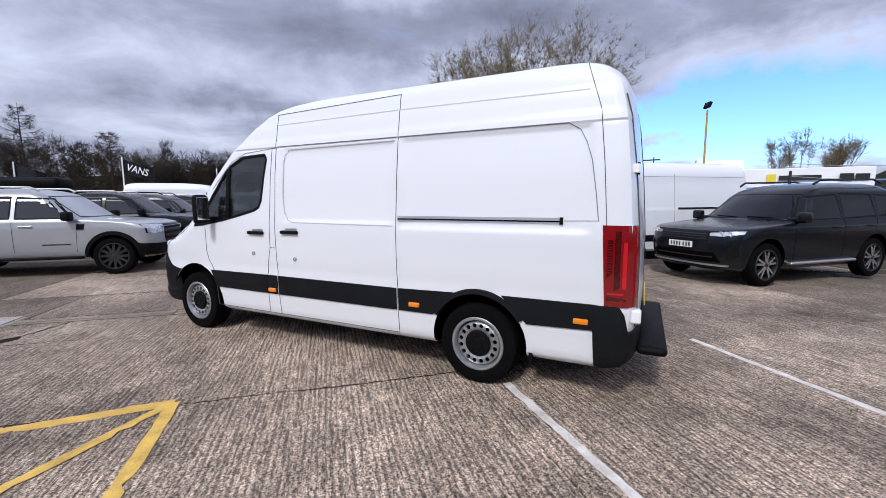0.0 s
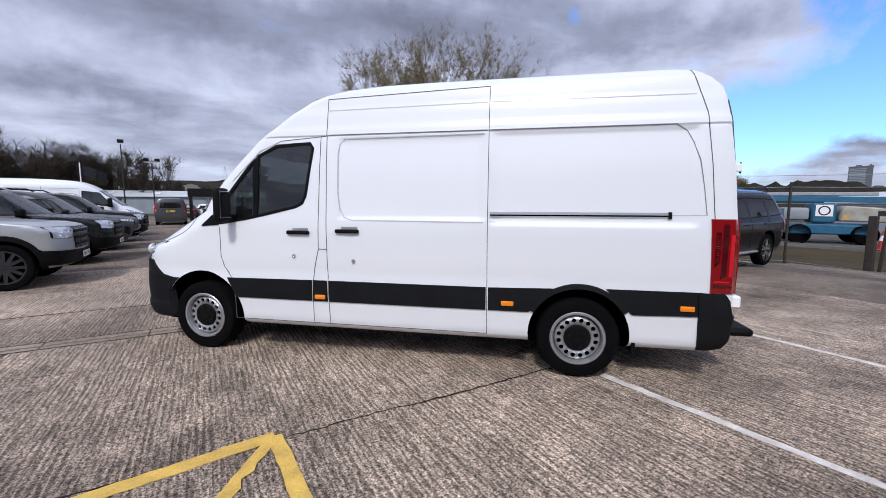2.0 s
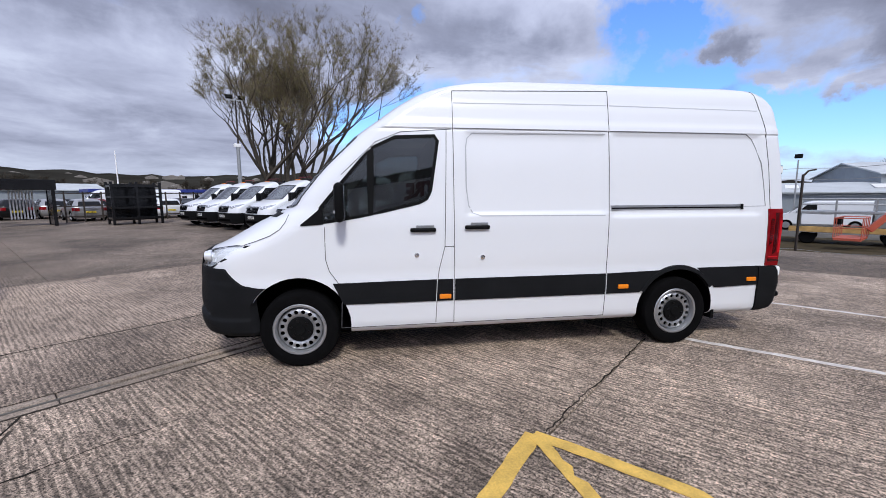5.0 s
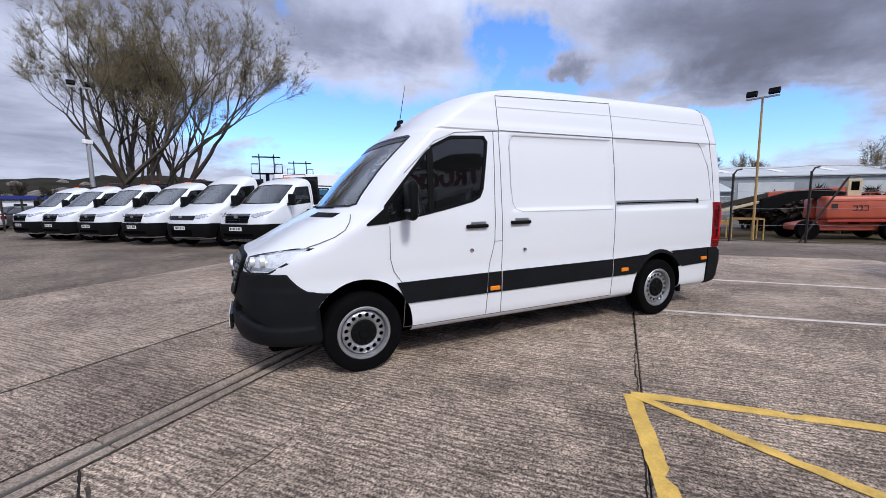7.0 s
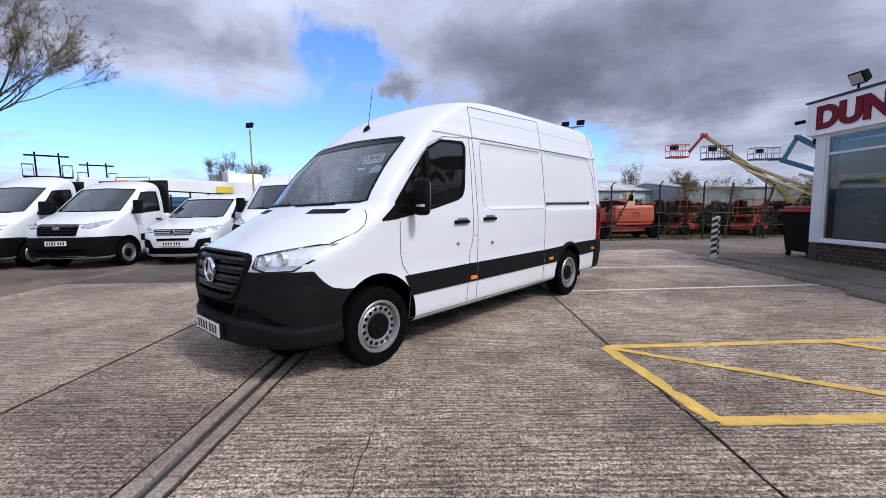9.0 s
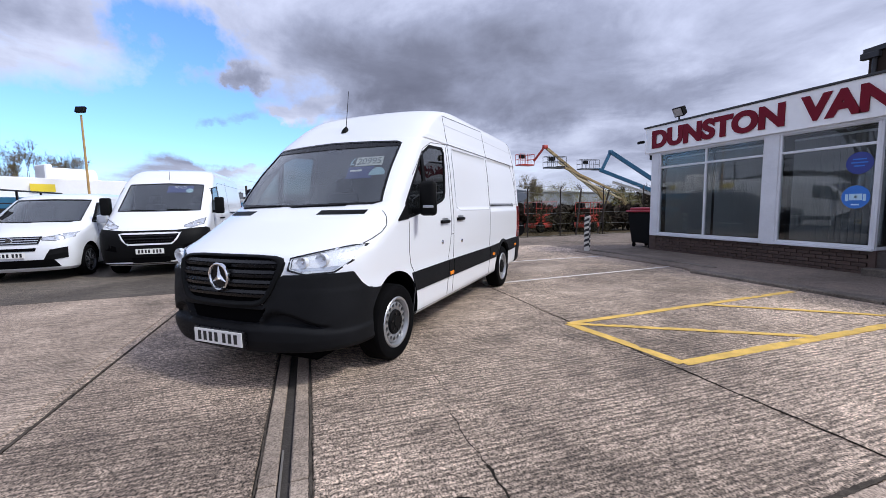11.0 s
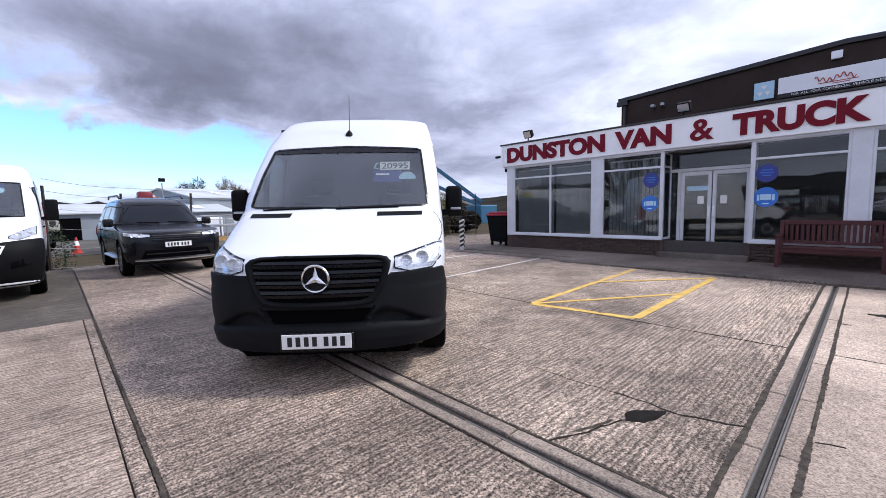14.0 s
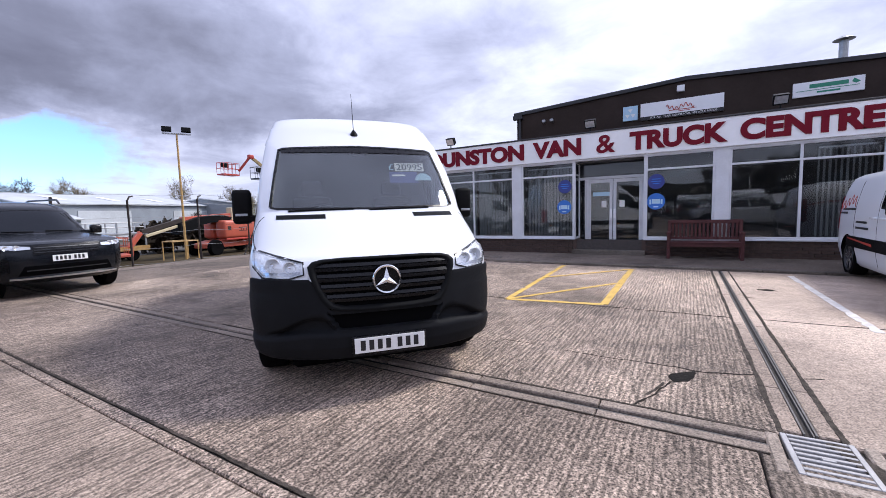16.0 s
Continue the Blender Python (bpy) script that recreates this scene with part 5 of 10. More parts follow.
b1 = board("workshop_sign", "white sign board with a red script and a black strip", -2.28, -4.42, 4.02, 4.52, M_SIGN)
part("strip", box(-4.42, -2.28, UP + 0.05, UP + 0.056, 4.02, 4.12), M_INK, b1)
wx = -2.55
for word in "FOR ALL YOUR COMMERCIAL VEHICLE NEEDS".split():
    text_part("strip_word", word, 0.055, 0.001, M_PLATEW, b1, Matrix.Translation((wx, UP + 0.0585, 4.043)) @ READ, 0.048 * len(word))
    wx -= 0.048 * len(word) + 0.035
bm = bmesh.new()
pts = [(-2.98 - 0.72 * t, 4.30 + 0.05 * math.sin(t * 38) + 0.04 * math.cos(t * 9)) for t in [k / 60 for k in range(61)]]
for (xa, za), (xb, zb) in zip(pts, pts[1:]):
    cyl((xa, UP + 0.056, za), (xb, UP + 0.056, zb), 0.011, seg=5, bm=bm)
box(-3.75, -3.05, UP + 0.05, UP + 0.056, 4.205, 4.222, bm=bm)
box(-3.6, -3.3, UP + 0.05, UP + 0.056, 4.165, 4.18, bm=bm)
part("red_script", bm, M_LIFTRED, b1)
b2 = board("test_station_sign", "pale blue square sign with three white triangles", -1.78, -2.20, 4.06, 4.50, M_PALEBLUE)
for cx, cz in ((-1.99, 4.36), (-1.91, 4.20), (-2.07, 4.20)):
    part("triangle", prism([(cx - 0.07, cz + 0.05), (cx + 0.07, cz + 0.05), (cx, cz - 0.06)], "y", UP + 0.05, UP + 0.055), M_PLATEW, b2)
b3 = board("parts_sign", "pale sign board with green bars", -5.92, -7.30, 4.10, 4.47, M_SIGN)
part("green_bars", box(-7.0, -6.25, UP + 0.05, UP + 0.056, 4.30, 4.40, bm=box(-7.2, -5.98, UP + 0.05, UP + 0.056, 4.245, 4.258, bm=box(-6.85, -6.4, UP + 0.05, UP + 0.056, 4.17, 4.21))), M_GREEN, b3)
part("green_cross", prism([(-7.22, 4.33), (-7.10, 4.42), (-7.06, 4.34), (-7.14, 4.29)], "y", UP + 0.05, UP + 0.056), M_GREEN, b3)


def flood(x, y, z, tilt=0.6, rot=0.0):
    f = thing("floodlight", "black floodlight on a bracket", "light", Matrix.Translation((x, y, z)) @ Matrix.Rotation(rot, 4, "Z"), group="building floodlights")
    part("bracket", tube([(-0.12, 0, 0.08), (-0.12, 0, 0.0), (0.12, 0, 0.0), (0.12, 0, 0.08)], 0.014, 6, cyl((0, 0, -0.12), (0, 0, 0), 0.02, seg=8)), M_BLACKPL, f)
    bm = prism([(-0.09, -0.10), (0.06, -0.13), (0.06, 0.13), (-0.09, 0.10)], "x", -0.15, 0.15, bev=0.012)
    rot_m = Matrix.Translation((0, 0, 0.12)) @ Matrix.Rotation(-tilt, 4, "X")
    bm.transform(rot_m)
    part("housing", bm, M_BLACKPL, f)
    bm = box(-0.125, 0.125, 0.061, 0.066, -0.10, 0.10)
    bm.transform(rot_m)
    part("lens", bm, M_LENS, f)
    return f


flood(3.45, -3.12, 3.66, 0.5)
flood(-1.15, -3.13, 3.66, 0.6)
flood(-5.42, -3.13, 3.66, 0.6)
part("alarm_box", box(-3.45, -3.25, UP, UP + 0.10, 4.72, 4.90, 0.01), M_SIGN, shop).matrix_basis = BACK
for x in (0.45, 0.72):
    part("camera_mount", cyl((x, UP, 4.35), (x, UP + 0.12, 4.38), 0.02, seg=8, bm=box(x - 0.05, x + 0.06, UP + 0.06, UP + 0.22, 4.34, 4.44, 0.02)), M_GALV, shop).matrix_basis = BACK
part("bracket_lamp", box(4.18, 4.46, FY - 0.25, FY - 0.05, 2.62, 2.76, 0.02), M_BLACKPL, shop)
part("corner_camera", cyl((4.56, FY + 0.05, 3.15), (4.62, FY + 0.22, 3.12), 0.04, seg=10), M_BLACKPL, shop)

# bench
bench = thing("bench", "maroon-stained slatted wooden garden bench", "bench")
for x in (-3.20, -4.74):
    part("front_leg", box(x - 0.035, x + 0.035, -2.52, -2.45, 0.03, 0.66, 0.006), M_BENCH, bench)
    bm = box(-0.035, 0.035, -0.035, 0.035, 0.0, 0.96, 0.006)
    bm.transform(Matrix.Translation((x, -2.92, 0.03)) @ Matrix.Rotation(0.08, 4, "X"))
    part("back_leg", bm, M_BENCH, bench)
    part("armrest", box(x - 0.045, x + 0.045, -2.96, -2.42, 0.66, 0.70, 0.008), M_BENCH, bench)
    part("side_rail", box(x - 0.02, x + 0.02, -2.92, -2.50, 0.36, 0.43, 0.004), M_BENCH, bench)
part("top_rail", box(-4.78, -3.16, -3.03, -2.98, 0.90, 0.99, 0.01), M_BENCH, bench)
part("low_rail", box(-4.74, -3.20, -2.99, -2.94, 0.50, 0.56, 0.006), M_BENCH, bench)
for k in range(17):
    x = -4.66 + k * 0.0865
    part("back_slat", box(x - 0.027, x + 0.027, -3.005, -2.985, 0.56, 0.90, 0.003), M_BENCH, bench)
for k in range(5):
    part("seat_slat", box(-4.72, -3.22, -2.90 + k * 0.092, -2.82 + k * 0.092, 0.43, 0.455, 0.004), M_BENCH, bench)
part("apron", box(-4.72, -3.22, -2.50, -2.47, 0.34, 0.43, 0.004), M_BENCH, bench)

# striped bollard
boll = thing("bollard", "black and white striped bollard post", "bollard", Matrix.Translation((4.80, -1.32, 0)))
part("post", cyl((0, 0, 0), (0, 0, 1.02), 0.085, seg=20, bm=cyl((0, 0, 1.02), (0, 0, 1.05), 0.085, 0.05, seg=20)), M_STRIPE, boll, smooth=True)
for k in range(7):
    rows = []
    for z0 in (0.0, 0.075):
        rows.append([(0.0862 * math.cos(a), 0.0862 * math.sin(a), min(1.02, 0.02 + k * 0.145 + z0 + 0.035 * a)) for a in [2 * math.pi * j / 24 - math.pi for j in range(25)]])
    rows = [[(x, y, max(0.005, z + 0.06)) for x, y, z in r] for r in rows]
    part("black_stripe", grid_mesh(rows), M_INK, boll, smooth=True)

# wheeled bin
bn = thing("wheeled_bin", "black wheeled waste bin with a red lid", "bin", Matrix.Translation((5.0, -3.75, 0)) @ Matrix.Diagonal((0.86, 0.9, 1.0, 1.0)))
bm = bmesh.new()
grid = [[(x * w, y * d, z) for x, y in ((-1, -1), (1, -1), (1, 1), (-1, 1))] for z, w, d in ((0.14, 0.42, 0.34), (1.05, 0.52, 0.44), (1.10, 0.56, 0.47))]
part("bin_body", grid_mesh(grid, bm, close=True), M_BLACKPL, bn)
part("bin_lid", box(-0.57, 0.57, -0.48, 0.50, 1.10, 1.16, 0.02, 2, box(-0.5, 0.5, -0.40, 0.40, 1.16, 1.24, 0.03, 2)), M_BINRED, bn, "red plastic lid", smooth=True)
for x in (-0.38, 0.38):
    for y in (-0.28, 0.28):
        part("castor", cyl((x - 0.02, y, 0.07), (x + 0.02, y, 0.07), 0.07, seg=14, bm=box(x - 0.03, x + 0.03, y - 0.03, y + 0.03, 0.10, 0.16)), M_BLACKPL, bn)

M_PRIV = mat("privacy_glass", (0.008, 0.009, 0.010), 0.04, spec=0.45)


def steps(a, b, n):
    return [a + (b - a) * k / n for k in range(n)]


# ---- the large white panel van ----
BONNET = [(0.43, 1.105), (0.33, 1.137), (0.21, 1.182), (0.125, 1.235), (0.08, 1.30), (0.06, 1.36)]


def main_extra(v, sh):
    for s in (1, -1):
        for x, z in ((-1.303, 0.60), (-3.068, 0.625), (-4.495, 0.65)):
            y = s * (sh.side(x, z) + 0.016)
            part("side_marker", box(x - 0.055, x + 0.055, y - 0.014, y + 0.008, z - 0.022, z + 0.022, 0.01, 2), M_ORANGE, v, "amber side marker lamp", smooth=True)
        for x, z in ((-1.044, 0.988), (-1.652, 0.955)):
            y = s * sh.side(x, z)
            k = part("lock", revolve([(0.001, 0.006), (0.008, 0.006), (0.009, 0.012), (0.020, 0.010), (0.024, 0.0)], "y", 20), M_CHROME, v, "round chrome slam lock", smooth=True)
            k.matrix_basis = Matrix.Translation((x, y, z)) @ (Matrix.Identity(4) if s > 0 else Matrix.Rotation(math.pi, 4, "Z"))
        for x, z in ((-1.102, 1.222), (-1.597, 1.24)):
            y = s * (sh.side(x, z) + 0.002)
            part("handle_cup", box(x - 0.10, x + 0.06, y - 0.006, y + 0.003, z - 0.004, z + 0.034, 0.003), M_STEEL, v)
        # sliding-door rail
        rail = part("slide_rail", side_patch(sh, [(-4.33, 1.372), (-2.905, 1.372)], [(-4.33, 1.418), (-2.905, 1.418)], s, 0.006, 0.03, 14, 1), M_ALU, v, "bare aluminium sliding door rail")
        part("rail_slot", side_patch(sh, [(-4.32, 1.384), (-2.91, 1.384)], [(-4.32, 1.396), (-2.91, 1.396)], s, 0.0075, 0.01, 14, 1), M_VOID, rail)
        part("rail_end", side_patch(sh, [(-4.345, 1.368), (-4.32, 1.368)], [(-4.345, 1.422), (-4.32, 1.422)], s, 0.014, 0.03, 1, 1), M_BLACKPL, rail)
        # grey strips that paint the shade along folds pressed into the side panels
        for poly, w_, m_ in (([(-4.593, 1.40), (-4.57, 1.60), (-4.535, 1.83), (-4.49, 1.97), (-4.44, 2.065), (-4.36, 2.113), (-2.90, 2.114)], 0.007, M_FOLDSHADE), ([(-2.87, 2.114), (-1.40, 2.116)], 0.006, M_FOLDSHADE), ([(-4.60, 1.40), (-4.35, 1.395)], 0.008, M_CREASE),
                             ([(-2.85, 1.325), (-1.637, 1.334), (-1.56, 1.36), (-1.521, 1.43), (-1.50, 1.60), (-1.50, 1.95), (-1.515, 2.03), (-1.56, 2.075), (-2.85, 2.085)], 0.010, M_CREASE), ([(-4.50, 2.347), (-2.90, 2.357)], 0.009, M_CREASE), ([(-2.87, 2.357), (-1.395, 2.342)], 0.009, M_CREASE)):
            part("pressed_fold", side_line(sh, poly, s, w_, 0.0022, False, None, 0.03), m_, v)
        part("bonnet_gap", side_line(sh, BONNET, s, 0.006, 0.003, False, None, 0.03), M_SEAM, v)
        # arch lip over the rear wheel
        a = [math.radians(d) for d in range(28, 153, 5)]
        rows = [[(-3.665 + rr * math.cos(t), s * (sh.side(-3.665 + rr * math.cos(t), 0.36 + rr * math.sin(t)) + o), 0.36 + rr * math.sin(t)) for t in a] for rr, o in ((0.416, -0.03), (0.418, 0.020), (0.452, 0.018), (0.460, 0.0))]
        part("arch_trim", grid_mesh(rows), M_GREYPL, v, smooth=True)
        part("door_triangle", side_patch(sh, [(-0.24, 1.275), (-0.05, 1.262)], [(-0.24, 1.43), (-0.05, 1.275)], s, 0.006, 0.02, 4, 2), M_BLACKPL, v)
        part("window_post", side_patch(sh, [(-0.665, 1.35), (-0.625, 1.345)], [(-0.665, 1.93), (-0.625, 1.90)], s, 0.004, 0.03, 1, 4), M_BLACKPL, v)
        mk = part("mirror_lamp", box(-0.366, -0.352, s * 1.15 - 0.05, s * 1.15 + 0.06, 1.375, 1.40, 0.004), M_LENS, v)
        ml = part("mirror_glass", box(-0.4395, -0.434, s * 1.14 - 0.07, s * 1.14 + 0.07, 1.35, 1.60, 0.002), M_CHROME, v)
        # tail lamp relief and rear hinge
        part("lamp_dark_band", side_patch(sh, [(-4.752, 0.93), (-4.712, 0.90)], [(-4.752, 1.33), (-4.712, 1.33)], s, 0.0125, 0.008, 1, 4), M_REDDARK, v)
        inset = part("lamp_inset", side_patch(sh, [(-4.70, 1.03), (-4.662, 0.99)], [(-4.70, 1.27), (-4.662, 1.27)], s, 0.0125, 0.008, 1, 4), M_REDDARK, v)
        for k in range(12):
            zz = 1.03 + k * 0.0185
            part("lamp_rib", side_patch(sh, [(-4.697, zz), (-4.664, zz)], [(-4.697, zz + 0.006), (-4.664, zz + 0.006)], s, 0.0145, 0.006, 1, 1), M_RED, inset)
        part("lamp_strip", side_patch(sh, [(-4.795, 0.92), (-4.768, 0.92)], [(-4.795, 1.25), (-4.768, 1.25)], s, 0.0125, 0.008, 1, 4), M_REDBRIGHT, v, "bright red strip")
        part("lamp_strip", side_patch(sh, [(-4.78, 0.872), (-4.67, 0.872)], [(-4.78, 0.884), (-4.67, 0.884)], s, 0.0135, 0.008, 3, 1), M_REDBRIGHT, v)
        part("lamp_foot", side_patch(sh, [(-4.80, 0.80), (-4.665, 0.80)], [(-4.80, 0.845), (-4.665, 0.86)], s, 0.0125, 0.008, 3, 2), M_REDDARK, v)
        part("hinge", box(-4.846, -4.80, s * 0.90 - 0.012, s * 0.90 + 0.02, 1.735, 1.80, 0.005), M_SIGN, v)
        part("hinge_pin", cyl((-4.838, s * 0.905, 1.725), (-4.838, s * 0.905, 1.81), 0.008, seg=8), M_BLACKPL, v)
        part("bumper_reflector", box(-4.90, -4.83, s * 0.90 - 0.04, s * 0.90 + 0.05, 0.66, 0.76, 0.012), M_SIGN, v)
        # vents at the foot of the windscreen
        yy = sorted((s * 0.39, s * 0.80))
        part("cowl_vent", front_patch(sh, [(yy[0], 1.335), (yy[1], 1.335)], [(yy[0], 1.372), (yy[1], 1.372)], 0.006, 0.02, 8, 1), M_BLACKPL, v)
        part("mud_flap", box(-4.13, -4.10, s * 0.90 - 0.10, s * 0.90 + 0.06, 0.24, 0.60), M_BLACKPL, v)
    # grille: rounded surround and four double-edged bars
    def outline(pts):
        return pts + [(-y, z) for y, z in pts[::-1][1:-1]]
    rim_out = outline([(0, 1.046), (0.30, 1.045), (0.46, 1.037), (0.525, 1.022), (0.558, 0.99), (0.552, 0.94), (0.52, 0.84), (0.475, 0.75), (0.43, 0.695), (0.36, 0.672), (0.2, 0.664), (0, 0.662)])
    rim_in = outline([(0, 1.022), (0.30, 1.02), (0.43, 1.012), (0.475, 1.0), (0.498, 0.97), (0.49, 0.92), (0.46, 0.835), (0.415, 0.76), (0.375, 0.72), (0.32, 0.705), (0.2, 0.70), (0, 0.698)])
    rows = []
    for f, o in ((0.0, -0.004), (0.04, 0.030), (0.30, 0.034), (0.60, 0.028), (1.0, 0.004)):
        rows.append([(sh.front(a[0] + (b[0] - a[0]) * f, a[1] + (b[1] - a[1]) * f) + o, a[0] + (b[0] - a[0]) * f, a[1] + (b[1] - a[1]) * f) for a, b in zip(rim_out, rim_in)])
    part("grille_surround", grid_mesh(rows, close=True), M_BLACKPL, v, "black grille surround", smooth=True, angle=0.9)
    for z, h, w in ((0.978, 0.060, 0.505), (0.905, 0.060, 0.492), (0.832, 0.060, 0.468), (0.758, 0.060, 0.430)):
        prof = ((0.5, -0.010), (0.46, 0.006), (0.10, 0.016), (0.02, 0.009), (-0.06, 0.016), (-0.42, 0.010), (-0.5, -0.010))
        ys = [w * k / 14 for k in range(-14, 15)]
        part("grille_bar", grid_mesh([[(sh.front(y, z + h * f) + o, y, z + h * f) for y in ys] for f, o in prof]), M_GRILLE, v, smooth=True, angle=0.5)
    part("plate_holder", box(sh.front(0, 0.413) + 0.02, sh.front(0, 0.413) + 0.049, -0.275, 0.275, 0.338, 0.476, 0.006), M_GRILLE, v)
    # emblem
    em = part("emblem", revolve([(0.088, 0.0), (0.092, 0.012), (0.102, 0.014), (0.108, 0.006), (0.108, -0.01)], "x", 48), M_CHROME, v, "chrome ring with three arms", smooth=True)
    em.matrix_basis = Matrix.Translation((sh.front(0, 0.880) + 0.030, 0, 0.880))
    bm = bmesh.new()
    for k in range(3):
        a = math.pi / 2 + k * 2 * math.pi / 3
        u, w = Vector((0, math.cos(a), math.sin(a))), Vector((0, -math.sin(a), math.cos(a)))
        c = [bm.verts.new(p) for p in (Vector((0.016, 0, 0)), w * 0.022 + u * 0.008, u * 0.094, -w * 0.022 + u * 0.008)]
        bm.faces.new((c[0], c[1], c[2]))
        bm.faces.new((c[0], c[2], c[3]))
    part("emblem_star", bm, M_CHROME, em)
    part("emblem_back", revolve([(0.001, -0.004), (0.09, -0.004)], "x", 32), M_GRILLE, em)
    # aerial
    ae = part("aerial", revolve([(0.046, 0.0), (0.044, 0.03), (0.028, 0.065), (0.008, 0.09)], "z", 16), M_BLACKPL, v, "black whip aerial", smooth=True)
    ae.matrix_basis = Matrix.Translation((-0.70, -0.013, 2.205)) @ Matrix.Rotation(-0.25, 4, "Y")
    part("whip", cyl((-0.715, -0.013, 2.25), (-0.80, -0.016, 2.70), 0.0045, 0.0025, seg=6), M_BLACKPL, v)
    # wipers
    for y0, y1 in ((-0.70, -0.05), (0.0, 0.66)):
        bm = tube([(sh.front(y, 1.405 + 0.02 * abs(y - y0)) + 0.014, y, 1.405 + 0.02 * abs(y - y0)) for y in steps(y0, y1, 8)], 0.009, 5)
        part("wiper", bm, M_BLACKPL, v)
    # price in the windscreen
    base = Matrix.Translation((-0.335, 0.36, 1.815)) @ Matrix.Rotation(-0.55, 4, "Y") @ FACE_FRONT
    pr = part("price_card", box(0.0, 0.315, -0.008, 0.096, -0.004, -0.001), M_PLATEW, v, "white price card hung behind the windscreen")
    pr.matrix_basis = base
    text_part("price_digits", "20995", 0.075, 0.0008, M_INK, pr, Matrix.Translation((0.02, 0.006, 0.001)), 0.275)
    text_part("price_digits", "£", 0.08, 0.0008, M_PALEBLUE, pr, Matrix.Translation((-0.065, 0.004, 0.001)), 0.05)
    p2 = part("info_card", box(-0.07, 0.23, -0.16, -0.02, -0.004, -0.001), M_NAVY, v, "navy card under the price")
    p2.matrix_basis = base
    part("info_bar", box(-0.04, 0.10, -0.075, -0.055, -0.001, 0.0008), M_PLATEW, p2)
    p3 = part("info_disc", prism([(0.09 * math.cos(a), 0.09 * math.sin(a)) for a in [math.pi * k / 16 for k in range(17)]], "z", -0.003, 0.001), M_PALEBLUE, v)
    p3.matrix_basis = base @ Matrix.Translation((0.29, -0.13, 0.003))
    part("sun_visor_rail", box(-0.52, -0.44, -0.08, 0.08, 1.98, 2.05, 0.01), M_BLACKPL, v)
    part("bulkhead", box(-1.29, -1.26, -0.86, 0.86, 0.96, 2.10), M_CABIN, v, "grey cab bulkhead")
    # rear step, doors and plate
    part("rear_step", box(-5.09, -4.88, -0.80, 0.80, 0.385, 0.455, 0.034, 3), M_BLACKPL, v, "black plastic rear step", smooth=True)
    part("step_arm", box(-4.90, -4.70, -0.5, -0.4, 0.36, 0.42, bm=box(-4.90, -4.70, 0.4, 0.5, 0.36, 0.42)), M_BLACKPL, v)
    for y in (-0.86, 0.0, 0.86):
        p = [(sh.rear(y, z) - 0.002, y, z) for z in steps(0.62, 2.45, 12)]
        part("rear_door_gap", tube(p, 0.005, 4), M_SEAM, v)
    part("rear_handle", box(-4.92, -4.88, -0.16, 0.02, 1.02, 1.10, 0.015, 2), M_BLACKPL, v, smooth=True)
    # underside
    part("underbody", box(-4.6, 0.75, -0.70, 0.70, 0.20, 0.36, 0.03), M_VOID, v)
    part("rear_axle", cyl((-3.665, -0.8, 0.34), (-3.665, 0.8, 0.34), 0.06, seg=10, bm=cyl((-3.665, -0.13, 0.33), (-3.665, 0.13, 0.33), 0.16, seg=14)), M_BLACKPL, v)


def arch_front(z):
    return math.sqrt(max(0.0, 0.452 ** 2 - (z - 0.36) ** 2)) + 0.004 if abs(z - 0.36) < 0.45 else 0.06


def bumper_form(x, y, z):
    """Ledge under the intake, the intake itself, and a shallow pocket on each side of it."""
    def soft(a, b, v):
        t = min(1.0, max(0.0, (v - a) / (b - a)))
        return t * t * (3 - 2 * t)
    edge = 0.505 - 0.04 * soft(0.55, 0.95, y)
    out = 0.014 * (1 - soft(edge - 0.03, edge + 0.016, z)) * (1 - soft(0.9, 1.2, 0.98 - x))
    half = 0.36 + 0.07 * (z - 0.545) / 0.11
    hole = (1 - soft(half - 0.012, half + 0.012, y)) * soft(0.525, 0.54, z) * (1 - soft(0.632, 0.645, z))
    top = 0.628 - 0.11 * soft(0.55, 0.86, y)
    pocket = soft(half + 0.015, half + 0.08, y) * (1 - soft(top - 0.03, top, z)) * soft(edge, edge + 0.03, z) * (1 - soft(0.78, 0.88, y))
    return out - 0.075 * hole - 0.042 * pocket


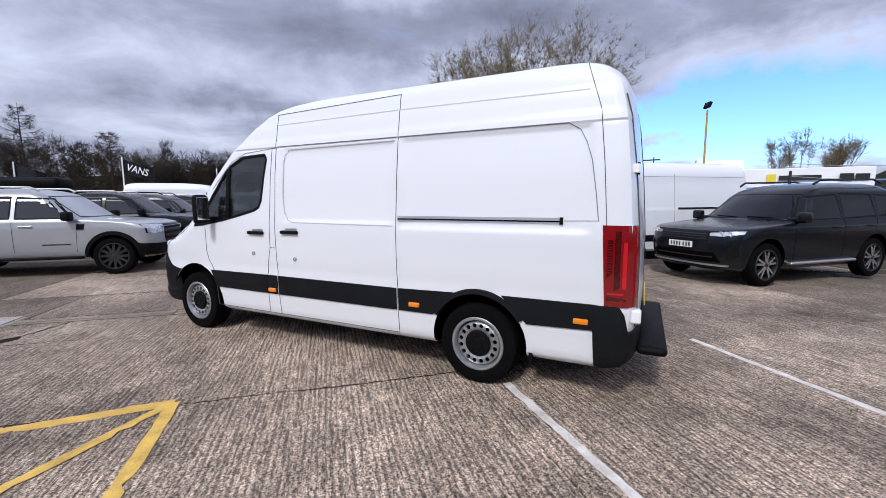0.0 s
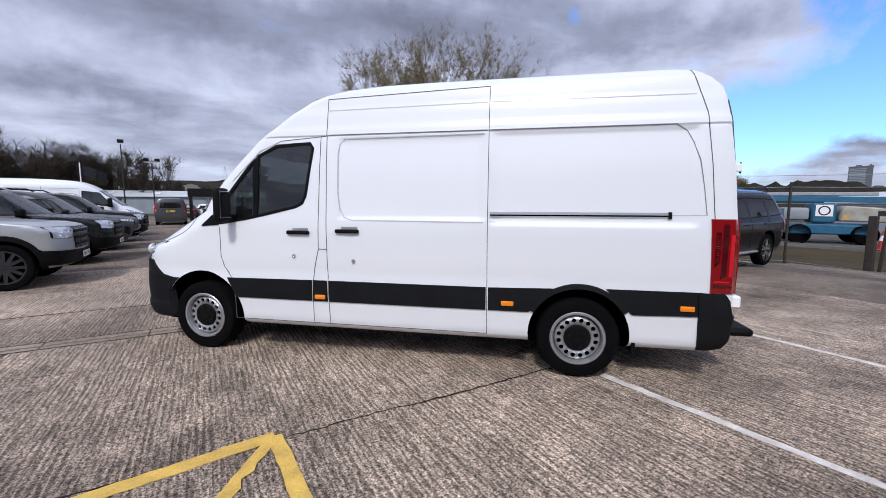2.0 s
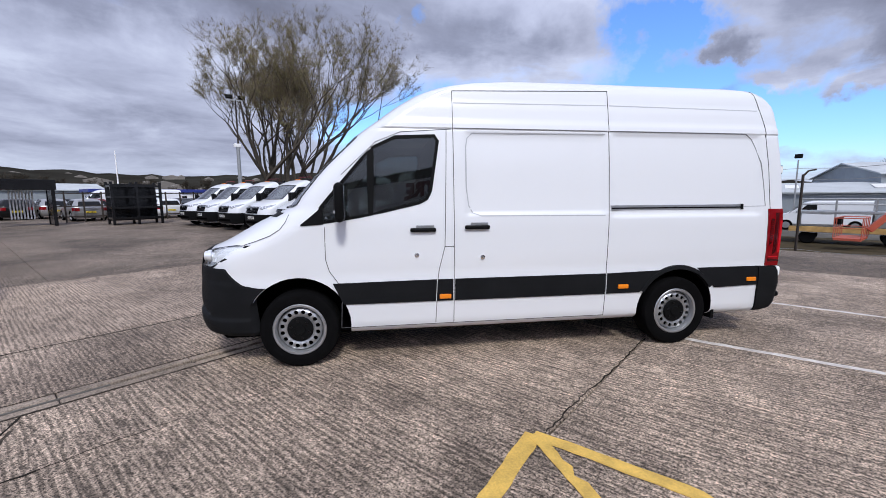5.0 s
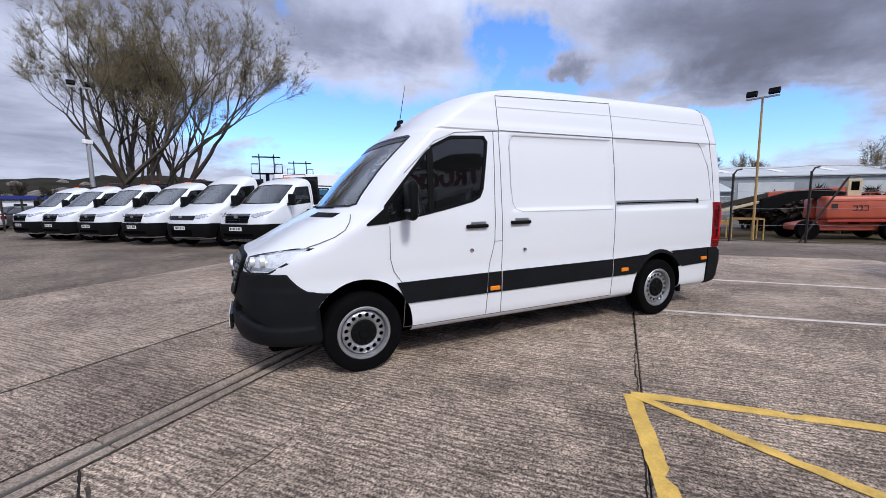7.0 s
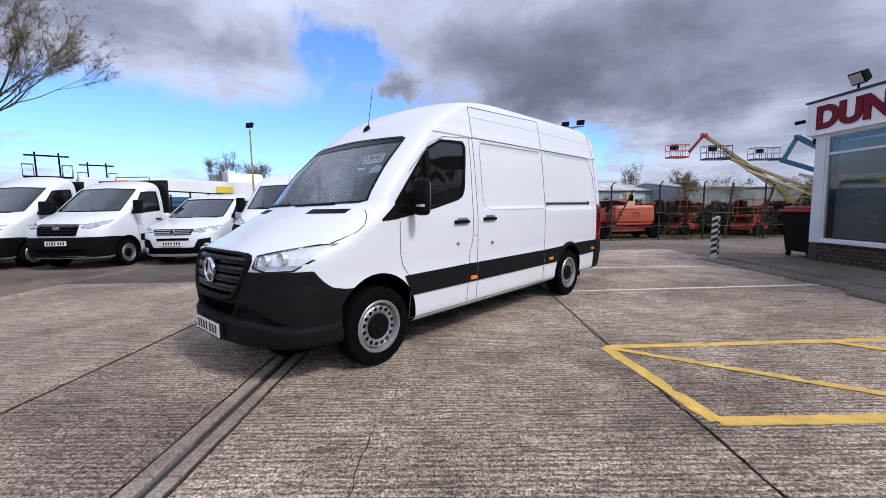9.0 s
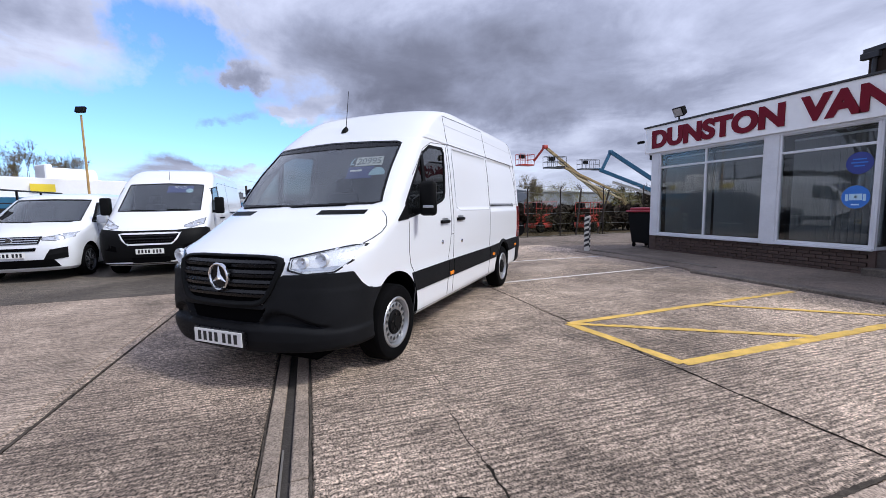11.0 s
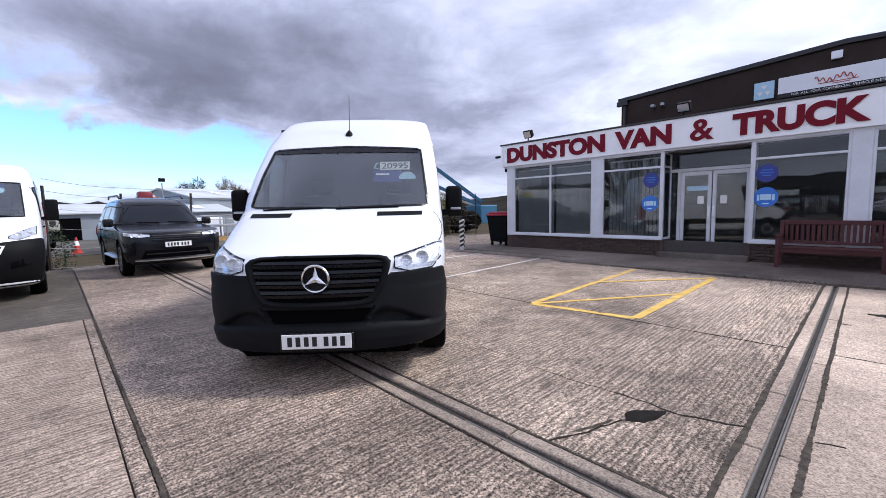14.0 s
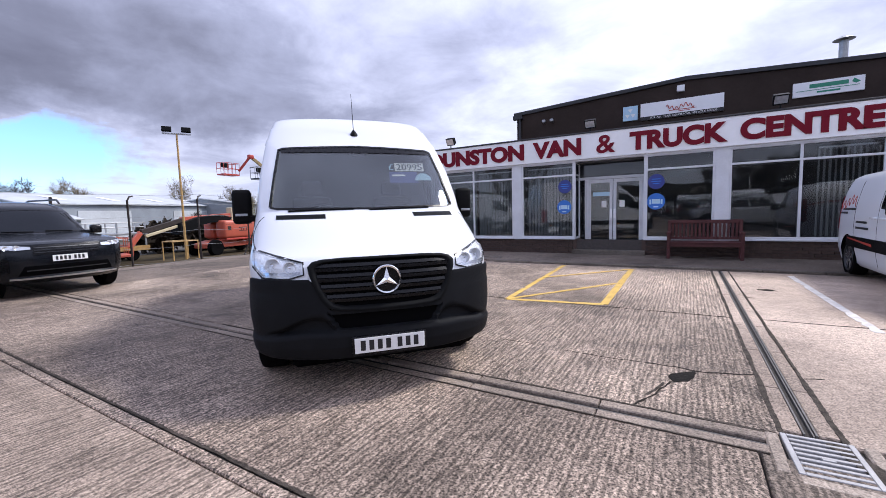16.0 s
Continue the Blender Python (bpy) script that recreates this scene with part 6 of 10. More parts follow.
def lamp_inside(sh, lamp, lo, hi, s):
    """Silver housing, two bowls, a fin and a dark foot behind the clear cover."""
    def flip(line):
        pts = [(s * y, z) for y, z in line]
        return pts if s > 0 else pts[::-1]
    part("lamp_housing", front_patch(sh, flip(lo), flip(hi), -0.010, 0.03, 26, 6), M_LAMPBACK, lamp)
    for y, z, r in ((0.68, 0.985, 0.040), (0.80, 1.0, 0.048)):
        b = part("reflector", revolve([(0.004, -0.03), (r * 0.5, -0.022), (r * 0.85, 0.0), (r, 0.024), (r * 1.1, 0.024), (r * 1.12, -0.01)], "x", 24), M_LENSIN, lamp, smooth=True)
        b.matrix_basis = Matrix.Translation((sh.front(y, z) - 0.012, s * y, z))
        part("bulb", revolve([(0.001, 0.022), (0.009, 0.016), (0.009, -0.02)], "x", 10), M_CHROME, lamp).matrix_basis = b.matrix_basis
    ys = sorted((s * 0.61, s * 0.92))
    part("lamp_fin", front_patch(sh, [(ys[0], 0.925), (ys[1], 0.925)], [(ys[0], 0.945), (ys[1], 0.955)], -0.006, 0.02, 10, 1), M_LENS, lamp)
    ys = sorted((s * 0.87, s * 0.885))
    part("lamp_divider", front_patch(sh, [(ys[0], 0.96), (ys[1], 0.96)], [(ys[0], 1.08), (ys[1], 1.08)], -0.010, 0.045, 2, 4), M_LENSIN, lamp)
    ys = sorted((s * 0.60, s * 0.86))
    part("lamp_strip", front_patch(sh, [(ys[0], 1.015), (ys[1], 1.05)] if s > 0 else [(ys[0], 1.05), (ys[1], 1.015)], [(ys[0], 1.027), (ys[1], 1.064)] if s > 0 else [(ys[0], 1.064), (ys[1], 1.027)], -0.012, 0.012, 10, 1), M_LENSIN, lamp)


SPRINT = dict(
    paint=M_WHITE, nf=2.42, r=0.345, arch=0.447, rear_arch=0.418, axles=(0.0, -3.665), track=0.985, rim="steel",
    nose=[(0.28, 0.86), (0.31, 0.97), (0.40, 1.0), (0.55, 1.005), (0.66, 1.0), (0.88, 0.975), (1.0, 0.94), (1.05, 0.89), (1.08, 0.82), (1.12, 0.74), (1.20, 0.60), (1.28, 0.46), (1.34, 0.33), (1.385, 0.23), (1.41, 0.18), (1.75, -0.12), (2.08, -0.48), (2.20, -0.645), (2.34, -0.83), (2.44, -0.99), (2.50, -1.14), (2.53, -1.30), (2.56, -1.58), (2.585, -2.1), (2.605, -2.75), (2.62, -3.35)],
    tail=[(0.28, -4.74), (0.33, -4.84), (0.40, -4.88), (0.78, -4.905), (1.27, -4.90), (1.76, -4.865), (2.147, -4.825), (2.35, -4.785), (2.48, -4.735), (2.55, -4.665), (2.585, -4.53), (2.62, -4.1)],
    half=[(0.28, 0.90), (0.31, 0.945), (0.34, 0.965), (0.54, 0.985), (0.60, 0.992), (0.76, 0.995), (0.80, 0.988), (0.95, 1.0), (1.25, 1.005), (1.34, 1.0), (1.45, 0.99), (1.8, 0.965), (2.08, 0.932), (2.105, 0.926), (2.12, 0.934), (2.17, 0.926), (2.185, 0.918), (2.34, 0.894), (2.36, 0.886), (2.44, 0.874), (2.49, 0.862), (2.53, 0.842), (2.56, 0.81), (2.585, 0.745), (2.605, 0.61), (2.62, 0.27)],
    fdeep=[(0.28, 0.62), (0.66, 0.60), (0.9, 0.58), (1.1, 0.60), (1.28, 0.58), (1.40, 0.42), (1.5, 0.34), (2.1, 0.26), (2.3, 0.28), (2.5, 0.35), (2.6, 0.4)],
    rdeep=[(0.28, 0.13), (2.4, 0.12), (2.62, 0.35)],
    dents=((-2.865, -1.50, 1.335, 2.095, 0.035, 0.016), (-4.54, -2.915, 1.30, 2.105, 0.035, 0.016)),
    levels=[0.28, 0.295, 0.31, 0.34, 0.40, 0.47, 0.54, 0.60, 0.66, 0.72, 0.76, 0.80, 0.87, 0.95, 1.0, 1.03, 1.05, 1.065, 1.08, 1.10, 1.12, 1.16, 1.20, 1.24, 1.28, 1.30, 1.315, 1.335, 1.355, 1.37, 1.385, 1.41, 1.45, 1.52, 1.6, 1.7, 1.8, 1.9, 2.0, 2.05, 2.07, 2.08, 2.095, 2.105, 2.12, 2.15, 2.17, 2.185, 2.22, 2.28, 2.34, 2.36, 2.40, 2.44, 2.465, 2.49, 2.51, 2.53, 2.545, 2.56, 2.575, 2.585, 2.595, 2.605, 2.62],
    mesh=dict(na=16, ns=140, nb=8), cab=(-1.30, 0.30, 0.95, 2.14),
    windows=[([(-1.175, 1.56), (-1.14, 1.49), (-1.07, 1.455), (-0.655, 1.36)], [(-1.245, 2.0), (-1.215, 2.045), (-0.87, 2.03), (-0.67, 1.935)]), ([(-0.635, 1.355), (-0.20, 1.285)], [(-0.635, 1.905), (-0.22, 1.42)])],
    screen=([(-0.86, 1.445), (-0.8, 1.43), (0, 1.415), (0.8, 1.43), (0.86, 1.445)], [(-0.79, 2.035), (-0.75, 2.05), (0, 2.075), (0.75, 2.05), (0.79, 2.035)]), glass=M_GLASSDK, screen_glass=M_GLASS,
    seams=[[(-0.249, 1.25), (-0.246, 0.97), (-0.275, 0.86), (-0.352, 0.746), (-0.375, 0.60), (-0.36, 0.335)], [(-1.325, 2.10), (-1.30, 1.06), (-1.25, 0.86), (-1.235, 0.76), (-1.216, 0.35)], [(-1.385, 2.45), (-1.387, 0.335)], [(-2.885, 2.495), (-2.89, 0.335)], [(-2.885, 2.495), (-1.385, 2.45)], [(-0.36, 0.335), (-2.89, 0.335)], [(-4.47, 2.55), (-4.58, 2.2), (-4.62, 1.8), (-4.65, 1.37)], [(-1.30, 1.06), (-1.385, 1.06)], [(-1.37, 2.108), (-0.92, 2.075), (-0.70, 1.985), (-0.40, 1.70)]],
    handles=((-1.102, 1.215), (-1.597, 1.232)), mirror=(-0.40, 1.14, 1.30, 0.33), mirror_size=(0.035, 0.045, 0.088),
    side_trim=(([(-1.215, 0.557), (-0.39, 0.557)], [(-1.225, 0.76), (-0.30, 0.752)], M_GREYPL, "door_rub_strip"), ([(-1.377, 0.557), (-1.225, 0.557)], [(-1.377, 0.76), (-1.235, 0.76)], M_GREYPL, "pillar_rub_strip"), ([(-2.88, 0.557), (-1.395, 0.557)], [(-2.88, 0.76), (-1.395, 0.76)], M_GREYPL, "slide_door_rub_strip"), ([(-3.25, 0.557), (-2.90, 0.557)], [(-3.455, 0.772), (-2.90, 0.76)], M_GREYPL, "side_rub_strip"), ([(-4.60, 0.59), (-4.085, 0.575)], [(-4.60, 0.785), (-3.875, 0.785)], M_GREYPL, "rear_rub_strip")),
    lamp=([(0.585, 0.935), (0.70, 0.902), (0.88, 0.912), (0.955, 0.985)], [(0.585, 1.02), (0.75, 1.06), (0.90, 1.095), (0.968, 1.10)]),
    tail_lamp=(0.905, 0.955, 0.785, 1.37, 0.185),
    wraps=(([(0, 0.67), (0.165, 0.68), (0.22, 0.90), (0.50, 0.905), (0.544, 0.816), (0.582, 0.758), (0.61, 0.745), (0.78, 0.733), (1.0, 0.728)], [(0, 0.305), (0.8, 0.31), (1.0, 0.34)], arch_front, M_GREYPL, "front_bumper", 0.014, True),
           ([(0, 0.60), (0.55, 0.60), (0.62, 0.782), (1.0, 0.782)], [(0, 0.40), (0.5, 0.36), (0.6, 0.30), (1.0, 0.30)], lambda z: -4.57 - 0.05 * (0.78 - z), M_GREYPL, "rear_bumper", 0.02, False)),
    front_trim=(([(-0.42, 0.68), (0.42, 0.68)], [(-0.53, 1.01), (-0.2, 1.04), (0.2, 1.04), (0.53, 1.01)], M_VOID, "grille_back", -0.012),
                ([(-0.40, 0.525), (0.40, 0.525)], [(-0.46, 0.645), (0.46, 0.645)], M_VOID, "lower_intake", -0.024),
                ([(-0.76, 2.0), (0.76, 2.0)], [(-0.78, 2.04), (0, 2.072), (0.78, 2.04)], M_GRILLE, "screen_band", 0.002)),
    nose_cuts=(([(-0.40, 0.69), (0.40, 0.69)], [(-0.52, 0.985), (-0.5, 1.015), (0, 1.034), (0.5, 1.015), (0.52, 0.985)], 0.06), ([(-0.90, 0.45), (0.90, 0.45)], [(-0.90, 0.66), (0.90, 0.66)], 0.10), ([(0.60, 0.942), (0.70, 0.912), (0.875, 0.922), (0.94, 0.985)], [(0.60, 1.012), (0.75, 1.05), (0.90, 1.085), (0.955, 1.09)], 0.045), ([(-0.94, 0.985), (-0.875, 0.922), (-0.70, 0.912), (-0.60, 0.942)], [(-0.955, 1.09), (-0.90, 1.085), (-0.75, 1.05), (-0.60, 1.012)], 0.045)),
    bumper_shape=dict(na=56, ns=8, nv=64, sculpt=bumper_form), deep_lamp=lamp_inside,
    plate=(0.05, 0.413), rear_plate=(0.02, 0.70), dash_x=0.05, dash_z=1.30, extra=main_extra,
)
VAN_ANGLE = math.degrees(math.atan2(0.6616, -0.75))
main_van, main_shell = vehicle("panel_van", "large white high-roof panel van with dark grey bumpers and rub strips", "van", SPRINT, pose(-0.978, 6.387, 0, 0, 0, VAN_ANGLE))

# ---- other vans, all parked nose out ----
def arch_of(r_arch, zc):
    return lambda z: math.sqrt(max(0.0, r_arch ** 2 - (z - zc) ** 2)) + 0.004 if abs(z - zc) < r_arch else 0.06


def wipe(v, sh, z, ys):
    for y0, y1 in ys:
        part("wiper", tube([(sh.front(y, z + 0.03 * abs(y - y0)) + 0.014, y, z + 0.03 * abs(y - y0)) for y in steps(y0, y1, 6)], 0.009, 4), M_BLACKPL, v)


def boxer_extra(v, sh):
    wipe(v, sh, 1.42, ((0.65, 0.05), (-0.05, -0.65)))
    fr = [(-0.50, 0.80), (-0.56, 0.93), (0.56, 0.93), (0.50, 0.80), (0.40, 0.70), (-0.40, 0.70)]
    part("grille_surround", front_line(sh, fr, 0.035, 0.02, close=True), M_WHITE, v, "white grille surround")
    part("aerial", cyl((-0.75, 0.0, 2.12), (-0.83, 0.0, 2.38), 0.006, 0.003, seg=5, bm=cyl((-0.72, 0, 2.08), (-0.76, 0, 2.15), 0.03, 0.012, seg=10)), M_BLACKPL, v)
    base = Matrix.Translation((sh.front(-0.3, 1.98) - 0.03, 0.02, 1.95)) @ Matrix.Rotation(-0.85, 4, "Y") @ FACE_FRONT
    pr = part("sold_card", box(0.0, 0.55, -0.16, 0.09, -0.004, -0.001), M_NAVY, v, "blue card behind the windscreen")
    pr.matrix_basis = base
    text_part("card_letters", "SOLD", 0.075, 0.001, M_PLATEW, pr, Matrix.Translation((0.14, 0.0, 0.001)), 0.26)
    part("card_disc", revolve([(0.001, 0.002), (0.08, 0.002), (0.08, -0.002)], "z", 20), M_PALEBLUE, pr).matrix_basis = Matrix.Translation((0.48, -0.09, 0.002))
    for s in (1, -1):
        part("fog_pocket", front_patch(sh, [(s * 0.62, 0.55), (s * 0.86, 0.60)][::s], [(s * 0.62, 0.66), (s * 0.86, 0.74)][::s], 0.02, 0.02, 5, 2), M_VOID, v)


BOXER = dict(
    paint=M_WHITE, r=0.34, arch=0.42, axles=(0.0, -4.03), track=0.99, rim="steel",
    nose=[(0.24, 0.80), (0.30, 0.90), (0.60, 0.95), (0.80, 0.94), (0.95, 0.90), (1.05, 0.80), (1.15, 0.66), (1.25, 0.50), (1.34, 0.32), (1.38, 0.24), (2.05, -0.58), (2.2, -0.80), (2.33, -1.02), (2.42, -1.25), (2.47, -1.6), (2.51, -2.2), (2.53, -2.8)],
    tail=[(0.24, -4.9), (0.5, -5.0), (1.6, -5.0), (2.3, -4.93), (2.45, -4.85), (2.53, -4.5)],
    half=[(0.24, 0.92), (0.30, 0.97), (0.55, 1.0), (0.8, 1.02), (1.3, 1.02), (1.7, 0.99), (2.15, 0.94), (2.3, 0.90), (2.4, 0.84), (2.47, 0.74), (2.51, 0.55), (2.53, 0.25)],
    fdeep=[(0.24, 0.40), (0.9, 0.5), (1.2, 0.55), (1.4, 0.36), (2.1, 0.26), (2.5, 0.35)], rdeep=[(0.24, 0.1), (2.4, 0.12), (2.53, 0.3)],
    dents=((-4.7, -1.5, 1.3, 2.1, 0.04, 0.012),),
    levels=[0.24, 0.27, 0.30, 0.4, 0.55, 0.7, 0.8, 0.9, 0.95, 1.0, 1.05, 1.1, 1.15, 1.2, 1.25, 1.29, 1.34, 1.38, 1.45, 1.6, 1.75, 1.9, 2.05, 2.12, 2.2, 2.27, 2.33, 2.38, 2.42, 2.45, 2.47, 2.49, 2.51, 2.53],
    mesh=dict(na=10, ns=40, nb=6), cab=(-1.30, 0.3, 0.95, 2.12),
    windows=[([(-1.2, 1.50), (-0.15, 1.34)], [(-1.2, 2.02), (-0.62, 1.95)])],
    screen=([(-0.82, 1.41), (0, 1.40), (0.82, 1.41)], [(-0.78, 2.04), (0, 2.07), (0.78, 2.04)]), glass=M_GLASSDK, screen_glass=M_GLASS,
    seams=[[(-0.30, 1.3), (-0.40, 0.4)], [(-1.28, 2.1), (-1.28, 0.35)], [(-2.5, 2.2), (-2.5, 0.35)], [(-1.28, 2.12), (-4.8, 2.12)]],
    handles=((-1.12, 1.2), (-1.45, 1.2)), mirror=(-0.25, 1.17, 1.32, 0.40),
    side_trim=(([(-3.55, 0.50), (-0.45, 0.50)], [(-3.55, 0.66), (-0.42, 0.66)], M_BLACKPL, "side_rub_strip"), ([(-4.3, 1.30), (-2.6, 1.30)], [(-4.3, 1.345), (-2.6, 1.345)], M_BLACKPL, "slide_rail")),
    lamp=([(0.62, 1.05), (0.75, 1.03), (0.95, 1.10)], [(0.62, 1.08), (0.80, 1.17), (0.96, 1.24)]),
    tail_lamp=(0.88, 0.985, 0.9, 1.7, 0.06),
    wraps=(([(0, 0.99), (0.20, 0.99), (0.35, 1.02), (0.5, 1.03), (0.62, 0.99), (1.0, 0.80)], [(0, 0.26), (1.0, 0.30)], arch_of(0.424, 0.36), M_BLACKPL, "front_bumper", 0.016, True),),
    front_trim=(([(-0.42, 0.70), (0.42, 0.70)], [(-0.54, 0.92), (0.54, 0.92)], M_VOID, "grille_back", 0.019), ([(-0.35, 0.30), (0.35, 0.30)], [(-0.35, 0.42), (0.35, 0.42)], M_VOID, "lower_intake", 0.02)),
    slats=[(-0.50, 0.50, 0.88, 0.02), (-0.46, 0.46, 0.82, 0.02), (-0.44, 0.44, 0.76, 0.02)], plate=(0.03, 0.55), extra=boxer_extra,
)


def vivaro_extra(v, sh):
    wipe(v, sh, 1.20, ((0.65, 0.05), (-0.05, -0.62)))
    part("grille_badge", revolve([(0.001, 0.012), (0.05, 0.012), (0.06, 0.0)], "x", 20), M_CHROME, v, "round chrome badge").matrix_basis = Matrix.Translation((sh.front(0, 0.86) + 0.02, 0, 0.86))
    for s in (1, -1):
        part("bumper_pocket", front_patch(sh, [(s * 0.50, 0.42), (s * 0.86, 0.48)][::s], [(s * 0.62, 0.66), (s * 0.86, 0.70)][::s], 0.012, 0.02, 5, 2), M_BLACKPL, v)


VIVARO = dict(
    paint=M_WHITE, r=0.34, arch=0.40, axles=(0.0, -3.275), track=0.93, rim="five", mirror_paint=M_WHITE,
    nose=[(0.22, 0.82), (0.28, 0.90), (0.55, 0.94), (0.8, 0.92), (0.95, 0.84), (1.02, 0.66), (1.10, 0.40), (1.16, 0.16), (1.19, 0.04), (1.72, -0.80), (1.80, -1.0), (1.85, -1.25), (1.88, -1.7), (1.90, -2.2)],
    tail=[(0.22, -3.95), (0.5, -4.02), (1.5, -4.0), (1.8, -3.92), (1.90, -3.6)],
    half=[(0.22, 0.86), (0.28, 0.91), (0.5, 0.95), (0.9, 0.96), (1.1, 0.95), (1.3, 0.93), (1.65, 0.85), (1.76, 0.80), (1.83, 0.70), (1.88, 0.5), (1.90, 0.2)],
    fdeep=[(0.22, 0.42), (0.9, 0.55), (1.1, 0.6), (1.2, 0.45), (1.7, 0.34), (1.9, 0.4)], rdeep=[(0.22, 0.14), (1.9, 0.2)],
    levels=[0.22, 0.25, 0.28, 0.36, 0.5, 0.65, 0.8, 0.88, 0.95, 0.99, 1.02, 1.06, 1.10, 1.13, 1.16, 1.19, 1.25, 1.35, 1.5, 1.6, 1.7, 1.76, 1.8, 1.83, 1.86, 1.88, 1.9],
    mesh=dict(na=10, ns=30, nb=6), cab=(-1.45, 0.2, 0.8, 1.76),
    windows=[([(-1.38, 1.24), (-0.25, 1.18)], [(-1.38, 1.66), (-0.85, 1.62)])],
    screen=([(-0.76, 1.22), (0, 1.21), (0.76, 1.22)], [(-0.70, 1.70), (0, 1.72), (0.70, 1.70)]), glass=M_GLASSDK, screen_glass=M_GLASS,
    seams=[[(-0.42, 1.15), (-0.45, 0.35)], [(-1.45, 1.7), (-1.45, 0.3)], [(-2.5, 1.7), (-2.5, 0.3)]],
    handles=((-1.28, 1.08), (-1.6, 1.08)), handle_paint=M_WHITE, mirror=(-0.45, 1.06, 1.14, 0.20),
    lamp=([(0.50, 0.86), (0.70, 0.84), (0.92, 0.90)], [(0.50, 0.90), (0.72, 0.95), (0.93, 1.0)]), tail_lamp=(0.80, 0.92, 0.9, 1.5, 0.06),
    front_trim=(([(-0.46, 0.78), (0.46, 0.78)], [(-0.50, 0.93), (0.50, 0.93)], M_GRILLE, "grille", 0.012), ([(-0.40, 0.64), (0.40, 0.64)], [(-0.42, 0.70), (0.42, 0.70)], M_VOID, "mid_intake", 0.012), ([(-0.75, 0.30), (0.75, 0.30)], [(-0.66, 0.46), (0.66, 0.46)], M_VOID, "lower_intake", 0.012)),
    slats=[(-0.46, 0.46, 0.90, 0.014), (-0.45, 0.45, 0.855, 0.014), (-0.44, 0.44, 0.81, 0.014)], slat_off=0.02, slat_paint=M_ALU, plate=(0.02, 0.565), dash_z=1.08, seat_x=-0.95, dash_x=-0.1, extra=vivaro_extra,
)


def transit_extra(v, sh):
    wipe(v, sh, 1.42, ((0.62, 0.05), (-0.05, -0.62)))
    part("grille_badge", revolve([(0.001, 0.010), (0.06, 0.010), (0.07, 0.0)], "x", 20), M_ALU, v, "oval badge").matrix_basis = Matrix.Translation((sh.front(0, 1.02) + 0.03, 0, 1.02)) @ Matrix.Diagonal((1, 1.3, 0.6, 1))
    # tipper body: chassis, dropsides, headboard cage
    part("chassis", box(-4.6, -1.4, -0.45, -0.33, 0.45, 0.62, bm=box(-4.6, -1.4, 0.33, 0.45, 0.45, 0.62)), M_BLACKPL, v)
    part("tipper_floor", box(-4.75, -1.62, -1.02, 1.02, 0.86, 0.94, 0.01), M_GALV, v)
    for s in (1, -1):
        part("dropside", box(-4.75, -1.62, s * 1.02 - 0.02, s * 1.02 + 0.02, 0.94, 1.34, 0.006), M_DKGREY, v)
    part("tailboard", box(-4.79, -4.75, -1.02, 1.02, 0.94, 1.34, 0.006), M_DKGREY, v)
    part("headboard", box(-1.66, -1.60, -1.02, 1.02, 0.94, 2.30, 0.01), M_BLACKP, v, "dark mesh headboard")
    for s in (1, -1):
        for x in (-4.7, -3.7, -2.7):
            part("cage_post", box(x - 0.02, x + 0.02, s * 1.0 - 0.02, s * 1.0 + 0.02, 1.34, 2.0), M_BLACKP, v)
        part("cage_rail", box(-4.72, -1.66, s * 1.0 - 0.018, s * 1.0 + 0.018, 1.96, 2.0), M_BLACKP, v)
        part("cage_rail", box(-4.72, -1.66, s * 1.0 - 0.018, s * 1.0 + 0.018, 1.64, 1.67), M_BLACKP, v)
    part("beacon_bar", box(-1.30, -1.22, -0.16, 0.16, 2.262, 2.29, 0.012), M_ORANGE, v, "amber beacon bar on the cab roof")
    part("roof_rail", tube([(-1.62, -0.5, 2.30), (-1.62, -0.5, 2.40), (-1.62, 0.5, 2.40), (-1.62, 0.5, 2.30)], 0.014, 6), M_CRIMSON, v)


